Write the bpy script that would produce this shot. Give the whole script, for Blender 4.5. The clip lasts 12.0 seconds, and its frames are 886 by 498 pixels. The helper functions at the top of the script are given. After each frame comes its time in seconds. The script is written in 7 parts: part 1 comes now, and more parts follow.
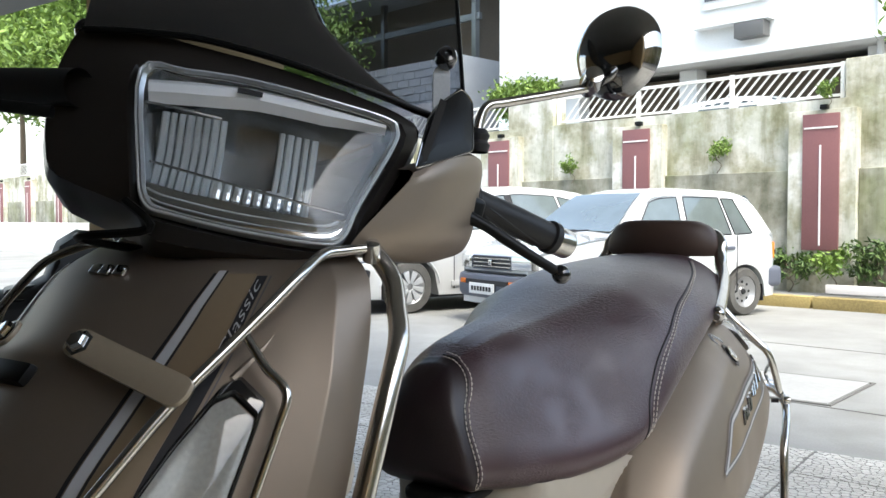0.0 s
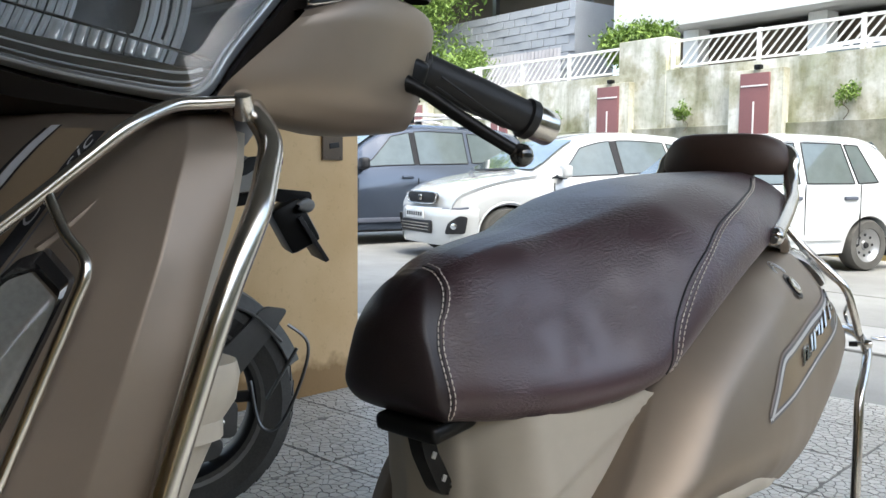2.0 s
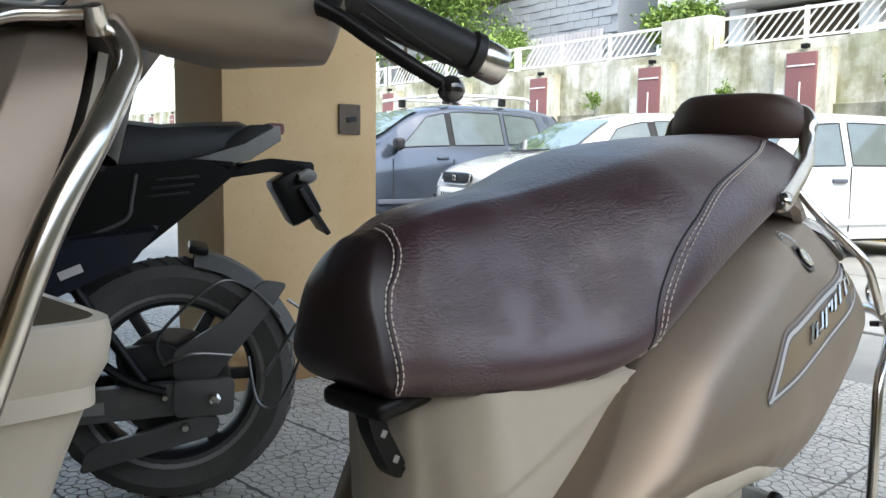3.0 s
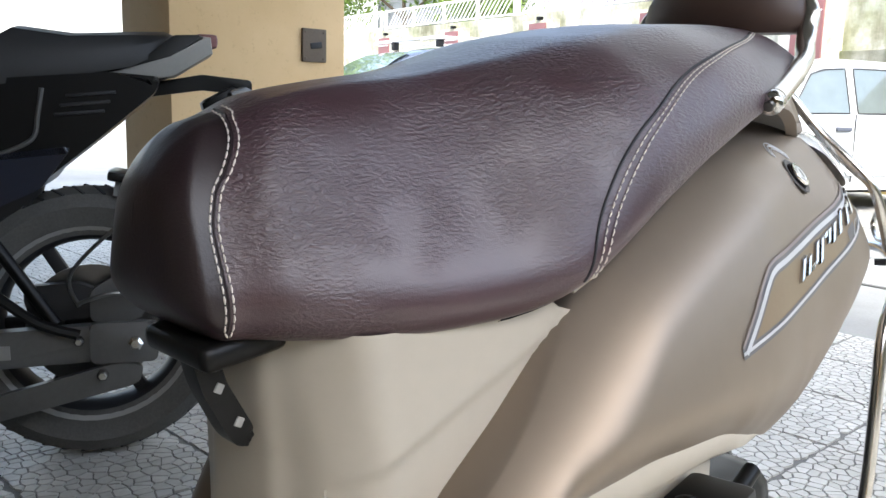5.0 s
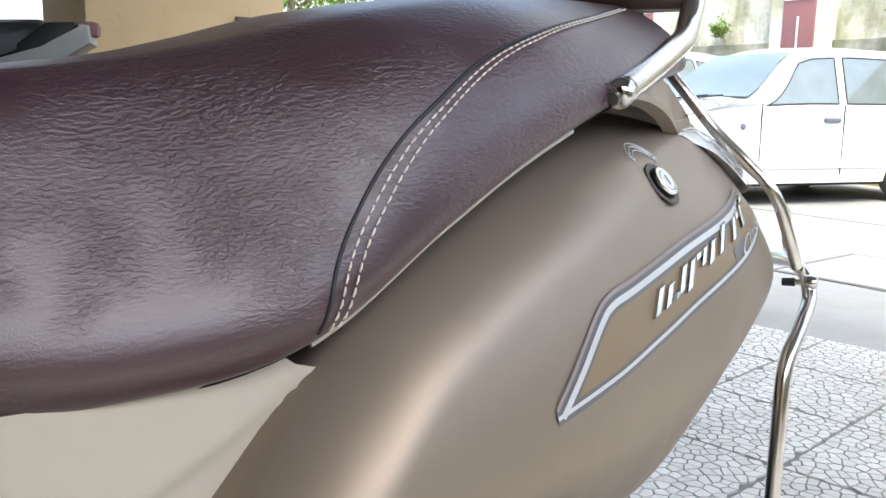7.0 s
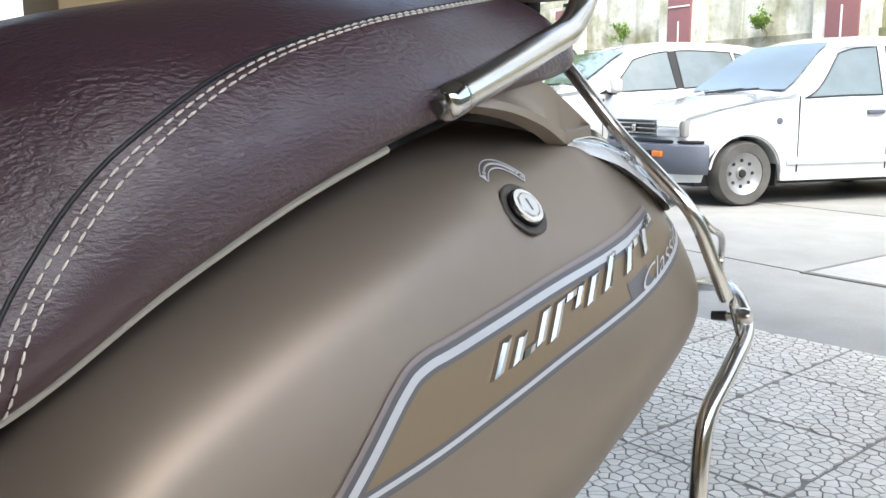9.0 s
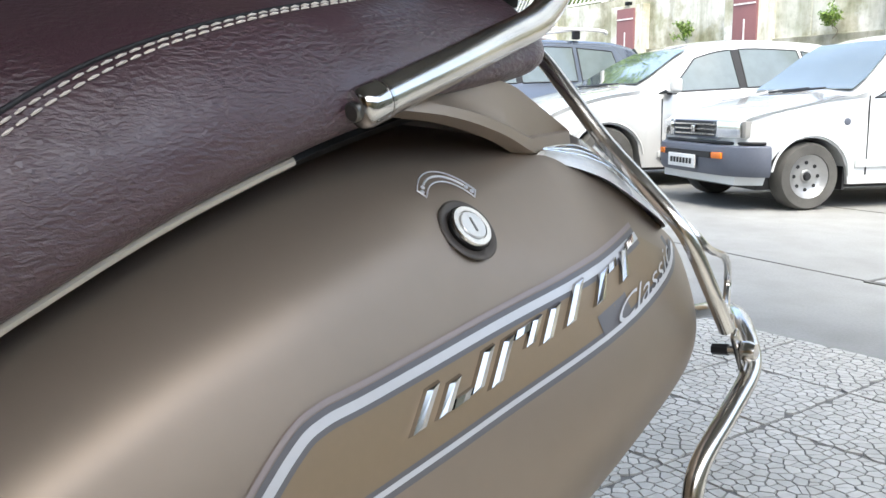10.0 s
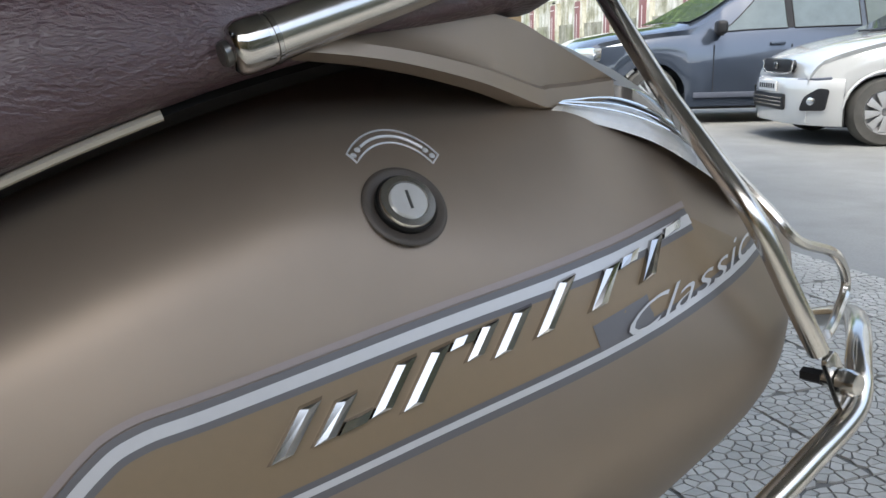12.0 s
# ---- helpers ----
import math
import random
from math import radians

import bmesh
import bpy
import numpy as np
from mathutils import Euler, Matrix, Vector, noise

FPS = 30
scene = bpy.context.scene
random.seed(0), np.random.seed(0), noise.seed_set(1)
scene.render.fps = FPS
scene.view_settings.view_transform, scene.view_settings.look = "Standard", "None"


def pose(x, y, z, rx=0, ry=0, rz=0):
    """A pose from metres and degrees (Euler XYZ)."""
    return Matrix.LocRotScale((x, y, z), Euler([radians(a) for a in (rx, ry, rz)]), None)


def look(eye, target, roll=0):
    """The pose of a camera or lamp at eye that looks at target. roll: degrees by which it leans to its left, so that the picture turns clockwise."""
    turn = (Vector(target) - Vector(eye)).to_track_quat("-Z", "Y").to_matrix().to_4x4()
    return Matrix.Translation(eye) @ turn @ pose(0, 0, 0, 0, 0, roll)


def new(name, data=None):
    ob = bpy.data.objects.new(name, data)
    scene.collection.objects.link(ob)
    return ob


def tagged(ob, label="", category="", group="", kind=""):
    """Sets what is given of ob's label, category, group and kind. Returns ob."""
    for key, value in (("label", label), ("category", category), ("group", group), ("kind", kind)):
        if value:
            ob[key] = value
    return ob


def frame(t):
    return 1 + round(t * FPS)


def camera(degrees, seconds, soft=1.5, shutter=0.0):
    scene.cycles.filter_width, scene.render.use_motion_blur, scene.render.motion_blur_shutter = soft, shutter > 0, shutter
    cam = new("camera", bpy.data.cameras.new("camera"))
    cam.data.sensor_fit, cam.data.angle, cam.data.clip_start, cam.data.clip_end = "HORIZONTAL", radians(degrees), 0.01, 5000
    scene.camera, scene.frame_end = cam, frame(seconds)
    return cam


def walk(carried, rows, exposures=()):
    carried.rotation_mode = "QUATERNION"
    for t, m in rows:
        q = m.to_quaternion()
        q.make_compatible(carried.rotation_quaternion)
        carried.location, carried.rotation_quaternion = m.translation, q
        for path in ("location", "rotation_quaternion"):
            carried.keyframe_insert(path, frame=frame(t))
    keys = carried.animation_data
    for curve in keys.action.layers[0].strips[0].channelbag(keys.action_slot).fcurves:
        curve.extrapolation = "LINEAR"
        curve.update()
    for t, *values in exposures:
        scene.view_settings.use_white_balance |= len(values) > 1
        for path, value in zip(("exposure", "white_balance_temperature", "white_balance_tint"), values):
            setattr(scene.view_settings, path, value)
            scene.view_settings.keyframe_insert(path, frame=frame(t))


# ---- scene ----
cam = camera(53.9, 12.0)
METRES, EYE, TILT, LEAN, TURN = 1.5, 1.0, -1.9, 0.0, 36.0
ROWS = [
    (0.0, 0.0, 0.0, 0.0, 0.0, 0.0, -0.0),
    (0.5, 0.0216, 0.0231, -0.0054, 1.92, -0.7, -0.4),
    (1.0, 0.0443, 0.0529, -0.0202, 3.6, -1.41, -0.64),
    (1.5, 0.0754, 0.0839, -0.0346, 5.82, -2.44, -0.7),
    (2.0, 0.1037, 0.1136, -0.0444, 7.49, -3.13, -0.7),
    (2.5, 0.1336, 0.1499, -0.0543, 8.68, -3.55, -0.8),
    (3.0, 0.157, 0.1847, -0.0645, 10.28, -4.23, -1.02),
    (5.0, 0.2012, 0.3529, -0.105, 10.35, -7.43, -1.73),
    (5.5, 0.2178, 0.3913, -0.1049, 9.91, -7.58, -1.73),
    (6.0, 0.24, 0.4233, -0.1071, 9.91, -7.64, -1.71),
    (6.5, 0.2699, 0.4585, -0.1018, 10.11, -7.7, -1.68),
    (7.0, 0.3096, 0.4982, -0.0967, 10.46, -7.92, -1.39),
    (7.5, 0.3422, 0.5317, -0.095, 11.23, -8.31, -1.07),
    (9.5, 0.4304, 0.6456, -0.085, 15.14, -7.76, 0.08),
    (10.0, 0.4476, 0.6885, -0.0839, 17.62, -7.92, -0.03),
    (10.5, 0.466, 0.7255, -0.0847, 20.54, -8.61, -0.15),
    (11.0, 0.4803, 0.7577, -0.0865, 24.6, -9.41, -0.29),
    (11.5, 0.4983, 0.7899, -0.086, 29.64, -10.35, -0.45),
    (12.0, 0.5212, 0.8139, -0.0842, 34.66, -11.25, -0.25),
]
EXPOSURES = [(0.0, 2.2, 6500, 4), (1.0, 2.32, 6500, 4), (2.0, 2.1, 6500, 4), (3.2, 2.25, 6500, 4), (5.0, 2.75, 6500, 6), (7.5, 2.6, 6500, 6), (9.5, 2.35, 6500, 5), (11.0, 2.15, 6500, 5), (12.0, 1.75, 6500, 5)]
walk(cam, [(t, pose(0.689, 0, EYE, 0, 0, TURN) @ pose(0, 0, 0, TILT, LEAN, 0) @ pose(METRES * x, METRES * y, METRES * z, 90 + pitch, roll, yaw)) for t, x, y, z, yaw, pitch, roll in ROWS], EXPOSURES)

# world, sun and exposure ------------------------------------------------
world = bpy.data.worlds.new("overcast_sky")
scene.world = world
world.use_nodes = True
wn = world.node_tree
sky = wn.nodes.new("ShaderNodeTexSky")
sky.sky_type, sky.sun_disc = "NISHITA", False
sky.sun_elevation, sky.sun_rotation = radians(62), radians(121)
sky.air_density, sky.dust_density, sky.ozone_density = 1.0, 4.0, 1.0
haze = wn.nodes.new("ShaderNodeHueSaturation")
haze.inputs["Saturation"].default_value = 0.85
wn.links.new(sky.outputs[0], haze.inputs["Color"])
wn.links.new(haze.outputs[0], wn.nodes["Background"].inputs[0])
wn.nodes["Background"].inputs[1].default_value = 0.15
sun_data = bpy.data.lights.new("sun", "SUN")
sun_data.energy, sun_data.angle, sun_data.color = 0.6, radians(20), (1.0, 0.99, 0.97)
sun = new("sun", sun_data)
sun.matrix_world = look((5, -3, 10.7), (0, 0, 0))

# materials --------------------------------------------------------------


def nodes_of(name):
    m = bpy.data.materials.new(name)
    m.use_nodes = True
    t = m.node_tree
    return m, t, t.nodes["Principled BSDF"]


def noise_node(t, scale, detail=4.0, rough=0.55, stretch=None, space="Object"):
    tc = t.nodes.new("ShaderNodeTexCoord")
    n = t.nodes.new("ShaderNodeTexNoise")
    n.inputs["Scale"].default_value, n.inputs["Detail"].default_value, n.inputs["Roughness"].default_value = scale, detail, rough
    src = tc.outputs[space]
    if stretch:
        mp = t.nodes.new("ShaderNodeMapping")
        mp.inputs["Scale"].default_value = stretch
        t.links.new(src, mp.inputs[0])
        src = mp.outputs[0]
    t.links.new(src, n.inputs["Vector"])
    return n


def ramp(t, fac, stops):
    r = t.nodes.new("ShaderNodeValToRGB")
    while len(r.color_ramp.elements) < len(stops):
        r.color_ramp.elements.new(0.5)
    for e, (p, c) in zip(r.color_ramp.elements, stops):
        e.position, e.color = p, (*c, 1) if len(c) == 3 else c
    t.links.new(fac, r.inputs[0])
    return r.outputs[0]


def mixc(t, fac, a, b, mode="MIX"):
    m = t.nodes.new("ShaderNodeMix")
    m.data_type, m.blend_type = "RGBA", mode
    for s, v in ((m.inputs[0], fac), (m.inputs[6], a), (m.inputs[7], b)):
        if isinstance(v, (int, float)):
            s.default_value = v
        elif isinstance(v, tuple):
            s.default_value = (*v, 1)
        else:
            t.links.new(v, s)
    return m.outputs[2]


def bump(t, bsdf, height, strength=0.2, dist=0.002):
    b = t.nodes.new("ShaderNodeBump")
    b.inputs["Strength"].default_value, b.inputs["Distance"].default_value = strength, dist
    t.links.new(height, b.inputs["Height"])
    t.links.new(b.outputs[0], bsdf.inputs["Normal"])
    return b


def plain(name, col, rough=0.5, metal=0.0, vary=0.15, scale=30.0, bmp=0.0, coat=0.0, space="Object"):
    """A paint, plastic or metal with slight blotches and fine grain."""
    m, t, p = nodes_of(name)
    big, fine = noise_node(t, scale * 0.12, 3, space=space), noise_node(t, scale * 6, 4, space=space)
    lo, hi = tuple(c * (1 - vary) for c in col), tuple(min(1, c * (1 + vary)) for c in col)
    c = ramp(t, big.outputs[0], [(0.3, lo), (0.7, hi)])
    t.links.new(mixc(t, 0.25, c, ramp(t, fine.outputs[0], [(0.35, lo), (0.65, hi)])), p.inputs["Base Color"])
    r = t.nodes.new("ShaderNodeMapRange")
    r.inputs[3].default_value, r.inputs[4].default_value = rough * 0.85, min(1, rough * 1.15)
    t.links.new(big.outputs[0], r.inputs[0])
    t.links.new(r.outputs[0], p.inputs["Roughness"])
    p.inputs["Metallic"].default_value = metal
    if coat:
        p.inputs["Coat Weight"].default_value, p.inputs["Coat Roughness"].default_value = coat, 0.05
    if bmp:
        bump(t, p, fine.outputs[0], bmp, 0.001)
    return m


def dull(m, level):
    """Less gloss on a dark plastic or rubber."""
    m.node_tree.nodes["Principled BSDF"].inputs["Specular IOR Level"].default_value = level
    return m


def glassy(name, tint, rough=0.03):
    """Clear or tinted sheet: part of the light passes straight through, the rest is gloss."""
    m, t, p = nodes_of(name)
    t.nodes.remove(p)
    clear, shine, mix, edge, power = (t.nodes.new("ShaderNode" + k) for k in ("BsdfTransparent", "BsdfGlossy", "MixShader", "LayerWeight", "Math"))
    clear.inputs[0].default_value = (*tint, 1)
    shine.inputs["Roughness"].default_value = rough
    power.operation = "POWER"
    power.inputs[1].default_value = 4.0
    gloss = t.nodes.new("ShaderNodeMapRange")
    gloss.inputs[3].default_value, gloss.inputs[4].default_value = 0.05, 0.9
    t.links.new(edge.outputs["Facing"], power.inputs[0])
    t.links.new(power.outputs[0], gloss.inputs[0])
    t.links.new(gloss.outputs[0], mix.inputs[0])
    t.links.new(clear.outputs[0], mix.inputs[1])
    t.links.new(shine.outputs[0], mix.inputs[2])
    t.links.new(mix.outputs[0], t.nodes["Material Output"].inputs[0])
    return m


def leather_material():
    m, t, p = nodes_of("maroon_leather")
    tc = t.nodes.new("ShaderNodeTexCoord")
    mp = t.nodes.new("ShaderNodeMapping")
    mp.inputs["Rotation"].default_value = (radians(-42), 0, 0)
    mp.inputs["Scale"].default_value = (260, 170, 420)
    t.links.new(tc.outputs["Object"], mp.inputs[0])
    warp = noise_node(t, 30, 3)
    vm = t.nodes.new("ShaderNodeVectorMath")
    vm.operation = "MULTIPLY_ADD"
    vm.inputs[1].default_value = (3.2, 3.2, 3.2)
    t.links.new(warp.outputs["Color"], vm.inputs[0])
    t.links.new(mp.outputs[0], vm.inputs[2])
    crease = t.nodes.new("ShaderNodeTexNoise")
    crease.inputs["Scale"].default_value, crease.inputs["Detail"].default_value = 1.0, 3.0
    t.links.new(vm.outputs[0], crease.inputs["Vector"])
    patch = noise_node(t, 11, 2)
    pores = t.nodes.new("ShaderNodeTexVoronoi")
    pores.inputs["Scale"].default_value = 900
    t.links.new(tc.outputs["Object"], pores.inputs["Vector"])
    sharp = ramp(t, crease.outputs[0], [(0.36, (0.0, 0.0, 0.0)), (0.64, (1, 1, 1))])
    zone = ramp(t, patch.outputs[0], [(0.36, (0.1, 0.1, 0.1)), (0.54, (1, 1, 1))])
    h = mixc(t, 1.0, sharp, zone, "MULTIPLY")
    h2 = mixc(t, 0.12, h, pores.outputs["Distance"], "ADD")
    bump(t, p, h2, 0.85, 0.0008)
    blot = noise_node(t, 6, 3)
    t.links.new(ramp(t, blot.outputs[0], [(0.3, (0.036, 0.0135, 0.019)), (0.7, (0.051, 0.0195, 0.0275))]), p.inputs["Base Color"])
    p.inputs["Roughness"].default_value = 0.38
    p.inputs["Specular IOR Level"].default_value = 0.75
    p.inputs["Sheen Weight"].default_value = 0.03
    p.inputs["Coat Weight"].default_value, p.inputs["Coat Roughness"].default_value = 0.3, 0.42
    return m


def wall_material(name, stops, wet):
    """Old lime plaster: pale paint left in patches over damp, mossy render."""
    m, t, p = nodes_of(name)
    big = noise_node(t, 1.3, 6, 0.62)
    streak = noise_node(t, 2.4, 5, 0.6, stretch=(1.6, 1.6, 0.28))
    moss = noise_node(t, 0.9, 4, 0.6)
    fine = noise_node(t, 11, 5, 0.65)
    base = ramp(t, big.outputs[0], stops)
    base = mixc(t, ramp(t, moss.outputs[0], [(0.48, (0, 0, 0)), (0.66, (0.65, 0.65, 0.65))]), base, (0.21, 0.23, 0.1))
    dirt = ramp(t, streak.outputs[0], [(0.36, wet), (0.56, (1, 1, 1))])
    c = mixc(t, 0.65, base, dirt, "MULTIPLY")
    spots = ramp(t, fine.outputs[0], [(0.32, (0.62, 0.62, 0.57)), (0.5, (1, 1, 1))])
    t.links.new(mixc(t, 0.55, c, spots, "MULTIPLY"), p.inputs["Base Color"])
    p.inputs["Roughness"].default_value = 0.92
    bump(t, p, fine.outputs[0], 0.45, 0.01)
    return m


def ground_material(name, lo, hi, stain):
    m, t, p = nodes_of(name)
    big, mid, fine = noise_node(t, 0.55, 5, 0.6), noise_node(t, 4, 5), noise_node(t, 90, 3)
    c = ramp(t, big.outputs[0], [(0.3, lo), (0.7, hi)])
    c = mixc(t, 0.55, c, ramp(t, mid.outputs[0], [(0.3, stain), (0.55, (1, 1, 1))]), "MULTIPLY")
    c = mixc(t, 0.35, c, ramp(t, fine.outputs[0], [(0.3, (0.6, 0.6, 0.6)), (0.6, (1, 1, 1))]), "MULTIPLY")
    t.links.new(c, p.inputs["Base Color"])
    r = t.nodes.new("ShaderNodeMapRange")
    r.inputs[3].default_value, r.inputs[4].default_value = 0.45, 0.85
    t.links.new(mid.outputs[0], r.inputs[0])
    t.links.new(r.outputs[0], p.inputs["Roughness"])
    bump(t, p, fine.outputs[0], 0.25, 0.002)
    return m


def piece_material():
    m, t, p = nodes_of("mosaic_tile")
    oi, geo = t.nodes.new("ShaderNodeObjectInfo"), t.nodes.new("ShaderNodeNewGeometry")
    add = t.nodes.new("ShaderNodeMath")
    t.links.new(oi.outputs["Random"], add.inputs[0])
    t.links.new(geo.outputs["Random Per Island"], add.inputs[1])
    fr = t.nodes.new("ShaderNodeMath")
    fr.operation = "FRACT"
    t.links.new(add.outputs[0], fr.inputs[0])
    c = ramp(t, fr.outputs[0], [(0.0, (0.43, 0.425, 0.395)), (0.5, (0.48, 0.475, 0.445)), (1.0, (0.53, 0.525, 0.495))])
    st, fine = noise_node(t, 1.7, 5, space="Generated"), noise_node(t, 60, 4)
    tc = t.nodes.new("ShaderNodeNewGeometry")
    st2 = t.nodes.new("ShaderNodeTexNoise")
    st2.inputs["Scale"].default_value, st2.inputs["Detail"].default_value = 1.6, 5
    t.links.new(tc.outputs["Position"], st2.inputs["Vector"])
    c = mixc(t, 0.6, c, ramp(t, st2.outputs[0], [(0.3, (0.62, 0.6, 0.56)), (0.6, (1, 1, 1))]), "MULTIPLY")
    c = mixc(t, 0.4, c, ramp(t, fine.outputs[0], [(0.3, (0.7, 0.7, 0.68)), (0.6, (1, 1, 1))]), "MULTIPLY")
    t.links.new(c, p.inputs["Base Color"])
    p.inputs["Roughness"].default_value = 0.5
    bump(t, p, fine.outputs[0], 0.2, 0.001)
    return m


def leaf_material(name, lo, hi):
    m, t, p = nodes_of(name)
    geo = t.nodes.new("ShaderNodeNewGeometry")
    t.links.new(ramp(t, geo.outputs["Random Per Island"], [(0, lo), (1, hi)]), p.inputs["Base Color"])
    p.inputs["Roughness"].default_value = 0.6
    p.inputs["Subsurface Weight"].default_value = 0.0
    p.inputs["Transmission Weight"].default_value = 0.0
    return m


def brushed_material():
    m, t, p = nodes_of("stainless_steel")
    n = noise_node(t, 25, 3)
    t.links.new(ramp(t, n.outputs[0], [(0.3, (0.56, 0.54, 0.51)), (0.7, (0.66, 0.64, 0.61))]), p.inputs["Base Color"])
    p.inputs["Metallic"].default_value = 1.0
    p.inputs["Roughness"].default_value = 0.2
    return m


def pillar_material():
    m, t, p = nodes_of("ochre_wall_paint")
    big, fine = noise_node(t, 2.5, 5), noise_node(t, 45, 5, 0.7)
    c = ramp(t, big.outputs[0], [(0.3, (0.56, 0.38, 0.19)), (0.7, (0.66, 0.47, 0.26))])
    c = mixc(t, 0.5, c, ramp(t, fine.outputs[0], [(0.3, (0.72, 0.7, 0.66)), (0.42, (1, 1, 1))]), "MULTIPLY")
    tc = t.nodes.new("ShaderNodeNewGeometry")
    sep = t.nodes.new("ShaderNodeSeparateXYZ")
    t.links.new(tc.outputs["Position"], sep.inputs[0])
    foot = noise_node(t, 9, 5)
    add = t.nodes.new("ShaderNodeMath")
    add.operation = "MULTIPLY_ADD"
    add.inputs[1].default_value = -0.22
    t.links.new(foot.outputs[0], add.inputs[0])
    t.links.new(sep.outputs[2], add.inputs[2])
    splash = ramp(t, add.outputs[0], [(0.0, (0.42, 0.36, 0.28)), (0.06, (1, 1, 1))])
    t.links.new(mixc(t, 0.9, c, splash, "MULTIPLY"), p.inputs["Base Color"])
    p.inputs["Roughness"].default_value = 0.8
    bump(t, p, fine.outputs[0], 0.25, 0.003)
    return m


BROWN = plain("walnut_brown_paint", (0.262, 0.214, 0.17), 0.46, 0.72, 0.05, 8, 0.03)
BEIGE = plain("beige_plastic", (0.42, 0.38, 0.315), 0.45, 0, 0.05, 10, 0.04)
LEATHER = leather_material()
# seat leather darkened to carry the shade on the nose
SHADELEATHER = plain("shaded_leather", (0.016, 0.009, 0.0105), 0.4, 0, 0.15, 60, 0.25)
THREAD = plain("cream_thread", (0.62, 0.56, 0.5), 0.8, 0, 0.1, 60)
STEEL = brushed_material()
CHROME = plain("chrome", (0.5, 0.49, 0.48), 0.1, 1.0, 0.04, 20)
BLACK = dull(plain("black_plastic", (0.006, 0.006, 0.006), 0.36, 0, 0.2, 20, 0.05), 0.2)
CASING = dull(plain("dark_casing", (0.022, 0.019, 0.017), 0.34, 0, 0.15, 15, 0.05), 0.3)
GLOSS = plain("gloss_black", (0.014, 0.014, 0.015), 0.06, 0, 0.1, 20, 0, 1.0)
RUBBER = dull(plain("black_rubber", (0.014, 0.014, 0.015), 0.5, 0, 0.25, 40, 0.15), 0.35)
TYRE = dull(plain("dusty_tyre_rubber", (0.085, 0.082, 0.076), 0.75, 0, 0.4, 30, 0.3), 0.3)
SILVERTAPE = plain("silver_stripe", (0.52, 0.53, 0.55), 0.35, 0.2, 0.05, 30)
GREYTAPE = plain("grey_stripe", (0.13, 0.127, 0.135), 0.4, 0.2, 0.05, 30)
TANTAPE = plain("tan_stripe", (0.22, 0.165, 0.105), 0.42, 0.2, 0.05, 30)
GLASS = glassy("clear_polycarbonate", (0.95, 0.96, 0.97), 0.03)
SMOKE = glassy("smoked_screen", (0.52, 0.54, 0.57), 0.03)
REFLECTOR = plain("lamp_reflector", (0.78, 0.79, 0.8), 0.12, 1.0, 0.1, 40)
WALL = wall_material("mossy_plaster", [(0.36, (0.3, 0.29, 0.2)), (0.47, (0.5, 0.48, 0.38)), (0.55, (0.68, 0.67, 0.61))], (0.38, 0.37, 0.27))
WALLDARK = wall_material("darker_mossy_plaster", [(0.36, (0.17, 0.17, 0.12)), (0.48, (0.3, 0.29, 0.23)), (0.62, (0.46, 0.45, 0.39))], (0.4, 0.4, 0.32))
TILEP = piece_material()
GROUT = ground_material("dark_grout", (0.1, 0.097, 0.088), (0.16, 0.156, 0.143), (0.6, 0.6, 0.6))
CONCRETE = ground_material("worn_concrete", (0.19, 0.19, 0.182), (0.32, 0.32, 0.305), (0.62, 0.61, 0.58))
OCHRE = pillar_material()
# grey kept low so the slab darkens upward-facing parts below it
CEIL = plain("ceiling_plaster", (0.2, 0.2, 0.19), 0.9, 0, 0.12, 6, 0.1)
WHITEWALL = plain("white_plaster", (0.62, 0.63, 0.62), 0.85, 0, 0.08, 4, 0.1)
GREYBLOCK = plain("grey_block", (0.33, 0.35, 0.38), 0.9, 0, 0.18, 5, 0.3)
MAROON = plain("maroon_paint", (0.2, 0.085, 0.085), 0.6, 0, 0.15, 10, 0.1)
WHITELINE = plain("white_line_paint", (0.75, 0.72, 0.7), 0.7, 0, 0.1, 10)
RAILWHITE = plain("white_rail_paint", (0.78, 0.77, 0.72), 0.5, 0, 0.1, 10)
YELLOW = plain("yellow_kerb_paint", (0.36, 0.28, 0.11), 0.8, 0, 0.45, 8, 0.2)
CARWHITE = plain("white_car_paint", (0.56, 0.58, 0.59), 0.12, 0, 0.02, 4, 0, 1.0)
CARSILVER = plain("pearl_car_paint", (0.54, 0.545, 0.54), 0.14, 0.1, 0.02, 4, 0, 1.0)
CARBLUE = plain("blue_grey_car_paint", (0.068, 0.084, 0.115), 0.14, 0.4, 0.03, 4, 0, 1.0)
CARGLASS = plain("car_glass", (0.1, 0.125, 0.125), 0.04, 0.0, 0.3, 1.0, 0, 1.0)
CARTRIM = plain("car_grey_trim", (0.09, 0.1, 0.13), 0.5, 0, 0.15, 10)
RIMMETAL = plain("painted_rim", (0.36, 0.36, 0.36), 0.35, 0.7, 0.15, 10)
COVERGREY = plain("wheel_cover_grey", (0.44, 0.45, 0.46), 0.35, 0.3, 0.1, 10)
ORANGE = plain("amber_lens", (0.7, 0.18, 0.02), 0.2, 0, 0.1, 10)
PLATE = plain("plate_white", (0.75, 0.75, 0.74), 0.4, 0, 0.04, 10)
INK = dull(plain("dark_marking", (0.02, 0.02, 0.022), 0.5, 0, 0.1, 10), 0.3)
LEAF = leaf_material("bright_leaves", (0.07, 0.13, 0.02), (0.2, 0.3, 0.05))
LEAFDARK = leaf_material("dark_leaves", (0.03, 0.06, 0.015), (0.09, 0.15, 0.03))
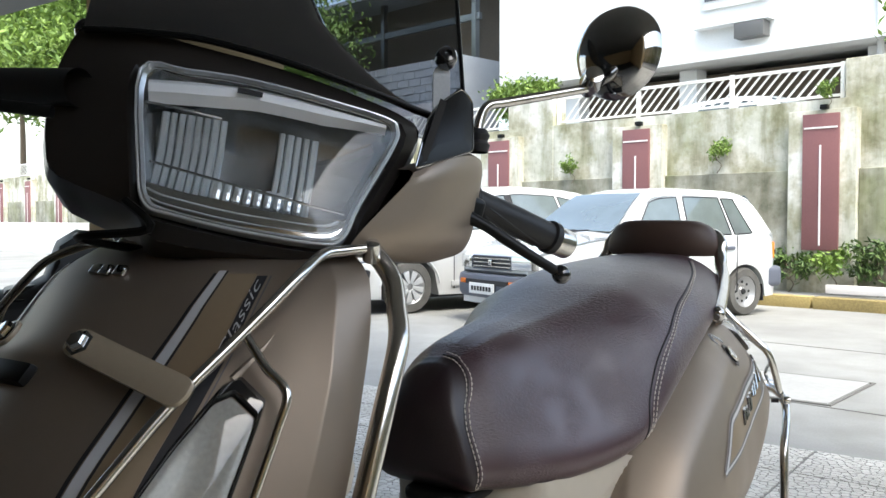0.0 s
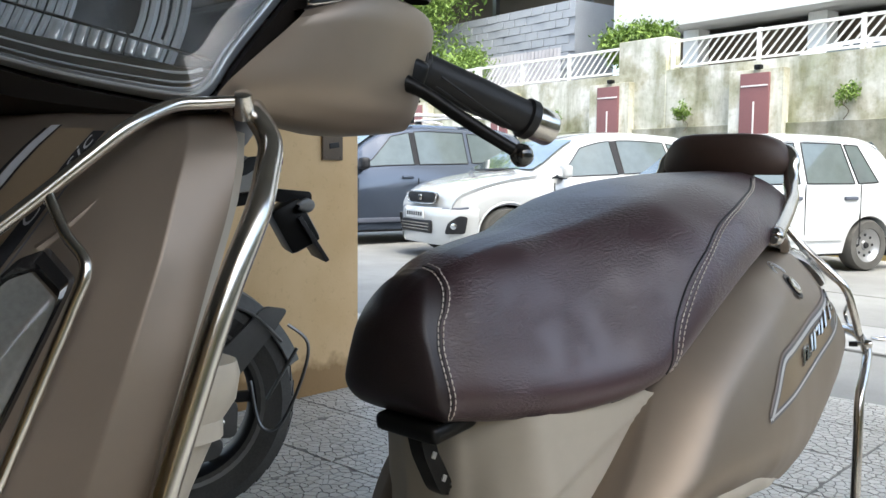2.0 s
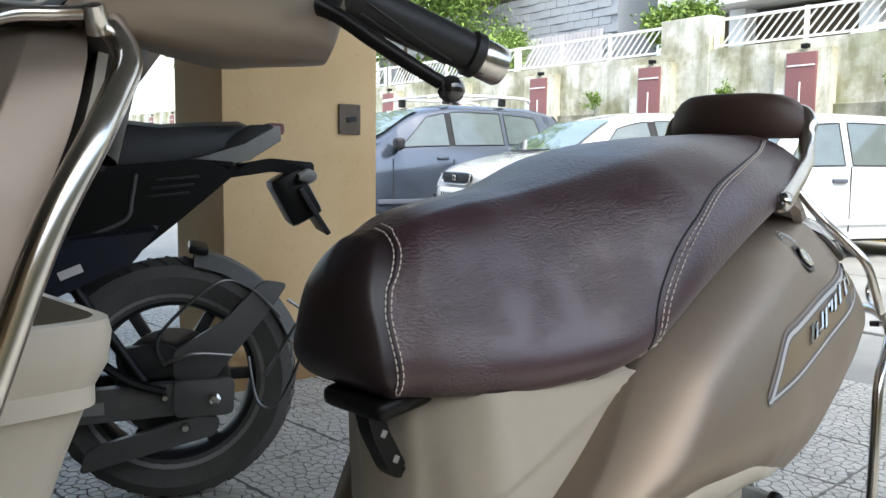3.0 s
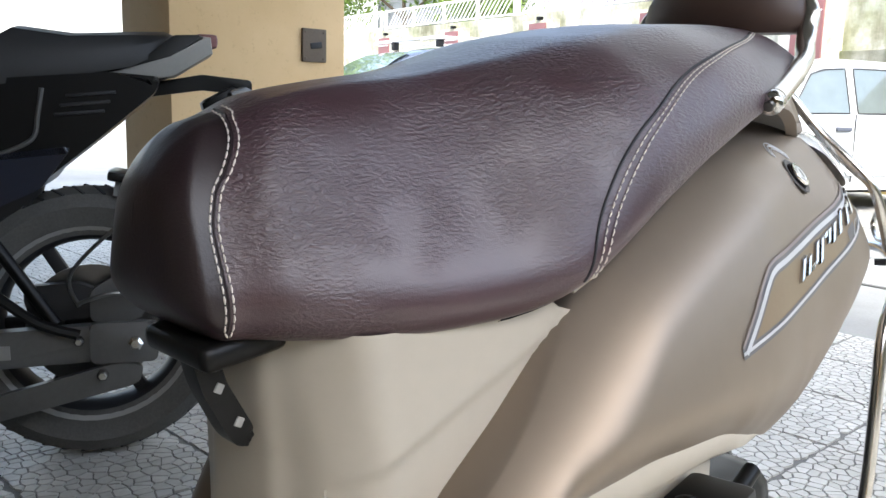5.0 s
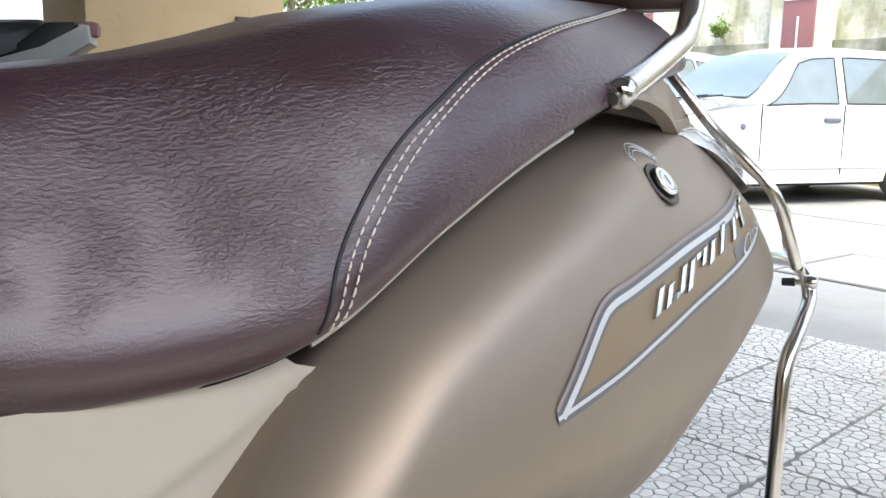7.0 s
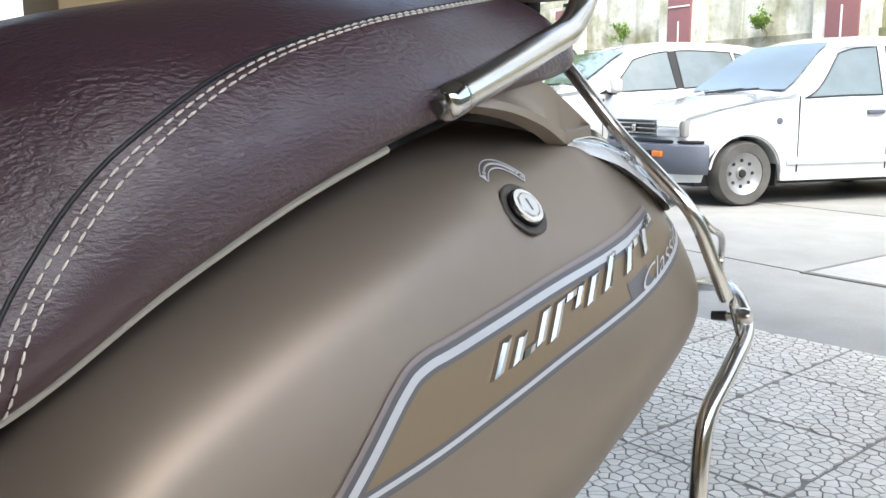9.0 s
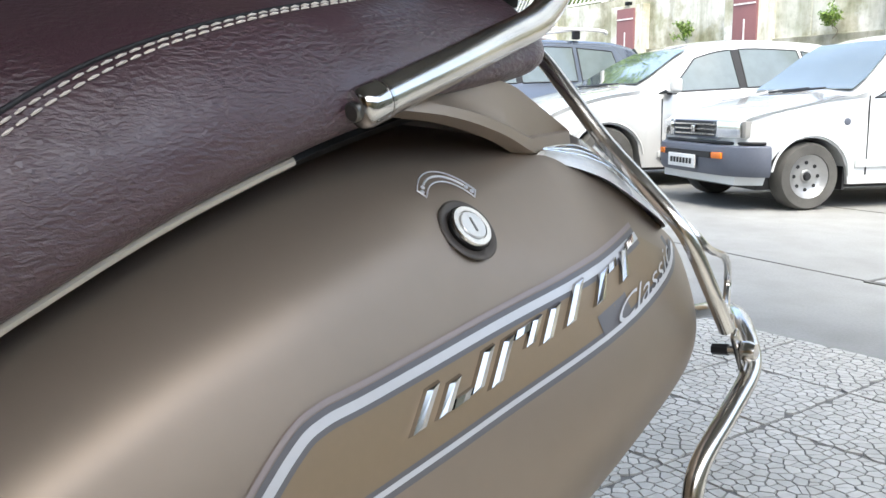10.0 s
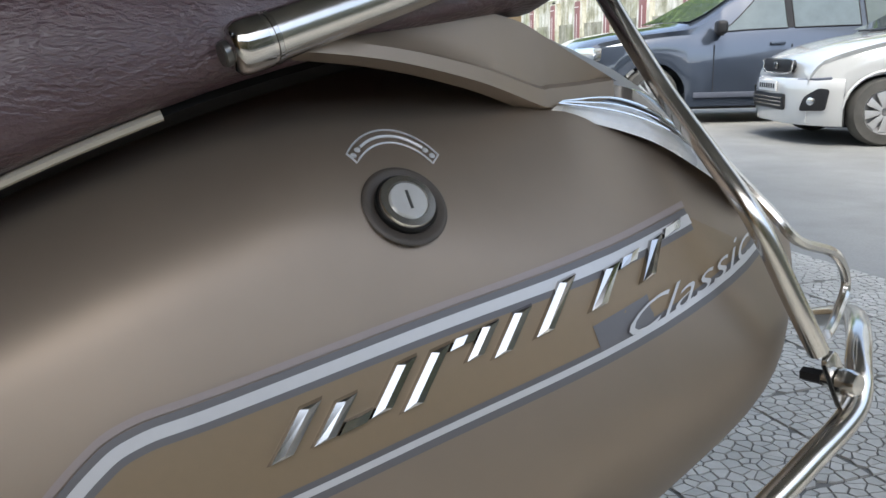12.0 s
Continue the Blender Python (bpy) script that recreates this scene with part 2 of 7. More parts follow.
BARK = plain("bark", (0.12, 0.09, 0.06), 0.9, 0, 0.3, 8, 0.4)
WINDOW = plain("window_glass", (0.08, 0.09, 0.1), 0.05, 0, 0.2, 3)
# dark brown that stands for the shade inside open storeys
SHADEROOM = plain("shaded_interior", (0.11, 0.088, 0.066), 0.9, 0, 0.2, 3)
BIKEGREY = plain("bike_grey_plastic", (0.095, 0.094, 0.09), 0.5, 0, 0.2, 15, 0.1)
BIKEBLUE = plain("bike_navy_plastic", (0.012, 0.016, 0.03), 0.3, 0, 0.2, 15)
PALEGREY = plain("pale_grey_plastic", (0.27, 0.265, 0.25), 0.45, 0, 0.1, 15)
DARKSTEEL = plain("dark_steel", (0.16, 0.16, 0.155), 0.3, 0.9, 0.15, 20)
RUST = plain("rusty_plate", (0.13, 0.1, 0.075), 0.75, 0.2, 0.3, 25, 0.2)

# geometry helpers -------------------------------------------------------


IN_WORLD = set()  # things whose parts are modelled where they stand


def link_mesh(name, bm, mat, smooth=True):
    bmesh.ops.recalc_face_normals(bm, faces=bm.faces)
    me = bpy.data.meshes.new(name)
    bm.to_mesh(me)
    bm.free()
    me.materials.append(mat)
    if smooth:
        me.shade_smooth()
        me.set_sharp_from_angle(angle=radians(40))
    return new(name, me)


def part(name, bm, mat, parent, label="", smooth=True):
    ob = link_mesh(name, bm, mat, smooth)
    ob.parent = parent
    if parent.name in IN_WORLD:
        ob.matrix_parent_inverse = parent.matrix_basis.inverted()
    if label:
        tagged(ob, label)
    return ob


def thing(name, label, category, m=None, group="", kind=""):
    ob = new(name)
    ob.empty_display_size = 0.1
    if m is not None:
        ob.matrix_basis = m
    return tagged(ob, label, category, group, kind)


def box(bm, size, m=None, bevel=0.0, seg=2):
    r = bmesh.ops.create_cube(bm, size=1.0)
    vs = r["verts"]
    bmesh.ops.scale(bm, vec=size, verts=vs)
    if bevel:
        es = list({e for v in vs for e in v.link_edges})
        r2 = bmesh.ops.bevel(bm, geom=es, offset=bevel, segments=seg, affect="EDGES", profile=0.6)
        vs = list({v for f in r2["faces"] for v in f.verts} | {v for v in vs if v.is_valid})
    if m is not None:
        bmesh.ops.transform(bm, matrix=m, verts=vs)
    return vs


def boxed(size, m=None, bevel=0.0, seg=2):
    bm = bmesh.new()
    box(bm, size, m, bevel, seg)
    return bm


def spline(pts, n=8, closed=False):
    """Catmull-Rom points through pts."""
    P = [Vector(p) for p in pts]
    out = []
    count = len(P) if closed else len(P) - 1
    for i in range(count):
        if closed:
            a, b, c, d = P[i - 1], P[i], P[(i + 1) % len(P)], P[(i + 2) % len(P)]
        else:
            a, b, c, d = P[max(i - 1, 0)], P[i], P[i + 1], P[min(i + 2, len(P) - 1)]
        for k in range(n):
            t = k / n
            out.append(0.5 * ((2 * b) + (c - a) * t + (2 * a - 5 * b + 4 * c - d) * t * t + (3 * b - a - 3 * c + d) * t ** 3))
    if not closed:
        out.append(P[-1].copy())
    return out


def tube(bm, pts, radius, sides=12, cap=True, closed=False, flat=1.0):
    """A round bar along pts; radius a number or one per point."""
    P = [Vector(p) for p in pts]
    rs = radius if isinstance(radius, (list, tuple)) else [radius] * len(P)
    rings, ref = [], None
    for i, p in enumerate(P):
        a, b = P[i - 1] if (i or closed) else P[0], P[(i + 1) % len(P)] if (i < len(P) - 1 or closed) else P[-1]
        d = (b - a).normalized()
        if ref is None:
            ref = d.orthogonal().normalized()
        ref = (ref - d * ref.dot(d)).normalized()
        s = d.cross(ref)
        rings.append([bm.verts.new(p + (ref * math.cos(2 * math.pi * k / sides) + s * math.sin(2 * math.pi * k / sides) * flat) * rs[i]) for k in range(sides)])
    for i in range(len(rings) if closed else len(rings) - 1):
        A, B = rings[i], rings[(i + 1) % len(rings)]
        for k in range(sides):
            bm.faces.new((A[k], A[(k + 1) % sides], B[(k + 1) % sides], B[k]))
    if cap and not closed:
        bm.faces.new(rings[0][::-1])
        bm.faces.new(rings[-1])


def tubed(pts, radius, sides=12, n=6, closed=False, flat=1.0):
    bm = bmesh.new()
    tube(bm, spline(pts, n, closed) if n > 1 else pts, radius, sides, True, closed, flat)
    return bm


def lathe(bm, profile, m=None, seg=32):
    """Turn (radius, height) points round z."""
    rings, made = [], []
    for r, h in profile:
        if r < 1e-6:
            rings.append([bm.verts.new((0, 0, h))])
        else:
            rings.append([bm.verts.new((r * math.cos(2 * math.pi * k / seg), r * math.sin(2 * math.pi * k / seg), h)) for k in range(seg)])
        made += rings[-1]
    for A, B in zip(rings, rings[1:]):
        for k in range(seg):
            a, b = A[k % len(A)], A[(k + 1) % len(A)]
            c, d = B[(k + 1) % len(B)], B[k % len(B)]
            vs = list(dict.fromkeys((a, b, c, d)))
            if len(vs) > 2:
                bm.faces.new(vs)
    if m is not None:
        bmesh.ops.transform(bm, matrix=m, verts=made)


def lathed(profile, m=None, seg=32):
    bm = bmesh.new()
    lathe(bm, profile, m, seg)
    return bm


def grid(bm, rows, close=False):
    """Skin over rows of points."""
    V = [[bm.verts.new(p) for p in row] for row in rows]
    for A, B in zip(V, V[1:]):
        k = len(A)
        for i in range(k if close else k - 1):
            try:
                bm.faces.new((A[i], A[(i + 1) % k], B[(i + 1) % k], B[i]))
            except ValueError:
                pass
    return V


def sheet(rows, thick=0.0, close=False):
    bm = bmesh.new()
    grid(bm, rows, close)
    if thick:
        bmesh.ops.recalc_face_normals(bm, faces=bm.faces)
        bmesh.ops.solidify(bm, geom=bm.faces[:], thickness=thick)
    return bm


def prism(bm, outline, thick, m=None, bevel=0.0):
    """A flat plate: outline in x, y, from z = 0 to z = thick."""
    a = [bm.verts.new((x, y, 0)) for x, y in outline]
    b = [bm.verts.new((x, y, thick)) for x, y in outline]
    k = len(a)
    fs = [bm.faces.new(a[::-1]), bm.faces.new(b)]
    fs += [bm.faces.new((a[i], a[(i + 1) % k], b[(i + 1) % k], b[i])) for i in range(k)]
    vs = a + b
    if bevel:
        es = [e for e in fs[1].edges] + [e for e in fs[0].edges]
        r = bmesh.ops.bevel(bm, geom=es, offset=bevel, segments=2, affect="EDGES", profile=0.6)
        vs = list({v for f in r["faces"] for v in f.verts} | {v for v in vs if v.is_valid})
    if m is not None:
        bmesh.ops.transform(bm, matrix=m, verts=vs)


def plate(outline, thick, m=None, bevel=0.0):
    bm = bmesh.new()
    prism(bm, outline, thick, m, bevel)
    return bm


def rounded(pts, r, n=4):
    """An outline in 2D with its corners rounded to about r."""
    out, k = [], len(pts)
    for i in range(k):
        p, a, b = Vector(pts[i]), Vector(pts[i - 1]), Vector(pts[(i + 1) % k])
        ra, rb = min(r, (a - p).length * 0.45), min(r, (b - p).length * 0.45)
        s, e = p + (a - p).normalized() * ra, p + (b - p).normalized() * rb
        for j in range(n + 1):
            t = j / n
            q = s * (1 - t) ** 2 + p * 2 * t * (1 - t) + e * t * t
            out.append((q.x, q.y))
    return out


def herm(xs, ys, x):
    """Smooth value at x through the points (xs, ys)."""
    xs, ys = np.asarray(xs, float), np.asarray(ys, float)
    x = float(np.clip(x, xs[0], xs[-1]))
    d = np.diff(ys) / np.diff(xs)
    m = np.r_[d[0], np.where(d[:-1] * d[1:] > 0, 2 * d[:-1] * d[1:] / np.where(np.abs(d[:-1] + d[1:]) < 1e-9, 1, d[:-1] + d[1:]), 0), d[-1]]
    i = int(min(max(np.searchsorted(xs, x) - 1, 0), len(xs) - 2))
    h = xs[i + 1] - xs[i]
    t = (x - xs[i]) / h
    return float((2 * t ** 3 - 3 * t * t + 1) * ys[i] + (t ** 3 - 2 * t * t + t) * h * m[i] + (3 * t * t - 2 * t ** 3) * ys[i + 1] + (t ** 3 - t * t) * h * m[i + 1])


def axis_pose(origin, z, x=None):
    """A pose at origin with its z axis along z."""
    z = Vector(z).normalized()
    x = Vector(x) if x is not None else (Vector((0, 0, 1)) if abs(z.z) < 0.9 else Vector((1, 0, 0)))
    x = (x - z * x.dot(z)).normalized()
    y = z.cross(x)
    m = Matrix((x, y, z)).transposed().to_4x4()
    m.translation = Vector(origin)
    return m

# the setting ------------------------------------------------------------
STREET = pose(0.689, 0, 0, 0, 0, -9)  # x along the far wall, y towards it


def structure(name, bm, mat, label, category, smooth=False, m=None):
    ob = link_mesh(name, bm, mat, smooth)
    if m is not None:
        ob.matrix_basis = m
    return tagged(ob, label, category, kind="structure")


# ground: one sheet to the horizon
bm = bmesh.new()
for x0, x1, y0, y1 in ((-250, 250, -250, 250),):
    bm.faces.new([bm.verts.new(p) for p in ((x0, y0, 0), (x1, y0, 0), (x1, y1, 0), (x0, y1, 0))])
ground = structure("ground", bm, CONCRETE, "pale worn concrete yard with faint stains", "ground")

# parking floor: bed of grout under the mosaic
bm = boxed((7.0, 10.0, 0.04), pose(-1.1, -1.05, -0.016))
floor = structure("floor", bm, GROUT, "parking floor of pale broken-mosaic tiles with dark joints", "floor")

# ceiling slab over the parking, open at the sides; out of view, its edge shapes the light
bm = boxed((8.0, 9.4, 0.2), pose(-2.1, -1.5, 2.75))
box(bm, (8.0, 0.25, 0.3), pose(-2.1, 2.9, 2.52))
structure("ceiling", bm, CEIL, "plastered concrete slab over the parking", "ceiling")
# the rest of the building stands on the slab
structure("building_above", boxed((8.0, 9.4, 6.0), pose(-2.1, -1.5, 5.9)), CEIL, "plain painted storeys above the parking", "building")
# back wall of the parking
structure("wall_back", boxed((0.2, 5.8, 2.65), pose(-6.0, -3.0, 1.325)), OCHRE, "ochre painted wall closing the parking", "wall")
structure("wall_front", boxed((8.0, 0.2, 2.65), pose(-2.1, -6.1, 1.325)), OCHRE, "ochre painted wall closing the parking", "wall")

# unseen pillar, added to hold back light from the open side
structure("pillar_light_block", boxed((0.3, 0.3, 2.65), pose(1.75, -0.55, 1.325), 0.006), OCHRE, "unseen ochre pillar added at the open side to block light", "pillar", True)
# unseen wall, added to keep sky light off the apron and seat nose
structure("wall_side_light_block", boxed((0.2, 5.3, 2.65), pose(1.8, -3.35, 1.325)), OCHRE, "unseen ochre side wall added to darken the scooter's front", "wall")

# unseen wall, added to cut the low sky from the side panel's reflection
structure("wall_horizon_block", boxed((0.22, 17.0, 2.0), pose(3.7, 1.0, 1.0), 0.01), WALLDARK, "unseen dark plaster wall added to block the low sky", "wall")

# pillar with its switch box
bm = boxed((0.36, 0.71, 2.65), pose(-2.28, 2.315, 1.325), 0.006)
structure("pillar", bm, OCHRE, "ochre painted square concrete pillar with stained foot", "pillar", True)
switch = thing("switch_box", "rusty grey metal switch cover on the ochre pillar", "switch box", pose(-2.1, 2.525, 1.035, 0, 90, 0))
part("cover", boxed((0.12, 0.105, 0.012), pose(0, 0, 0.007), 0.003), RUST, switch)
part("slot", boxed((0.022, 0.05, 0.006), pose(0, 0.005, 0.014, 0, 0, 8), 0.002), INK, switch)
for sx in (-1, 1):
    for sy in (-1, 1):
        part("screw", lathed([(0, 0.016), (0.005, 0.015), (0.006, 0.012), (0.006, 0.01)], pose(sx * 0.048, sy * 0.04, 0), 10), RUST, switch)

# joints and cover plate in the yard
bm = boxed((6.5, 0.012, 0.004), pose(-1.2, 4.72, 0.001))
box(bm, (7.0, 0.01, 0.004), pose(-2.5, 6.9, 0.001))
structure("yard_joint", bm, GROUT, "dark cut joints in the concrete yard", "joint", m=STREET)
cover = thing("inspection_cover", "concrete inspection cover set flush in the yard", "drain cover", STREET @ pose(-2.35, 5.15, 0.0, 0, 0, 4))
bm = bmesh.new()
for w, d, x, y in ((1.0, 0.018, 0, 0.42), (1.0, 0.018, 0, -0.42), (0.018, 0.86, 0.5, 0), (0.018, 0.86, -0.5, 0)):
    box(bm, (w, d, 0.006), pose(x, y, 0.003))
part("rim", bm, GROUT, cover)
part("lid", boxed((0.96, 0.8, 0.008), pose(0, 0, 0.004), 0.003), plain("cover_concrete", (0.3, 0.3, 0.29), 0.8, 0, 0.15, 4), cover)
part("lifting_ring", tubed([(0.05, 0, 0.014), (0, 0.05, 0.014), (-0.05, 0, 0.014), (0, -0.05, 0.014)], 0.008, 8, 5, True), STEEL, cover)

# kerb and planted strip in front of the far wall
bm = bmesh.new()
for i in range(22):
    box(bm, (0.97, 0.16, 0.15), pose(-19.5 + i, 9.95, 0.06), 0.015)
structure("kerb", bm, YELLOW, "worn yellow painted concrete kerb", "kerb", True, STREET)
structure("pavement", boxed((26, 1.2, 0.12), pose(-10, 10.62, 0.05)), CONCRETE, "narrow concrete pavement along the wall", "pavement", m=STREET)
structure("planter_edge", boxed((4.2, 0.06, 0.1), pose(-1.9, 10.3, 0.2), 0.01), WHITELINE, "low white pipe edge of the planting strip", "edging", True, STREET)

# far wall: pilasters every 2.6 m with a maroon panel, recessed bays with a ledge, railings on top
wall_top = 2.48
bm = boxed((46, 0.3, wall_top), pose(-17.0, 11.05, wall_top / 2))
far_wall = structure("wall_far", bm, WALL, "tall mossy plaster boundary wall with damp stains", "wall", m=STREET)
bays = [-1.66 - 2.6 * i for i in range(14)]
for i, u in enumerate(bays):
    bm = boxed((1.77, 0.06, 1.62), pose(u - 1.3, 10.87, 0.81), 0.01)
    structure("wall_ledge", bm, WALLDARK, "lower, darker mossy bay of the boundary wall with a ledge", "wall ledge", m=STREET)
for i, u in enumerate(bays):
    pil = thing("pilaster", "stained white pilaster with a maroon painted panel", "pilaster", STREET @ pose(u, 10.82, 0), group="pilasters of the boundary wall")
    part("shaft", boxed((0.82, 0.24, 2.34), pose(0, 0.06, 1.17), 0.012), WALL, pil)
    part("panel", boxed((0.44, 0.04, 1.66), pose(0, -0.07, 1.46), 0.008), MAROON, pil, "maroon painted panel")
    part("panel_line", boxed((0.02, 0.012, 1.22), pose(0, -0.094, 1.3)), WHITELINE, pil)
    part("panel_line", boxed((0.4, 0.012, 0.02), pose(0, -0.094, 2.12)), WHITELINE, pil)
    part("lamp_bracket", boxed((0.09, 0.09, 0.06), pose(0.03, -0.05, 2.37), 0.01), BLACK, pil)

# taller block of the wall at its near end and a stub between the railings
structure("wall_block", boxed((4.6, 0.34, 2.95), pose(-1.75, 11.1, 1.475), 0.01), WALL, "taller mossy end block of the boundary wall", "wall", m=STREET)
structure("wall_stub", boxed((0.92, 0.34, 2.98), pose(-8.92, 11.06, 1.49), 0.015), WALL, "mossy wall stub between two railings", "wall", m=STREET)


def railing(u0, u1):
    rail = thing("railing", "white painted steel railing with slanted bars on the boundary wall", "railing", STREET @ pose(u0, 11.0, wall_top), group="railings on the boundary wall")
    length = u1 - u0
    part("rail", boxed((length, 0.04, 0.04), pose(length / 2, 0, 0.42)), RAILWHITE, rail)
    part("rail", boxed((length, 0.04, 0.03), pose(length / 2, 0, 0.05)), RAILWHITE, rail)
    posts = max(2, round(length / 1.3) + 1)
    for k in range(posts):
        part("post", boxed((0.05, 0.05, 0.46), pose(length * k / (posts - 1), 0, 0.22)), RAILWHITE, rail)
    first = None
    for k in range(int(length / 0.13) - 2):
        if first is None:
            first = part("slanted_bar", boxed((0.022, 0.014, 0.5), pose(0, 0, 0.235, 0, 42, 0)), RAILWHITE, rail)
            first.location.x = 0.27
        else:
            o = first.copy()
            scene.collection.objects.link(o)
            o.parent = rail
            o.location.x = 0.27 + 0.13 * k


railing(-8.42, -4.1)
railing(-12.9, -9.4)
railing(-17.6, -13.0)
railing(-24.0, -17.8)
railing(-32.0, -24.2)

# ground and buildings behind the wall
structure("upper_ground", boxed((60, 40, 0.3), pose(-14, 31.3, 1.3)), CONCRETE, "raised ground behind the boundary wall", "ground", m=STREET)


def white_building():
    b = thing("white_building", "white plastered apartment building behind the wall", "building", STREET @ pose(-4.0, 16.5, 1.45))
    part("wall", boxed((17.8, 8, 12), pose(-1.6, 4.0, 8.85)), WHITEWALL, b)
    # solid box; the shade of the open floor is in its colour
    part("ground_floor", boxed((17.0, 7, 2.7), pose(-1.4, 4.6, 1.35)), SHADEROOM, b, "open ground floor as a solid box coloured as shade")
    for x in (-8.4, -5.4, -1.6, 2.4, 6.6):
        part("column", boxed((0.4, 0.4, 2.7), pose(x, 0.4, 1.35)), WHITEWALL, b)
    part("balcony_slab", boxed((16.0, 0.5, 0.16), pose(-0.5, -0.2, 2.8)), WHITEWALL, b)
    part("drain_pipe", tubed([(-1.5, -0.06, 2.3), (-1.5, -0.06, 12)], 0.06, 8, 1), WHITEWALL, b)
    for x, z in ((-4.25, 4.45), (0.6, 4.45), (5.2, 4.45), (-4.25, 7.1), (0.6, 7.1), (5.2, 7.1)):
        w = part("window", boxed((1.35, 0.1, 1.25), pose(x, -0.02, z)), WHITEWALL, b)
        for dx in (-0.34, 0.34):
            for dz in (-0.33, 0.2):
                part("pane", boxed((0.6, 0.03, 0.5 if dz > 0 else 0.28), pose(x + dx, -0.075, z + dz)), WINDOW, w)
    part("air_conditioner", boxed((0.6, 0.3, 0.3), pose(-3.84, -0.16, 3.25), 0.02), BIKEGREY, b, "grey window air conditioner")
    part("ledge", boxed((1.6, 0.3, 0.06), pose(-4.25, -0.12, 3.45)), WHITEWALL, b)


def block_building():
    b = thing("block_building", "unfinished grey concrete-block building behind the wall", "building", STREET @ pose(-19.9, 17.0, 1.55))
    part("wall", boxed((12.0, 1.5, 3.9), pose(-2.4, 0.78, 1.95)), GREYBLOCK, b)
    # solid box whose dark colour paints the shadow under the shed roof
    part("recess", boxed((10.5, 3.0, 2.6), pose(-3.0, 3.6, 5.0)), SHADEROOM, b, "open storey under a shed roof, a solid box coloured as shade")
    part("shed_roof", boxed((12.6, 5.0, 0.12), pose(-2.6, 2.4, 6.35, 6, 0, 0)), GREYBLOCK, b)
    for x in (-7.9, -4.4, -0.9, 3.0):
        part("column", boxed((0.16, 0.16, 2.4), pose(x, 1.2, 5.05)), DARKSTEEL, b)
    part("beam", boxed((11.4, 0.12, 0.18), pose(-2.5, 1.2, 5.2)), DARKSTEEL, b)
    part("corrugated_sheet", sheet([[(-1.4 + k * 0.07, -0.5 + (k % 2) * 0.05, z) for k in range(72)] for z in (1.4, 2.62)], 0.01), plain("zinc_sheet", (0.42, 0.4, 0.41), 0.5, 0.4, 0.25, 8), b, "weathered corrugated sheet")
    first = None
    for row in range(9):
        for k in range(25):
            x = -8.1 + 0.47 * k + (0.235 if row % 2 else 0)
            if first is None:
                first = part("block", boxed((0.455, 0.05, 0.205), None, 0.008, 1), GREYBLOCK, b)
                o = first
            else:
                o = first.copy()
                scene.collection.objects.link(o)
                o.parent = b
            o.location = (x, 0.012 - 0.008 * ((k * 7 + row * 3) % 4), 2.02 + 0.22 * row)


white_building()
block_building()
structure("far_building_wall", boxed((1, 60, 14), pose(-62, 12, 7)), plain("hazy_plaster", (0.6, 0.62, 0.58), 0.9, 0, 0.15, 1), "pale building closing the yard far away", "building", m=STREET)
structure("planter_wall", boxed((12.0, 0.3, 0.92), pose(-30.5, 10.2, 0.46), 0.02), WHITEWALL, "low whitewashed planter wall in the yard", "wall", m=STREET)


def tree(name, label, x, y, z, height, spread, leaves, mat, seed, leaf=0.12, m=STREET):
    rnd = random.Random(seed)
    t = thing(name, label, "tree" if height > 2 else "shrub", m @ pose(x, y, z))
    bm = bmesh.new()
    trunk = [Vector((0, 0, 0)), Vector((0.05, 0.03, height * 0.25)), Vector((-0.04, 0.02, height * 0.5)), Vector((0.06, 0, height * 0.75))]
    tube(bm, spline(trunk, 5), [0.03 * height * (1 - 0.045 * i) * 0.5 for i in range(16)], 8)
    tips = []
    for k in range(9):
        a, h = rnd.uniform(0, 6.28), rnd.uniform(0.3, 0.7) * height
        tip = Vector((math.cos(a) * spread * rnd.uniform(0.4, 0.9), math.sin(a) * spread * rnd.uniform(0.4, 0.9), h + height * rnd.uniform(0.1, 0.35)))
        tube(bm, spline([(0, 0, h), tip * 0.5 + Vector((0, 0, h * 0.5 + 0.05 * height)), tip], 4), [0.009 * height * (1 - 0.09 * i) for i in range(9)], 6)
        tips += [tip, tip * 0.7 + Vector((0, 0, h * 0.3))]
    part("trunk", bm, BARK, t)
    verts, faces = [], []
    for k in range(leaves):
        c = rnd.choice(tips)
        d = Vector((rnd.gauss(0, 1), rnd.gauss(0, 1), rnd.gauss(0, 0.8)))
        c = c + d * spread * 0.17
        q = Euler((rnd.uniform(-1.2, 1.2), rnd.uniform(-1.2, 1.2), rnd.uniform(0, 6.28))).to_matrix()
        s = leaf * rnd.uniform(0.6, 1.3)
        b0 = len(verts)
        for p in ((-s, 0, 0), (0, -s * 0.38, s * 0.12), (s, 0, 0), (0, s * 0.38, s * 0.12)):
            verts.append(c + q @ Vector(p))
        faces += [(b0, b0 + 1, b0 + 2), (b0, b0 + 2, b0 + 3)]
    me = bpy.data.meshes.new("crown")
    me.from_pydata(verts, [], faces)
    me.materials.append(mat)
    o = new("crown", me)
    o.parent = t
    return t


tree("tree", "leafy green tree beyond the yard wall", -22.5, 14.5, 1.4, 6.0, 3.2, 12000, LEAF, 3, 0.1)
tree("tree", "leafy green tree beyond the yard wall", -28.5, 14.0, 1.4, 6.5, 3.6, 12000, LEAF, 4, 0.1)
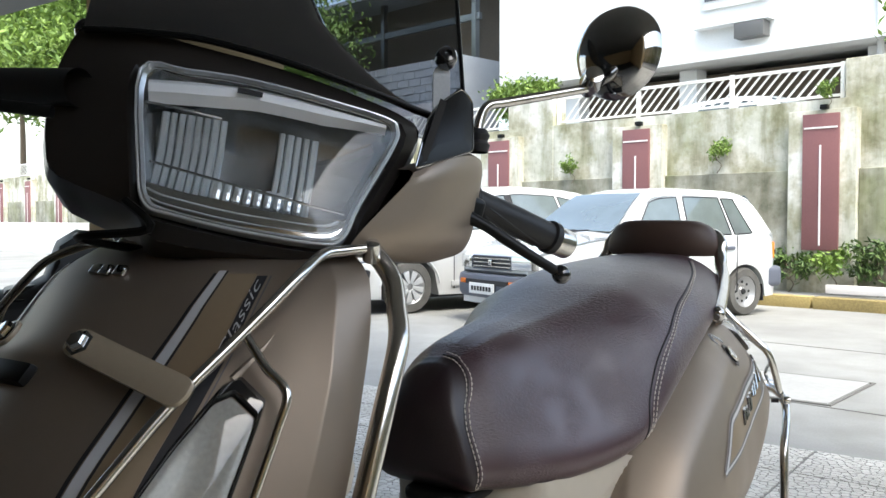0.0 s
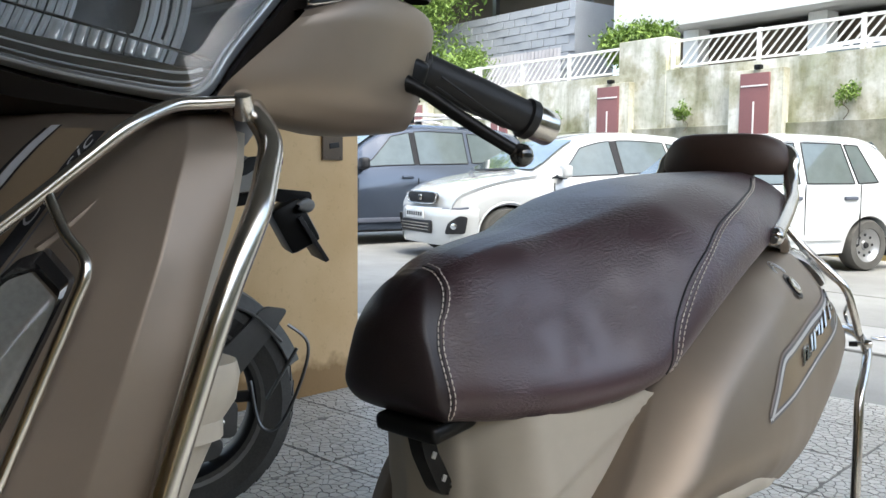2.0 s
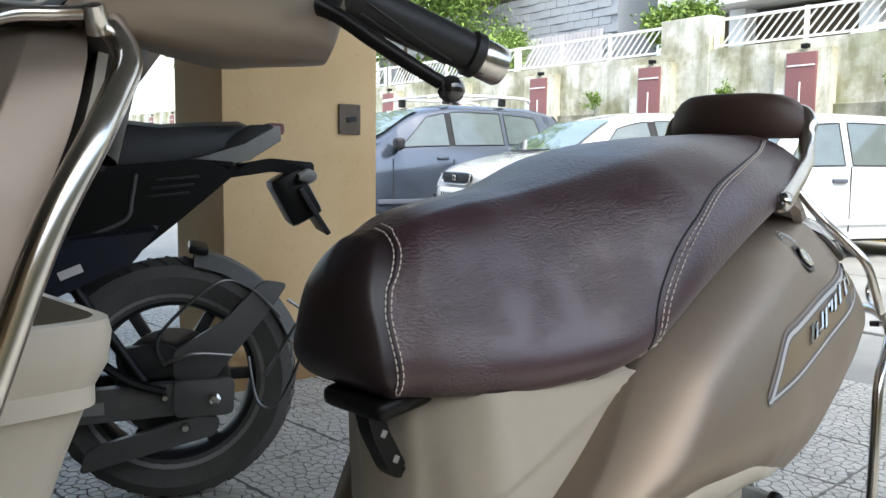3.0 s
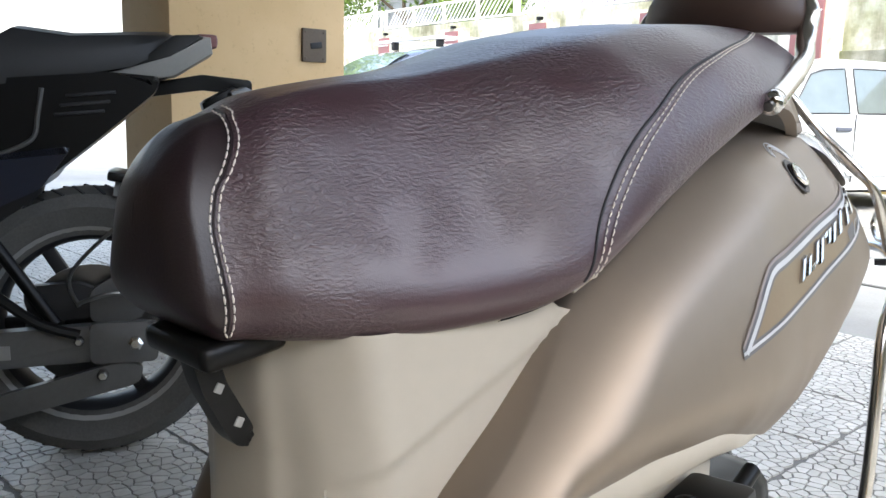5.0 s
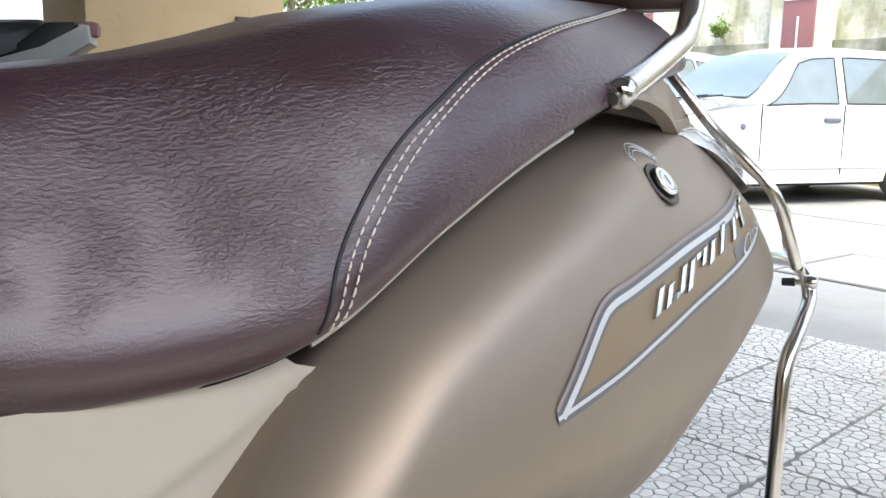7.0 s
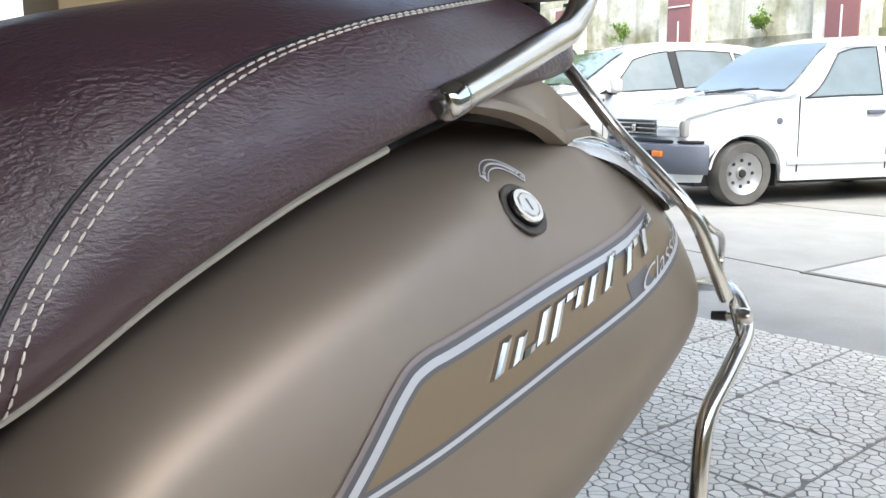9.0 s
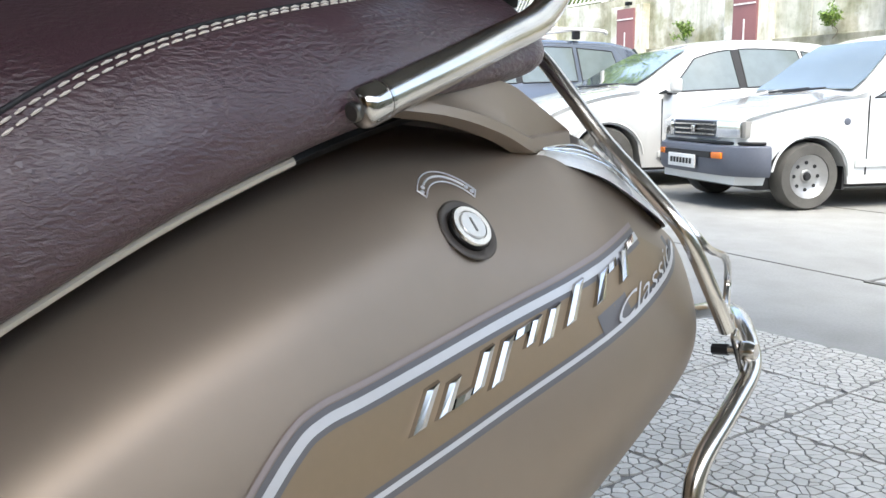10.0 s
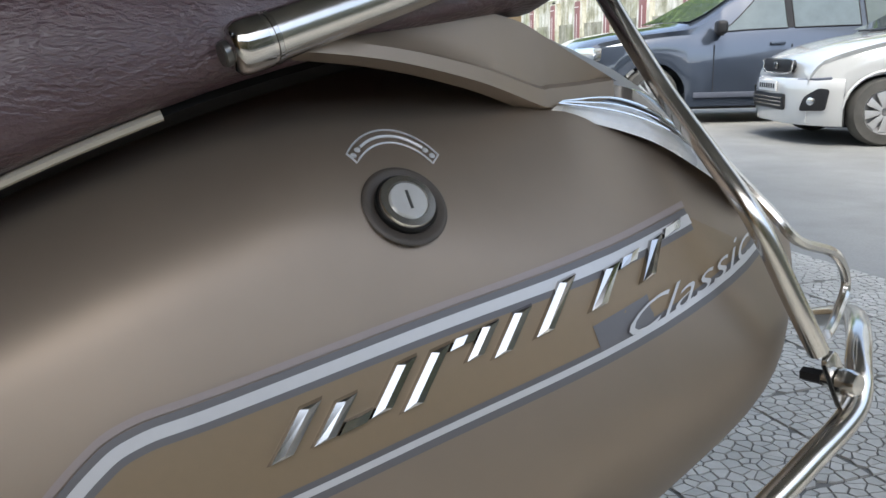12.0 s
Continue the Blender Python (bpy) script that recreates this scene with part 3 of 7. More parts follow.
tree("tree", "leafy green tree beyond the yard wall", -33.0, 13.5, 1.4, 9.0, 4.2, 16000, LEAF, 5, 0.16)
tree("tree", "leafy green tree far beyond the yard wall", -40.0, 14.0, 1.4, 11.0, 5.0, 20000, LEAF, 9, 0.18)
tree("shrub", "bright green shrub growing over the boundary wall", -10.15, 12.6, 2.35, 1.3, 0.75, 7000, LEAF, 6, 0.05)
tree("shrub", "bright green shrub growing over the boundary wall", -16.0, 12.5, 2.35, 1.5, 1.1, 7000, LEAF, 7, 0.05)
tree("shrub", "yellow-green shrub on the wall's end block", -3.2, 12.6, 2.35, 1.9, 0.8, 1500, LEAF, 8, 0.09)
for i, (u, z, s) in enumerate(((-8.0, 1.55, 0.35), (-5.62, 1.62, 0.4), (-10.7, 1.55, 0.38), (-4.2, 2.36, 0.3))):
    tree("wall_plant", "small weed sprouting from the mossy wall", u, 10.75, z, s * 1.1, s * 0.5, 500, LEAF, 20 + i, 0.028)
for i in range(9):
    tree("planter_bush", "low green bush in the planting strip by the wall", -4.6 + 0.52 * i, 10.66, 0.1, 0.46 + 0.1 * (i % 3), 0.34, 700, LEAF if i % 2 else LEAFDARK, 40 + i, 0.045)

# parked cars ------------------------------------------------------------


def wheel(parent, x, y, r, width, side, style, zs):
    """side: 1 looks to +x."""
    m = Matrix.Diagonal((1, 1, 1 / zs, 1)) @ pose(x, y, r, 0, 90 * side, 0)
    w = part("wheel", lathed([(r * 0.60, -width / 2), (r * 0.93, -width / 2), (r, -width * 0.32), (r, width * 0.32), (r * 0.93, width / 2), (r * 0.66, width / 2), (r * 0.63, width * 0.4)], m, 36), TYRE, parent, "worn black tyre on its rim")
    part("rim", lathed([(0, width * 0.28), (r * 0.16, width * 0.3), (r * 0.2, width * 0.22), (r * 0.42, width * 0.2), (r * 0.52, width * 0.3), (r * 0.62, width * 0.42), (r * 0.655, width * 0.46), (r * 0.655, width * 0.3), (r * 0.6, -width * 0.4)], m, 36), RIMMETAL, w)
    n = 9 if style == "cap" else 8
    for k in range(n):
        a = 360 * k / n
        if style == "cap":
            bm = plate([(r * 0.12, -r * 0.05), (r * 0.59, -r * 0.16), (r * 0.6, r * 0.1), (r * 0.12, r * 0.05)], width * 0.1, m @ pose(0, 0, width * 0.36, 0, 0, a), 0.004)
            part("spoke", bm, COVERGREY, w)
        else:
            bm = lathed([(0, 0.004), (r * 0.055, 0.004), (r * 0.06, 0)], m @ pose(r * 0.4 * math.cos(radians(a)), r * 0.4 * math.sin(radians(a)), width * 0.22), 10)
            part("vent_hole", bm, INK, w)
    part("hub_cap", lathed([(0, width * 0.4), (r * 0.1, width * 0.39), (r * 0.13, width * 0.3)], m, 16), RIMMETAL if style == "cap" else INK, w)


def car(name, label, m, L, W, wb, fo, prof, belt, roofw, paint, r, style, windows, extras):
    """A car with its nose at -y. prof: (y, z) of the top line from nose to tail; belt: (y, z) of the shoulder line."""
    zs = extras["squat"]
    c = thing(name, label, "car", m @ Matrix.Diagonal((1, 1, zs, 1)), group="parked cars")
    y0 = -wb / 2 - fo
    ws = (-wb / 2, wb / 2)
    py, pz = [p[0] for p in prof], [p[1] for p in prof]
    by, bz = [p[0] for p in belt], [p[1] for p in belt]

    def half(y):
        t = (y - y0) / L
        return W / 2 * (1 - 0.24 * max(0, 1 - t / 0.18) ** 2 - 0.1 * max(0, (t - 0.88) / 0.12) ** 2)

    def bottom(y):
        z = 0.2
        for w in ws:
            d = abs(y - w)
            if d < r * 1.26:
                z = max(z, r + math.sqrt(max(0, (r * 1.26) ** 2 - d * d)))
        return z

    def section(y):
        h, top, sh = half(y), herm(py, pz, y), herm(by, bz, y)
        sh = min(sh, top - 0.02)
        zb = min(bottom(y), sh - 0.12)
        rw = h - (h - roofw) * min(1, max(0, (top - sh) / 0.45)) * 1.0
        rw = min(rw, h * 0.95)
        return [(h * 0.6, zb), (h * 0.985, zb), (h, zb + (sh - zb) * 0.25), (h, zb + (sh - zb) * 0.6), (h * 0.985, sh - 0.03), (h * 0.955, sh), (rw + 0.03, max(top - 0.075, sh + (top - sh) * 0.5)), (rw - 0.05, top - 0.016), (rw * 0.5, top + 0.012), (0, top + 0.018)]

    ys = sorted(set([round(y0 + L * k / 70, 3) for k in range(71)] + [round(p, 3) for p in py]))
    rows = []
    for y in ys:
        s = section(y)
        rows.append([(x, y, z) for x, z in s] + [(-x, y, z) for x, z in s[-2::-1]])
    bm = bmesh.new()
    V = grid(bm, rows)
    bm.faces.new(V[0])
    bm.faces.new(V[-1][::-1])
    part("body", bm, paint, c)
    part("underbody", boxed((W * 0.8, L * 0.9, 0.16), pose(0, y0 + L / 2, 0.24)), INK, c)

    def at(y, f):
        """A point on the flank above the shoulder: f 0 at the shoulder, 1 at the roof's edge."""
        s = section(y)
        (xa, za), (xb, zb) = s[5], s[6]
        return Vector((xa + (xb - xa) * f, y, za + (zb - za) * f))

    def skin(quad, side, off):
        """A thin sheet lying on the flank between four corners (y, f): two below, two above."""
        (ya, fa), (yb, fb), (yc, fc), (yd, fd) = quad
        rows = []
        for v in np.linspace(0, 1, 5):
            row = []
            for u in np.linspace(0, 1, 9):
                y = (ya + (yb - ya) * u) * (1 - v) + (yd + (yc - yd) * u) * v
                f = (fa + (fb - fa) * u) * (1 - v) + (fd + (fc - fd) * u) * v
                p = at(y, f)
                row.append((side * (p.x + off), p.y, p.z))
            rows.append(row)
        return sheet(rows, 0.003)

    for side in (1, -1):
        for quad in windows:
            win = part("side_window", skin(quad, side, 0.004), CARGLASS, c)
            (ya, fa), (yb, fb), (yc, fc), (yd, fd) = quad
            loop = [at(ya + (yb - ya) * k / 8, fa + (fb - fa) * k / 8) for k in range(8)] + [at(yb + (yc - yb) * k / 8, fb + (fc - fb) * k / 8) for k in range(8)] + [at(yc + (yd - yc) * k / 8, fc + (fd - fc) * k / 8) for k in range(8)] + [at(yd + (ya - yd) * k / 8, fd + (fa - fd) * k / 8) for k in range(8)]
            part("window_seal", tubed([(side * (p.x + 0.004), p.y, p.z) for p in loop], 0.007, 6, 1, True), INK, win)
        for quad in extras.get("pillars", ()):
            part("pillar_trim", skin(quad, side, 0.003), INK, c)
        for w in ws:
            wheel(c, side * (half(w) - 0.09), w, r, 0.17, side, style, zs)
    # windscreen and rear window between the roof and the body
    for (ya, yb), name2 in extras["screens"]:
        rows = []
        for f in (0.06, 0.28, 0.5, 0.72, 0.94):
            y = ya + (yb - ya) * f
            s = section(y)
            z, xw = herm(py, pz, y), s[7][0]
            rows.append([(xw * k / 6, y - (0.006 if ya < yb and name2 == "windscreen" else -0.006), z + 0.022 - 0.008 * abs(k) / 6) for k in range(-6, 7)])
        part(name2, sheet(rows, 0.004), CARGLASS, c)
    h0 = half(y0 + 0.12)
    for side in (1, -1):
        for y in extras["gaps"]:
            part("door_gap", boxed((0.006, 0.01, 0.62), pose(side * (half(y) - 0.001), y, 0.58)), INK, c)
        for y, z in extras["handles"]:
            part("door_handle", boxed((0.03, 0.17, 0.04), pose(side * (half(y) + 0.004), y, z), 0.012), extras["handle_mat"], c)
        if "mirror" in extras:
            y, z = extras["mirror"]
            mi = part("side_mirror", boxed((0.21, 0.12, 0.15), pose(side * (half(y) + 0.1), y, z, 0, 0, side * -14), 0.05, 4), extras["mirror_mat"], c)
            part("mirror_stem", boxed((0.12, 0.05, 0.03), pose(side * (half(y) + 0.005), y + 0.03, z - 0.075)), INK, mi)
        y, z, a, b = extras["moulding"]
        part("side_moulding", boxed((0.02, b - a, 0.06), pose(side * (half((a + b) / 2) + 0.004), (a + b) / 2, z), 0.008), extras["trim"], c)
    return c, y0, half


def bumper(path, z0, z1, thick):
    """A moulded bar round the end of a car: plan points of one half from the middle outwards."""
    P = spline([(x, y, 0) for x, y in path], 6)
    P = [Vector((-p.x, p.y, 0)) for p in P[:0:-1]] + P
    rows = []
    for i, p in enumerate(P):
        d = (P[min(i + 1, len(P) - 1)] - P[max(i - 1, 0)]).normalized()
        n = Vector((d.y, -d.x, 0))
        h = z1 - z0
        rows.append([p + n * o + Vector((0, 0, z)) for o, z in ((-0.06, z0), (thick * 0.55, z0), (thick * 0.85, z0 + h * 0.12), (thick, z0 + h * 0.4), (thick, z0 + h * 0.75), (thick * 0.8, z1 - h * 0.05), (thick * 0.4, z1), (-0.06, z1))])
    bm = bmesh.new()
    V = grid(bm, rows)
    bm.faces.new(V[0])
    bm.faces.new(V[-1][::-1])
    return bm


def small_hatch():
    prof = [(-1.605, 0.60), (-1.595, 0.70), (-1.54, 0.755), (-1.27, 0.82), (-0.95, 0.875), (-0.76, 0.91), (-0.17, 1.335), (0.0, 1.385), (0.4, 1.405), (1.0, 1.395), (1.28, 1.35), (1.42, 1.17), (1.55, 0.92), (1.6, 0.8), (1.615, 0.6)]
    belt = [(-1.605, 0.585), (-1.52, 0.70), (-0.76, 0.865), (1.615, 0.885)]
    wins = [[(-0.56, 0.05), (0.2, 0.05), (0.2, 0.95), (-0.17, 0.95)], [(0.29, 0.05), (0.90, 0.05), (0.80, 0.95), (0.29, 0.95)], [(0.95, 0.05), (1.22, 0.08), (1.02, 0.93), (0.84, 0.94)]]
    c, y0, half = car("small_hatchback", "small old white hatchback with grey bumpers, parked in the yard", pose(-3.18, 8.5, 0, 0, 0, -23), 3.22, 1.44, 2.175, 0.5175, prof, belt, 0.54, CARWHITE, 0.252, "steel", wins,
                      dict(squat=0.945, screens=(((-0.74, -0.15), "windscreen"), ((1.3, 1.54), "rear_window")), gaps=(-0.62, 0.24, 0.95), handles=((0.11, 0.755), (0.82, 0.755)), handle_mat=CARTRIM, moulding=(0, 0.36, -0.72, 0.72), trim=CARWHITE))
    part("front_bumper", bumper([(0, y0 - 0.03), (0.4, y0 - 0.015), (0.56, y0 + 0.03), (0.655, y0 + 0.11), (0.685, y0 + 0.19)], 0.27, 0.51, 0.06), CARTRIM, c, "dull blue-grey plastic bumper")
    part("nose_gap", bumper([(0, y0 - 0.02), (0.4, y0 - 0.005), (0.54, y0 + 0.03), (0.63, y0 + 0.1), (0.67, y0 + 0.17)], 0.515, 0.54, 0.02), INK, c)
    part("air_intake", boxed((0.7, 0.02, 0.05), pose(0, y0 - 0.092, 0.43)), INK, c)
    # black box set back to stand for the shadow below the bumper
    part("under_bumper_shade", boxed((1.1, 0.1, 0.14), pose(0, y0 + 0.16, 0.25), 0.03, 2), INK, c)
    part("grille", boxed((0.64, 0.05, 0.125), pose(0, y0 - 0.005, 0.63), 0.012), INK, c)
    part("grille_frame", tubed([(-0.32, y0 - 0.028, 0.695), (0.32, y0 - 0.028, 0.695), (0.32, y0 - 0.028, 0.565), (-0.32, y0 - 0.028, 0.565)], 0.008, 6, 1, True), CARTRIM, c)
    for k in range(3):
        part("grille_bar", boxed((0.62, 0.02, 0.012), pose(0, y0 - 0.032, 0.59 + 0.04 * k)), STEEL, c)
    part("badge", boxed((0.06, 0.02, 0.06), pose(0, y0 - 0.044, 0.63), 0.008), CHROME, c)
    pl = part("number_plate", boxed((0.42, 0.012, 0.11), pose(-0.06, y0 - 0.108, 0.365), 0.003), PLATE, c, "white number plate with dark bars")
    for k in range(7):
        part("plate_bar", boxed((0.03, 0.006, 0.045), pose(-0.21 + 0.05 * k, y0 - 0.116, 0.365)), INK, pl)
    for s in (1, -1):
        hl = part("headlight", boxed((0.24, 0.12, 0.135), pose(s * 0.455, y0 + 0.03, 0.635, 0, 0, s * 14), 0.02), REFLECTOR, c, "rectangular headlight")
        part("headlight_glass", boxed((0.25, 0.02, 0.14), pose(s * 0.44, y0 - 0.028, 0.635, 0, 0, s * 14), 0.008), GLASS, hl)
        part("corner_lamp", boxed((0.035, 0.11, 0.13), pose(s * 0.578, y0 + 0.075, 0.635, 0, 0, s * 24), 0.012), PALEGREY, c)
        part("indicator", boxed((0.11, 0.03, 0.05), pose(s * 0.42, y0 - 0.078, 0.43, 0, 0, s * 9), 0.008), ORANGE, c, "amber indicator in the bumper")
        part("mud_flap", boxed((0.16, 0.02, 0.2), pose(s * 0.6, -0.775, 0.25)), INK, c)
        part("mud_flap", boxed((0.16, 0.02, 0.2), pose(s * 0.6, 1.4, 0.25)), INK, c)
        part("side_lamp", lathed([(0, 0.012), (0.026, 0.008), (0.03, 0)], pose(s * (half(-0.8) - 0.002), -0.8, 0.69, 0, 90 * s, 0), 14), CARTRIM, c)
        part("sill", boxed((0.03, 1.45, 0.08), pose(s * 0.69, 0.0, 0.235), 0.01), WHITELINE, c)
        part("gutter", tubed([(s * 0.665, -0.72, 0.90), (s * 0.6, -0.25, 1.23), (s * 0.573, -0.05, 1.305), (s * 0.568, 0.5, 1.332), (s * 0.568, 1.15, 1.31), (s * 0.58, 1.28, 1.26)], 0.01, 6), CARWHITE, c)
        part("wheel_arch_lip", tubed([(s * (half(-1.0875) + 0.001), -1.0875 + 0.325 * math.cos(a), 0.265 + 0.325 * math.sin(a)) for a in np.linspace(0.0, 3.0, 12)], 0.01, 6, 2), CARWHITE, c)
        part("tail_light", boxed((0.14, 0.1, 0.2), pose(s * 0.58, 1.575, 0.72), 0.02), ORANGE, c)
        part("wiper", tubed([(s * 0.1 - 0.2, -0.79, 0.925), (s * 0.1 + 0.25, -0.73, 0.955)], 0.009, 6, 1), INK, c)
    part("rear_bumper", boxed((1.38, 0.3, 0.24), pose(0, 1.56, 0.42), 0.06, 3), CARTRIM, c)


def pearl_hatch():
    prof = [(-1.80, 0.56), (-1.785, 0.70), (-1.70, 0.80), (-1.5, 0.89), (-1.2, 0.965), (-0.95, 1.01), (-0.2, 1.41), (0.1, 1.485), (0.5, 1.51), (1.1, 1.49), (1.5, 1.43), (1.72, 1.2), (1.86, 0.95), (1.88, 0.6)]
    belt = [(-1.80, 0.55), (-1.7, 0.72), (-1.0, 0.92), (0.2, 0.97), (1.88, 1.05)]
    wins = [[(-0.68, 0.05), (0.2, 0.05), (0.18, 0.94), (-0.22, 0.92)], [(0.28, 0.05), (0.98, 0.08), (0.93, 0.91), (0.27, 0.94)], [(1.02, 0.12), (1.3, 0.3), (1.2, 0.82), (0.98, 0.9)]]
    c, y0, half = car("pearl_hatchback", "pearl white hatchback with wheel covers, parked in the yard", pose(-5.39, 8.74, 0, 0, 0, -21), 3.69, 1.68, 2.43, 0.585, prof, belt, 0.58, CARSILVER, 0.285, "cap", wins,
                      dict(squat=0.93, screens=(((-0.92, -0.2), "windscreen"), ((1.53, 1.8), "rear_window")), gaps=(-0.66, 0.24, 1.02), handles=((0.06, 0.86), (0.84, 0.88)), handle_mat=CARTRIM, mirror=(-0.6, 1.02), mirror_mat=CARSILVER, moulding=(0, 0.33, -0.7, 0.75), trim=CARSILVER, pillars=([(0.205, 0.05), (0.275, 0.05), (0.265, 0.94), (0.185, 0.94)],)))
    part("front_bumper", bumper([(0, y0 - 0.06), (0.35, y0 - 0.045), (0.58, y0 + 0.03), (0.73, y0 + 0.15), (0.795, y0 + 0.25)], 0.18, 0.6, 0.055), CARSILVER, c)
    part("grille", plate(rounded([(-0.3, 0.65), (-0.36, 0.72), (-0.33, 0.765), (0.33, 0.765), (0.36, 0.72), (0.3, 0.65)], 0.02), 0.05, pose(0, y0 + 0.0, 0, 90, 0, 0), 0.006), INK, c)
    part("grille_frame", tubed([(-0.34, y0 - 0.05, 0.77), (0.34, y0 - 0.05, 0.77), (0.365, y0 - 0.045, 0.72), (0.3, y0 - 0.052, 0.645), (-0.3, y0 - 0.052, 0.645), (-0.365, y0 - 0.045, 0.72)], 0.007, 8, 3, True), CHROME, c)
    part("badge", boxed((0.09, 0.02, 0.07), pose(0, y0 - 0.06, 0.71), 0.012), CHROME, c)
    part("lower_grille", boxed((0.78, 0.04, 0.15), pose(0, y0 - 0.105, 0.38), 0.03), INK, c)
    for k in range(3):
        part("grille_bar", boxed((0.74, 0.02, 0.012), pose(0, y0 - 0.122, 0.345 + 0.035 * k)), STEEL, c)
    pl = part("number_plate", boxed((0.46, 0.012, 0.1), pose(0, y0 - 0.124, 0.52), 0.003), PLATE, c, "white number plate with dark bars")
    for k in range(7):
        part("plate_bar", boxed((0.03, 0.006, 0.045), pose(-0.18 + 0.06 * k, y0 - 0.132, 0.52)), INK, pl)
    for s in (1, -1):
        out = [(0, 0), (0.14, -0.02), (0.34, 0.05), (0.5, 0.19), (0.42, 0.2), (0.22, 0.15), (0.04, 0.1)]
        base = axis_pose((s * 0.4, y0 + 0.035, 0.655), (s * 0.62, -0.74, 0.26), (s * 0.78, 0.62, 0.05))
        if s < 0:
            base = base @ Matrix.Scale(-1, 4, (0, 1, 0))
        hl = part("headlight", plate(rounded(out, 0.02), 0.02, base, 0.004), REFLECTOR, c, "swept-back headlight")
        part("headlight_glass", plate(rounded([(x * 1.03, y * 1.03) for x, y in out], 0.02), 0.006, base @ pose(-0.005, -0.003, 0.022), 0.002), GLASS, hl)
        part("headlight_projector", lathed([(0, 0.014), (0.035, 0.012), (0.045, 0.0)], base @ pose(0.25, 0.09, 0.018), 20), CHROME, hl)
        part("bumper_strip", tubed([(s * 0.5, y0 - 0.03, 0.585), (s * 0.66, y0 + 0.05, 0.592), (s * 0.76, y0 + 0.15, 0.605)], 0.014, 6), CARTRIM, c)
        part("fog_recess", plate(rounded([(-0.11, -0.1), (0.12, -0.09), (0.15, 0.1), (0.06, 0.11), (-0.07, 0.03)], 0.03), 0.03, axis_pose((s * 0.665, y0 + 0.04, 0.41), (s * 0.66, -0.75, 0.0), (s * 0.75, 0.66, 0)), 0.006), INK, c)
        part("fog_lamp", lathed([(0, 0.02), (0.035, 0.015), (0.04, 0)], axis_pose((s * 0.68, y0 + 0.02, 0.4), (s * 0.6, -0.8, 0)), 16), REFLECTOR, c)
        part("wheel_arch_lip", tubed([(s * (half(-1.215) + 0.002), -1.215 + 0.37 * math.cos(a), 0.3 + 0.37 * math.sin(a)) for a in np.linspace(0.1, 3.04, 12)], 0.012, 6, 2), CARSILVER, c)
        part("wiper", tubed([(s * 0.12 - 0.25, -0.98, 1.03), (s * 0.12 + 0.3, -0.92, 1.05)], 0.01, 6, 1), INK, c)


def blue_van():
    prof = [(-2.15, 0.6), (-2.12, 0.85), (-1.9, 0.98), (-1.2, 1.09), (-1.0, 1.12), (-0.1, 1.56), (0.5, 1.64), (1.5, 1.63), (2.0, 1.55), (2.2, 1.1), (2.25, 0.65)]
    belt = [(-2.15, 0.6), (-2.0, 0.86), (-1.0, 1.0), (2.2, 1.1)]
    wins = [[(-0.62, 0.06), (0.18, 0.05), (0.16, 0.95), (-0.12, 0.93)], [(0.26, 0.05), (1.05, 0.05), (1.03, 0.93), (0.24, 0.95)], [(1.12, 0.06), (1.72, 0.1), (1.62, 0.86), (1.1, 0.92)]]
    c, y0, half = car("blue_van", "blue-grey family van with a white roof rack, parked in the yard", STREET @ pose(-10.2, 6.8, 0, 0, 0, -3), 4.4, 1.74, 2.74, 0.8, prof, belt, 0.66, CARBLUE, 0.31, "cap", wins,
                      dict(squat=0.96, screens=(((-0.98, -0.14), "windscreen"), ((2.03, 2.18), "rear_window")), gaps=(-0.68, 0.22, 1.1), handles=((0.05, 0.9), (0.92, 0.92)), handle_mat=CARBLUE, mirror=(-0.66, 1.08), mirror_mat=INK, moulding=(0, 0.33, -0.9, 0.95), trim=CARTRIM, pillars=([(0.185, 0.05), (0.255, 0.05), (0.235, 0.94), (0.165, 0.94)],)))
    rack = part("roof_rack", tubed([(0.62, -0.05, 1.72), (0.66, 0.3, 1.76), (0.66, 1.4, 1.76), (0.62, 1.6, 1.72)], 0.022, 8), WHITELINE, c, "white roof rack")
    part("roof_rail", tubed([(-0.62, -0.05, 1.72), (-0.66, 0.3, 1.76), (-0.66, 1.4, 1.76), (-0.62, 1.6, 1.72)], 0.022, 8), WHITELINE, c)
    for y in (0.25, 1.15):
        part("crossbar", boxed((1.36, 0.07, 0.03), pose(0, y, 1.77), 0.01), WHITELINE, c)
        for s in (1, -1):
            part("rack_foot", boxed((0.06, 0.1, 0.12), pose(s * 0.6, y, 1.7), 0.015), INK, c)
    for s in (1, -1):
        part("headlight", boxed((0.3, 0.3, 0.16), pose(s * 0.62, y0 + 0.2, 0.8, 0, 0, s * 30), 0.04), REFLECTOR, c)
    part("front_bumper", boxed((1.6, 0.3, 0.34), pose(0, y0 + 0.1, 0.42), 0.08, 3), CARBLUE, c)


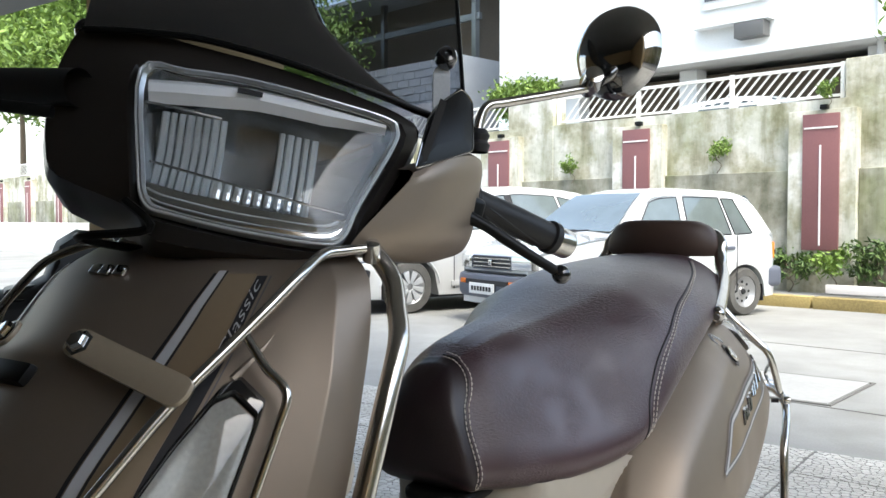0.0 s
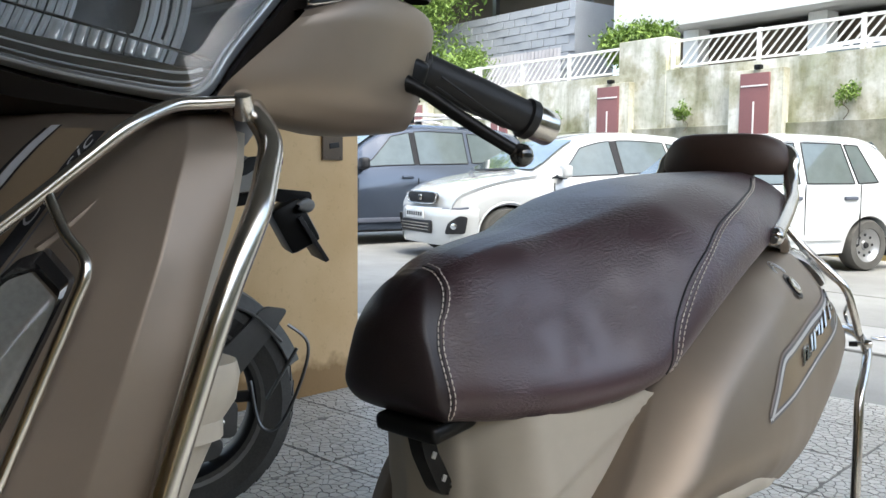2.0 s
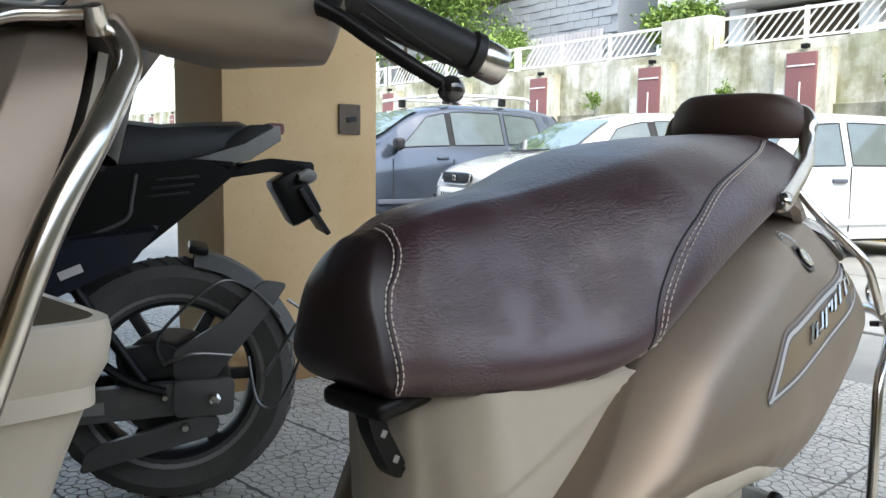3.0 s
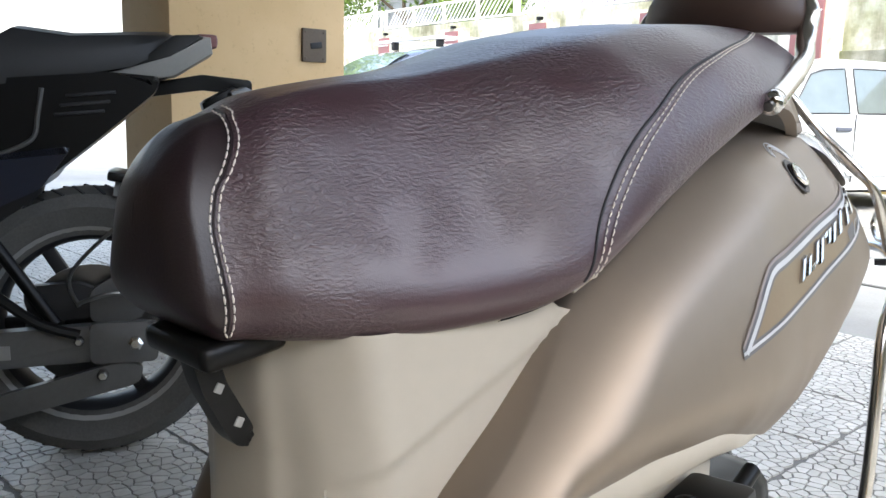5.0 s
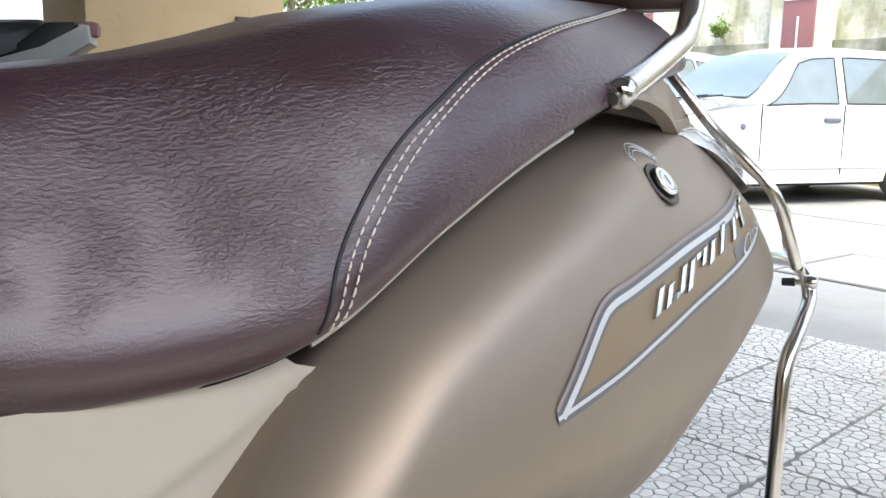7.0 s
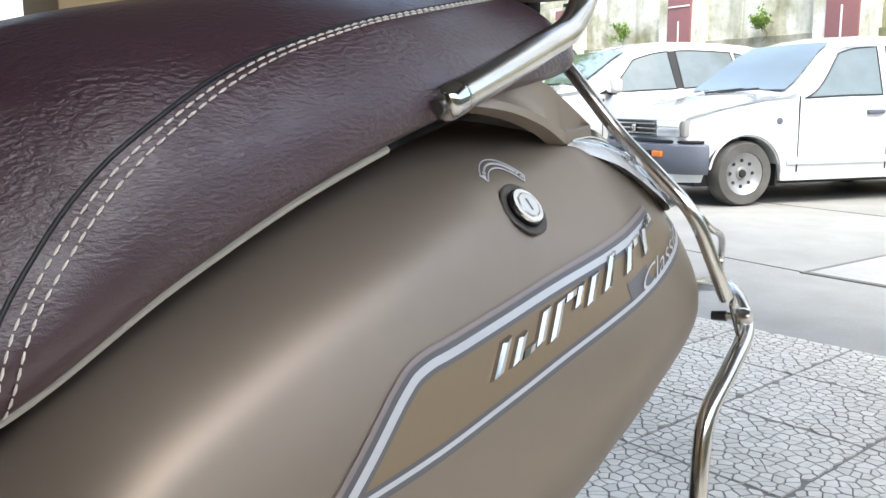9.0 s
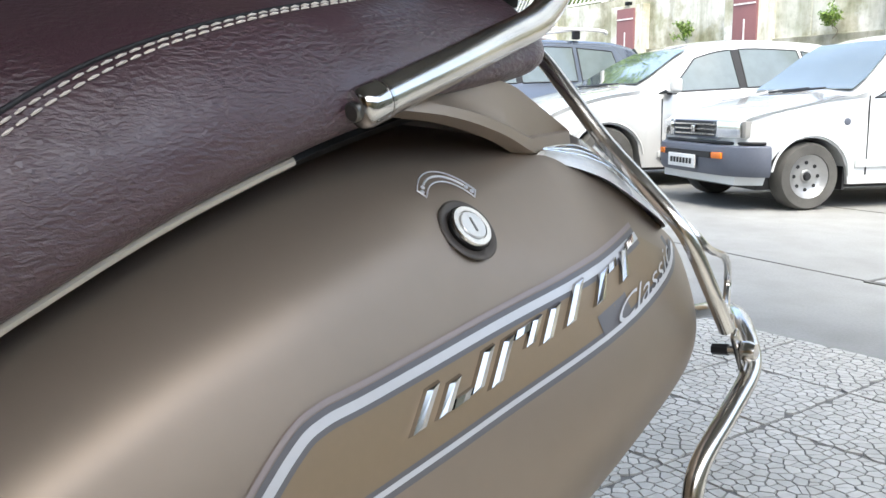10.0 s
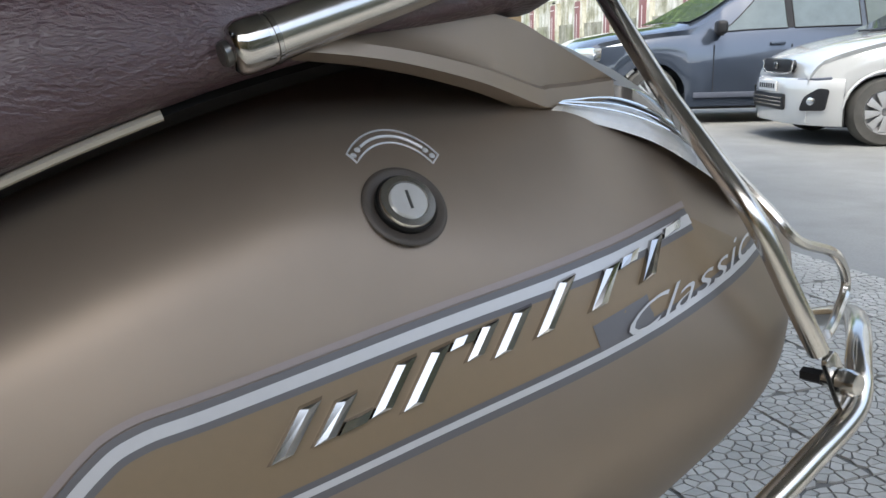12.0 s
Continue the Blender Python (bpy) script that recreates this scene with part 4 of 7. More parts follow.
def terrace_car(x):
    prof = [(-1.95, 0.6), (-1.9, 0.85), (-1.0, 1.0), (-0.2, 1.42), (0.4, 1.48), (1.3, 1.44), (1.8, 1.0), (1.9, 0.65)]
    belt = [(-1.95, 0.6), (-1.8, 0.8), (1.85, 1.0)]
    wins = [[(-0.5, 0.06), (0.15, 0.05), (0.15, 0.95), (-0.1, 0.93)], [(0.25, 0.05), (0.95, 0.06), (0.9, 0.93), (0.25, 0.95)]]
    car("white_car", "white car parked on the raised ground behind the railing", STREET @ pose(x, 13.3, 1.45, 0, 0, 80), 3.85, 1.68, 2.4, 0.75, prof, belt, 0.6, CARWHITE, 0.29, "cap", wins,
        dict(squat=1.0, screens=(((-0.95, -0.24), "windscreen"),), gaps=(0.2,), handles=((0.05, 0.86),), handle_mat=CARTRIM, mirror=(-0.55, 1.0), mirror_mat=CARWHITE, moulding=(0, 0.6, -0.7, 0.7), trim=CARTRIM))


small_hatch()
pearl_hatch()
blue_van()
terrace_car(-6.0)

# motorcycle behind the scooter; x towards its tail, -y the side that faces the scooter
BIKE = pose(-1.355, 1.387, 0.008, 0, 0, 63)




def motorcycle():
    b = thing("motorcycle", "black and grey motorcycle parked with its rear wheel by the pillar", "motorcycle", BIKE)
    R = 0.31
    m = pose(0, 0, R, 90, 0, 0)
    w = part("rear_wheel", lathed([(0.205, -0.05), (0.225, -0.058), (0.27, -0.073), (0.297, -0.06), (0.31, -0.02), (0.31, 0.02), (0.297, 0.06), (0.27, 0.073), (0.225, 0.058), (0.205, 0.05)], m, 64), TYRE, b, "dusty wide black tyre")
    for s in (1, -1):
        part("rim_edge", lathed([(0.213, s * 0.052), (0.226, s * 0.062), (0.223, s * 0.05), (0.2, s * 0.04)], m, 48), PALEGREY, w, "pale rim edge")
    part("rim", lathed([(0.2, -0.045), (0.206, -0.05), (0.206, 0.05), (0.2, 0.045), (0.19, 0.02), (0.19, -0.02), (0.2, -0.045)], m, 48), INK, w)
    for k in range(6):
        part("spoke", boxed((0.16, 0.03, 0.024), m @ pose(0, 0, 0, 0, 0, 60 * k) @ pose(0.115, 0, 0), 0.006), INK, w)
    part("hub", lathed([(0, -0.07), (0.05, -0.07), (0.05, 0.07), (0, 0.07)], m, 24), INK, w)
    bm = bmesh.new()
    for k in range(44):
        for s in (1, -1):
            q = m @ pose(0, 0, 0, 0, 0, 360 * k / 44 + (4 if s > 0 else 0)) @ pose(0.3005, 0, s * 0.035, 0, s * -16, 0) @ pose(0, 0, 0, 28 * s, 0, 0)
            box(bm, (0.012, 0.006, 0.055), q)
    part("tread_groove", bm, INK, w)
    # dark disc added to block bright gaps between the spokes
    part("spoke_gap_disc", lathed([(0.06, 0.062), (0.14, 0.062), (0.14, 0.057), (0.06, 0.057)], m, 40), DARKSTEEL, w)
    part("sprocket", lathed([(0.03, -0.075), (0.1, -0.075), (0.1, -0.07), (0.03, -0.07)], m, 40), RUST, w)
    # swingarm with axle plate and bolts
    part("swingarm", plate(rounded([(-0.6, 0.27), (-0.3, 0.235), (0.13, 0.25), (0.15, 0.285), (0.13, 0.33), (-0.3, 0.315), (-0.6, 0.36)], 0.02), 0.035, pose(0, -0.1, 0, 90, 0, 0), 0.006), BIKEGREY, b)
    part("swingarm_end", plate(rounded([(0.0, 0.245), (0.14, 0.245), (0.145, 0.335), (0.0, 0.335)], 0.015), 0.02, pose(0, -0.135, 0, 90, 0, 0), 0.004), BIKEGREY, b)
    part("lower_arm", plate(rounded([(-0.22, 0.12), (0.1, 0.195), (0.11, 0.235), (0.06, 0.245), (-0.2, 0.18)], 0.015), 0.02, pose(0, -0.13, 0, 90, 0, 0), 0.004), BIKEGREY, b)
    for x, z, r in ((0.095, 0.29, 0.016), (0.025, 0.222, 0.013), (-0.02, 0.30, 0.011)):
        part("axle_bolt", lathed([(0, 0.02), (r * 0.6, 0.02), (r, 0.014), (r, 0)], pose(x, -0.155, z, 90, 0, 0), 6), STEEL, b)
    part("chain_sticker", boxed((0.08, 0.004, 0.03), pose(-0.2, -0.138, 0.275)), PALEGREY, b)
    # hugger and its stay
    rows = []
    for a in np.linspace(18, 80, 16):
        c, s = math.cos(radians(a)), math.sin(radians(a))
        rr = 0.335
        rows.append([(c * (rr - 0.03 * abs(k) / 3 * (abs(k) > 2)), k * 0.026, R + s * (rr - 0.035 * (abs(k) > 2))) for k in range(-3, 4)])
    part("hugger", sheet(rows, 0.006), plain("dusty_plastic", (0.1, 0.1, 0.095), 0.6, 0, 0.3, 12, 0.2), b, "dusty grey rear hugger")
    rows = [[(c[0], k * 0.022, c[1]) for k in range(-3, 4)] for c in spline([(0.13, 0.62, 0), (0.08, 0.665, 0), (0.07, 0.67, 0)], 4)]
    part("hugger_lip", boxed((0.05, 0.15, 0.022), pose(0.066, 0, 0.644, 0, 10, 0), 0.008), BLACK, b)
    part("hugger_stay", plate(rounded([(0.0, 0.33), (0.1, 0.33), (0.24, 0.5), (0.28, 0.56), (0.22, 0.57), (0.12, 0.47), (0.0, 0.4)], 0.012), 0.02, pose(0, -0.095, 0, 90, 0, 0), 0.004), BIKEGREY, b)
    for pts in ([(-0.02, -0.13, 0.37), (-0.03, -0.15, 0.45), (0.1, -0.15, 0.57), (0.18, -0.14, 0.56), (0.26, -0.13, 0.48)], [(-0.02, -0.15, 0.38), (0.05, -0.15, 0.4), (0.14, -0.14, 0.39)], [(0.18, -0.12, 0.38), (0.2, -0.15, 0.27), (0.25, -0.15, 0.265), (0.31, -0.14, 0.38), (0.33, -0.12, 0.47), (0.28, -0.11, 0.52)], [(0.22, -0.13, 0.33), (0.3, -0.13, 0.46)]):
        part("guard_wire", tubed(pts, 0.0045, 8), DARKSTEEL, b)
    part("shock_absorber", tubed([(-0.22, -0.1, 0.56), (-0.07, -0.12, 0.33)], 0.014, 10, 1), BLACK, b)
    part("brake_pedal_arm", tubed([(-0.18, -0.14, 0.4), (-0.1, -0.15, 0.34), (-0.02, -0.15, 0.31)], 0.012, 8), BLACK, b)
    part("silencer_shield", plate(rounded([(-0.12, 0.33), (0.02, 0.34), (0.06, 0.37), (-0.02, 0.42), (-0.14, 0.41)], 0.03), 0.03, pose(0, -0.08, 0, 90, 0, 0), 0.008), RUBBER, b)
    # tail, seat and side panels
    rows = []
    for x, zt, hw, zb in ((-0.6, 0.80, 0.13, 0.72), (-0.26, 0.82, 0.13, 0.74), (-0.205, 0.855, 0.13, 0.80), (-0.175, 0.94, 0.125, 0.835), (-0.13, 0.968, 0.118, 0.845), (-0.02, 0.957, 0.105, 0.86), (0.1, 0.965, 0.09, 0.885), (0.17, 0.968, 0.06, 0.92), (0.2, 0.955, 0.03, 0.935)):
        rows.append([(x, -hw, zb), (x, -hw * 1.02, zb + (zt - zb) * 0.5), (x, -hw * 0.85, zt - 0.012), (x, 0, zt), (x, hw * 0.85, zt - 0.012), (x, hw * 1.02, zb + (zt - zb) * 0.5), (x, hw, zb)])
    part("pillion_seat", sheet(rows), RUBBER, b, "black textured seat")
    part("tail_panel", plate(rounded([(-0.3, 0.82), (0.0, 0.87), (0.12, 0.90), (0.19, 0.957), (0.25, 0.96), (0.264, 0.925), (0.17, 0.862), (0.1, 0.838), (-0.05, 0.80), (-0.3, 0.6)], 0.008), 0.15, pose(0, 0.075, 0, 90, 0, 0), 0.012), BLACK, b)
    part("tail_edge", plate([(-0.02, 0.862), (0.1, 0.878), (0.185, 0.905), (0.25, 0.957), (0.268, 0.955), (0.272, 0.92), (0.19, 0.868), (0.06, 0.845)], 0.16, pose(0, 0.08, 0, 90, 0, 0), 0.006), PALEGREY, b, "pale grey tail edge")
    part("side_panel", plate(rounded([(-0.55, 0.80), (-0.22, 0.80), (-0.18, 0.85), (0.06, 0.872), (0.16, 0.865), (0.15, 0.832), (0.03, 0.73), (-0.08, 0.64), (-0.2, 0.60), (-0.55, 0.56)], 0.012), 0.24, pose(0, 0.12, 0, 90, 0, 0), 0.02), BLACK, b)
    part("lower_panel", plate(rounded([(-0.6, 0.64), (-0.02, 0.715), (-0.085, 0.625), (-0.27, 0.54), (-0.6, 0.46)], 0.015), 0.255, pose(0, 0.125, 0, 90, 0, 0), 0.015), BIKEBLUE, b)
    part("label_bar", boxed((0.055, 0.004, 0.02), pose(-0.225, -0.1305, 0.605, 0, -22, 0)), WHITELINE, b)
    part("panel_seam", tubed([(-0.075, -0.121, 0.835), (-0.085, -0.122, 0.78), (-0.1, -0.122, 0.727), (-0.18, -0.122, 0.69), (-0.27, -0.122, 0.655)], 0.005, 8), BIKEGREY, b)
    for k in range(3):
        part("vent_slat", boxed((0.1, 0.008, 0.007), pose(0.02 - 0.012 * k, -0.122, 0.825 - 0.02 * k, 0, -6, 0), 0.002), INK, b)
    part("mud_flap", boxed((0.22, 0.12, 0.16), pose(-0.22, 0, 0.62, 0, 30, 0), 0.03), RUBBER, b)
    # tidy arm, lamp and plate carrier
    part("plate_arm", plate(rounded([(0.12, 0.85), (0.25, 0.875), (0.36, 0.865), (0.36, 0.83), (0.25, 0.84), (0.12, 0.82)], 0.008), 0.06, pose(0, 0.03, 0, 90, 0, 0), 0.006), BLACK, b)
    for s in (1, -1):
        part("indicator", lathed([(0, 0.05), (0.015, 0.045), (0.02, 0.02), (0.012, -0.03), (0.006, -0.05)], pose(0.33, s * 0.08, 0.83, 90 * s, 0, 0) @ pose(0, 0, 0, 0, 30, 0), 14), BIKEGREY, b)
    part("plate_carrier", boxed((0.09, 0.15, 0.13), pose(0.31, 0, 0.775, 0, -28, 0), 0.016), BLACK, b)
    part("number_plate", boxed((0.012, 0.2, 0.14), pose(0.352, 0, 0.742, 0, -32, 0), 0.002), INK, b)
    part("tail_light", boxed((0.05, 0.07, 0.03), pose(0.26, 0, 0.95), 0.01), MAROON, b)
    # front half, mostly behind the scooter
    fw = pose(-1.36, 0, R, 90, 0, 0)
    part("front_wheel", lathed([(0.2, -0.04), (0.27, -0.055), (0.31, -0.015), (0.31, 0.015), (0.27, 0.055), (0.2, 0.04)], fw, 48), TYRE, b)
    part("front_hub", lathed([(0, -0.05), (0.2, -0.02), (0.2, 0.02), (0, 0.05)], fw, 24), INK, b)
    part("engine", boxed((0.42, 0.3, 0.36), pose(-0.75, 0, 0.42), 0.05, 3), BLACK, b)
    part("fuel_tank", boxed((0.5, 0.26, 0.26), pose(-0.72, 0, 0.88, 0, -8, 0), 0.09, 4), BIKEBLUE, b)
    for s in (1, -1):
        part("fork_leg", tubed([(-1.36, s * 0.09, 0.31), (-1.12, s * 0.09, 0.98)], 0.022, 10, 1), STEEL, b)
    part("handlebar", tubed([(-1.0, -0.36, 1.0), (-1.05, -0.2, 1.02), (-1.08, 0, 1.02), (-1.05, 0.2, 1.02), (-1.0, 0.36, 1.0)], 0.012, 10), BLACK, b)
    part("headlamp", boxed((0.12, 0.18, 0.18), pose(-1.2, 0, 0.92), 0.05, 3), BLACK, b)
    part("side_stand", tubed([(-0.7, -0.14, 0.3), (-0.62, -0.22, 0.02), (-0.58, -0.24, 0.01)], 0.012, 8), BLACK, b)


motorcycle()

# scooter: nose at -y, its left side at +x -------------------------------
scooter = thing("scooter", "matte walnut-brown scooter with maroon leather seat and steel guards", "scooter", pose(0, 1.15, 0.008))
IN_WORLD.add(scooter.name)

# --- seat
SY = [0.90, 0.915, 0.95, 1.04, 1.12, 1.19, 1.30, 1.40, 1.50, 1.60, 1.70, 1.80]
SXB = [0.078, 0.083, 0.105, 0.142, 0.168, 0.190, 0.197, 0.193, 0.182, 0.160, 0.130, 0.105]
SZB = [0.651, 0.651, 0.650, 0.649, 0.655, 0.676, 0.742, 0.790, 0.824, 0.846, 0.862, 0.872]
SXC = [0.046, 0.050, 0.066, 0.074, 0.092, 0.125, 0.168, 0.166, 0.146, 0.115, 0.092, 0.078]
SZC = [0.780, 0.785, 0.797, 0.815, 0.822, 0.832, 0.853, 0.878, 0.898, 0.912, 0.918, 0.915]
SZT = [0.812, 0.820, 0.832, 0.845, 0.856, 0.872, 0.901, 0.918, 0.927, 0.933, 0.935, 0.930]


def seat_section(y, n=6):
    xb, zb, xc, zc, zt = (herm(SY, v, y) for v in (SXB, SZB, SXC, SZC, SZT))
    bulge = 0.006 + 0.006 * min(1, max(0, (y - 1.1) / 0.15))
    pts = [(xb - 0.03, zb - 0.004, 0), (xb - 0.006, zb + 0.002, 0), (xb + 0.003, zb + (zc - zb) * 0.2, 0), ((xb * 0.5 + xc * 0.5) + bulge, zb + (zc - zb) * 0.58, 0), (xc, zc, 0), (xc * 0.62, zt - (zt - zc) * 0.22, 0), (xc * 0.3, zt - 0.002, 0), (0, zt, 0)]
    return [(p.x, p.y) for p in spline(pts, n)]


def seat_rows():
    rows = []
    ys = [(0.90, math.cos(a), math.sin(a)) for a in np.linspace(math.pi / 2 - 0.05, 0.06, 10)]
    for base, c, s in ys:
        sec = seat_section(base)
        y = base - 0.018 * s
        k = max(c, 0.05) ** 0.8
        rows.append((y, [(x * k, 0.728 + (z - 0.728) * (0.25 + 0.75 * k)) for x, z in sec]))
    for y in list(np.linspace(0.902, 0.97, 46)) + list(np.linspace(0.98, 1.66, 54)):
        rows.append((y, seat_section(y)))
    for a in np.linspace(0.15, 1.5, 7):
        sec = seat_section(1.66)
        k = math.cos(a)
        rows.append((1.66 + 0.035 * math.sin(a), [(x * (0.75 + 0.25 * k), 0.895 + (z - 0.895) * (0.25 + 0.75 * k)) for x, z in sec]))
    return rows


def lean_back(y, z):
    """The nose slants: its upper and lower ends lie further back than its middle."""
    w = min(1.0, max(0.0, (1.08 - y) / 0.17))
    return y + w * w * (6.5 * max(0.0, z - 0.74) ** 2 + 12.0 * max(0.0, 0.69 - z) ** 2)


rows = []
for y, sec in seat_rows():
    rows.append([(x, lean_back(y, z), z) for x, z in sec] + [(-x, lean_back(y, z), z) for x, z in sec[-2::-1]])
bm = bmesh.new()
V = grid(bm, rows)
bm.faces.new(V[0])
bm.faces.new(V[-1][::-1])
for A, B in zip(V, V[1:]):
    bm.faces.new((A[0], B[0], B[-1], A[-1]))
FZ, FY = [0.655, 0.69, 0.73, 0.757, 0.776, 0.80, 0.812], [0.917, 0.915, 0.913, 0.919, 0.931, 0.944, 0.948]


def before_seam(f):
    c = f.calc_center_median()
    return c.y < herm(FZ, FY, c.z) - 0.0045


# the nose is split off so its shade can be coloured in
nose = bm.copy()
bmesh.ops.delete(nose, geom=[f for f in nose.faces if not before_seam(f)], context="FACES")
bmesh.ops.delete(bm, geom=[f for f in bm.faces if before_seam(f)], context="FACES")
seat = part("seat", bm, LEATHER, scooter, "smooth maroon leather seat with pale double stitching")
part("front_panel", nose, SHADELEATHER, seat, "smooth maroon leather front panel with its shade in the colour")


def seat_at(y, z):
    """The point of the seat's left flank at that length and height, and the way out of it."""
    s = seat_section(y, 10)[8:]
    for (xa, za), (xb, zb) in zip(s, s[1:]):
        if za <= z <= zb:
            f = (z - za) / max(1e-6, zb - za)
            n = Vector((zb - za, 0, -(xb - xa))).normalized()
            return Vector((xa + (xb - xa) * f, y, z)), n
    xa, za = s[-1]
    return Vector((xa, y, za)), Vector((0, 0, 1))


def seam(zs, ys, shift, lift=0.0005, over=False):
    """Points along a seam of the seat, moved along the scooter by shift."""
    pts = []
    for z in np.linspace(zs[0], zs[-1], 70):
        goal = herm(zs, ys, z) + shift
        y = goal
        for _ in range(12):
            y += 0.7 * (goal - lean_back(y, z))
        y = max(y, 0.9)
        p, n = seat_at(y, min(z, seat_section(y)[-1][1] - 0.0005))
        p.y = lean_back(p.y, p.z)
        pts.append((p + n * lift, n))
    if over:
        # the front seam runs on across the top of the nose
        p, n = pts[-1]
        sec = [q for q in seat_section(y) if q[0] <= p.x + 1e-6][::-1]
        for x in np.linspace(p.x, 0.0, 24)[1:]:
            z = float(np.interp(x, [q[0] for q in sec], [q[1] for q in sec]))
            pts.append((Vector((x, lean_back(y, z), max(z, p.z) + 0.001)), Vector((0.1, 0, 1)).normalized()))
    return pts


def stitches(pts, length, gap, name, parent):
    bm = bmesh.new()
    d = [0.0]
    for (a, _), (b, _) in zip(pts, pts[1:]):
        d.append(d[-1] + (b - a).length)
    s = 0.002
    while s + length < d[-1]:
        P = []
        for q in (s, s + length / 2, s + length):
            i = max(0, min(len(pts) - 2, int(np.searchsorted(d, q)) - 1))
            f = (q - d[i]) / max(1e-6, d[i + 1] - d[i])
            P.append(pts[i][0].lerp(pts[i + 1][0], f) + pts[i][1] * (0.0006 if q != s + length / 2 else 0.0011))
        tube(bm, P, [0.0005, 0.0009, 0.0005], 6)
        s += length + gap
    return part(name, bm, THREAD, parent, "pale thread stitching")


RZ, RY = [0.682, 0.719, 0.77, 0.805, 0.834, 0.861, 0.885, 0.91, 0.922], [1.194, 1.205, 1.237, 1.268, 1.307, 1.358, 1.432, 1.56, 1.63]
for k in (0.0, 1.0):
    stitches(seam(FZ, FY, 0.0058 * k - 0.0074, 0.0005, True), 0.0058, 0.0016, "front_stitching", seat)
    stitches(seam(RZ, RY, 0.0078 * k), 0.0062, 0.002, "rear_stitching", seat)
part("front_seam", tubed([p for p, n in seam(FZ, FY, -0.0045, 0.0, True)], 0.0011, 6, 1), SHADELEATHER, seat)
part("rear_piping", tubed([p for p, n in seam(RZ, RY, -0.008, 0.0)], 0.0015, 8, 1), INK, seat, "dark piping")
# pale rim of the seat pan and the dark gap under it
rim = [(herm(SY, SXB, y) - 0.017, y, herm(SY, SZB, y) - 0.0045) for y in np.linspace(1.19, 1.455, 30)]
part("seat_pan_rim", tubed(rim, 0.003, 8, 1), BEIGE, seat, "pale rim of the seat pan")
rows = [[(herm(SY, SXB, y) - 0.02, y, herm(SY, SZB, y) - 0.002), (herm(SY, SXB, y) - 0.035, y, herm(SY, SZB, y) - 0.009)] for y in np.linspace(1.02, 1.65, 40)]
part("seat_pan", sheet(rows, 0.004), BLACK, seat)

# --- left rear panel, mirrored on the right
TY = [1.0, 1.035, 1.071, 1.124, 1.16, 1.186, 1.24, 1.30, 1.37, 1.46, 1.53, 1.60, 1.68, 1.75, 1.82, 1.87, 1.91, 1.945]
TZ = [0.40, 0.455, 0.507, 0.564, 0.606, 0.636, 0.692, 0.732, 0.770, 0.806, 0.822, 0.815, 0.798, 0.775, 0.735, 0.708, 0.69, 0.68]
BY = [1.04, 1.07, 1.10, 1.14, 1.198, 1.251, 1.338, 1.433, 1.534, 1.63, 1.72, 1.79, 1.85, 1.90, 1.945]
BZ = [0.36, 0.40, 0.44, 0.502, 0.516, 0.523, 0.521, 0.496, 0.468, 0.505, 0.556, 0.60, 0.642, 0.665, 0.68]
WY = [0.90, 1.0, 1.1, 1.2, 1.3, 1.42, 1.5, 1.57, 1.665, 1.75, 1.80, 1.86, 1.90, 1.935, 1.95]
WX = [0.165, 0.186, 0.214, 0.236, 0.25, 0.256, 0.25, 0.243, 0.236, 0.220, 0.208, 0.170, 0.122, 0.062, 0.0]


def panel_x(y, z):
    zt, zb = herm(TY, TZ, y), herm(BY, BZ, max(y, BY[0]))
    w = herm(WY, WX, y)
    k = min(1.0, w / 0.2)
    # the flank leans in, from lower down towards its front end
    f = min(1.0, max(0.0, (1.5 - y) / 0.35))
    f = f * f * (3 - 2 * f)
    lean_in = 0.035 * math.log1p(math.exp(min(30.0, (z - 0.645 + 0.08 * f) / 0.035)))
    x = w + (0.43 * 0.045 * f - 0.43 * lean_in) * k
    # soft shoulder along the upper edge, turning in under the seat
    slope = (herm(TY, TZ, y + 0.01) - herm(TY, TZ, y - 0.01)) / 0.02
    d = (zt - z) / math.sqrt(1 + slope * slope)
    g = min(1.0, max(0.0, (y - 1.02) / 0.5))
    g = g * g * (3 - 2 * g)
    width = 0.074 * (0.6 + 0.4 * g) if y < 1.52 else 0.074 + 0.038 * min(1, (y - 1.52) / 0.2)
    depth = 0.086 * (0.48 + 0.52 * g) if y < 1.52 else 0.086 * max(0.35, 1 - (y - 1.52) / 0.25)
    if d < width:
        x -= depth * k * ((width - d) / width) ** 2.0
    e = z - zb
    tuck = min(1, max(0, (y - 1.38) / 0.15)) * min(1, max(0, (1.82 - y) / 0.15))
    reach = 0.05 + 0.07 * tuck
    if e < reach:
        x -= (0.022 + 0.026 * tuck) * min(1, w / 0.2) * ((reach - e) / reach) ** 2
    return max(x, 0.0)


def panel_point(y, z, off=0.0):
    e = 0.004
    p = Vector((panel_x(y, z), y, z))
    a = Vector((panel_x(y + e, z) - panel_x(y - e, z), 2 * e, 0))
    b = Vector((panel_x(y, z + e) - panel_x(y, z - e), 0, 2 * e))
    n = a.cross(b).normalized()
    return p + n * off, n


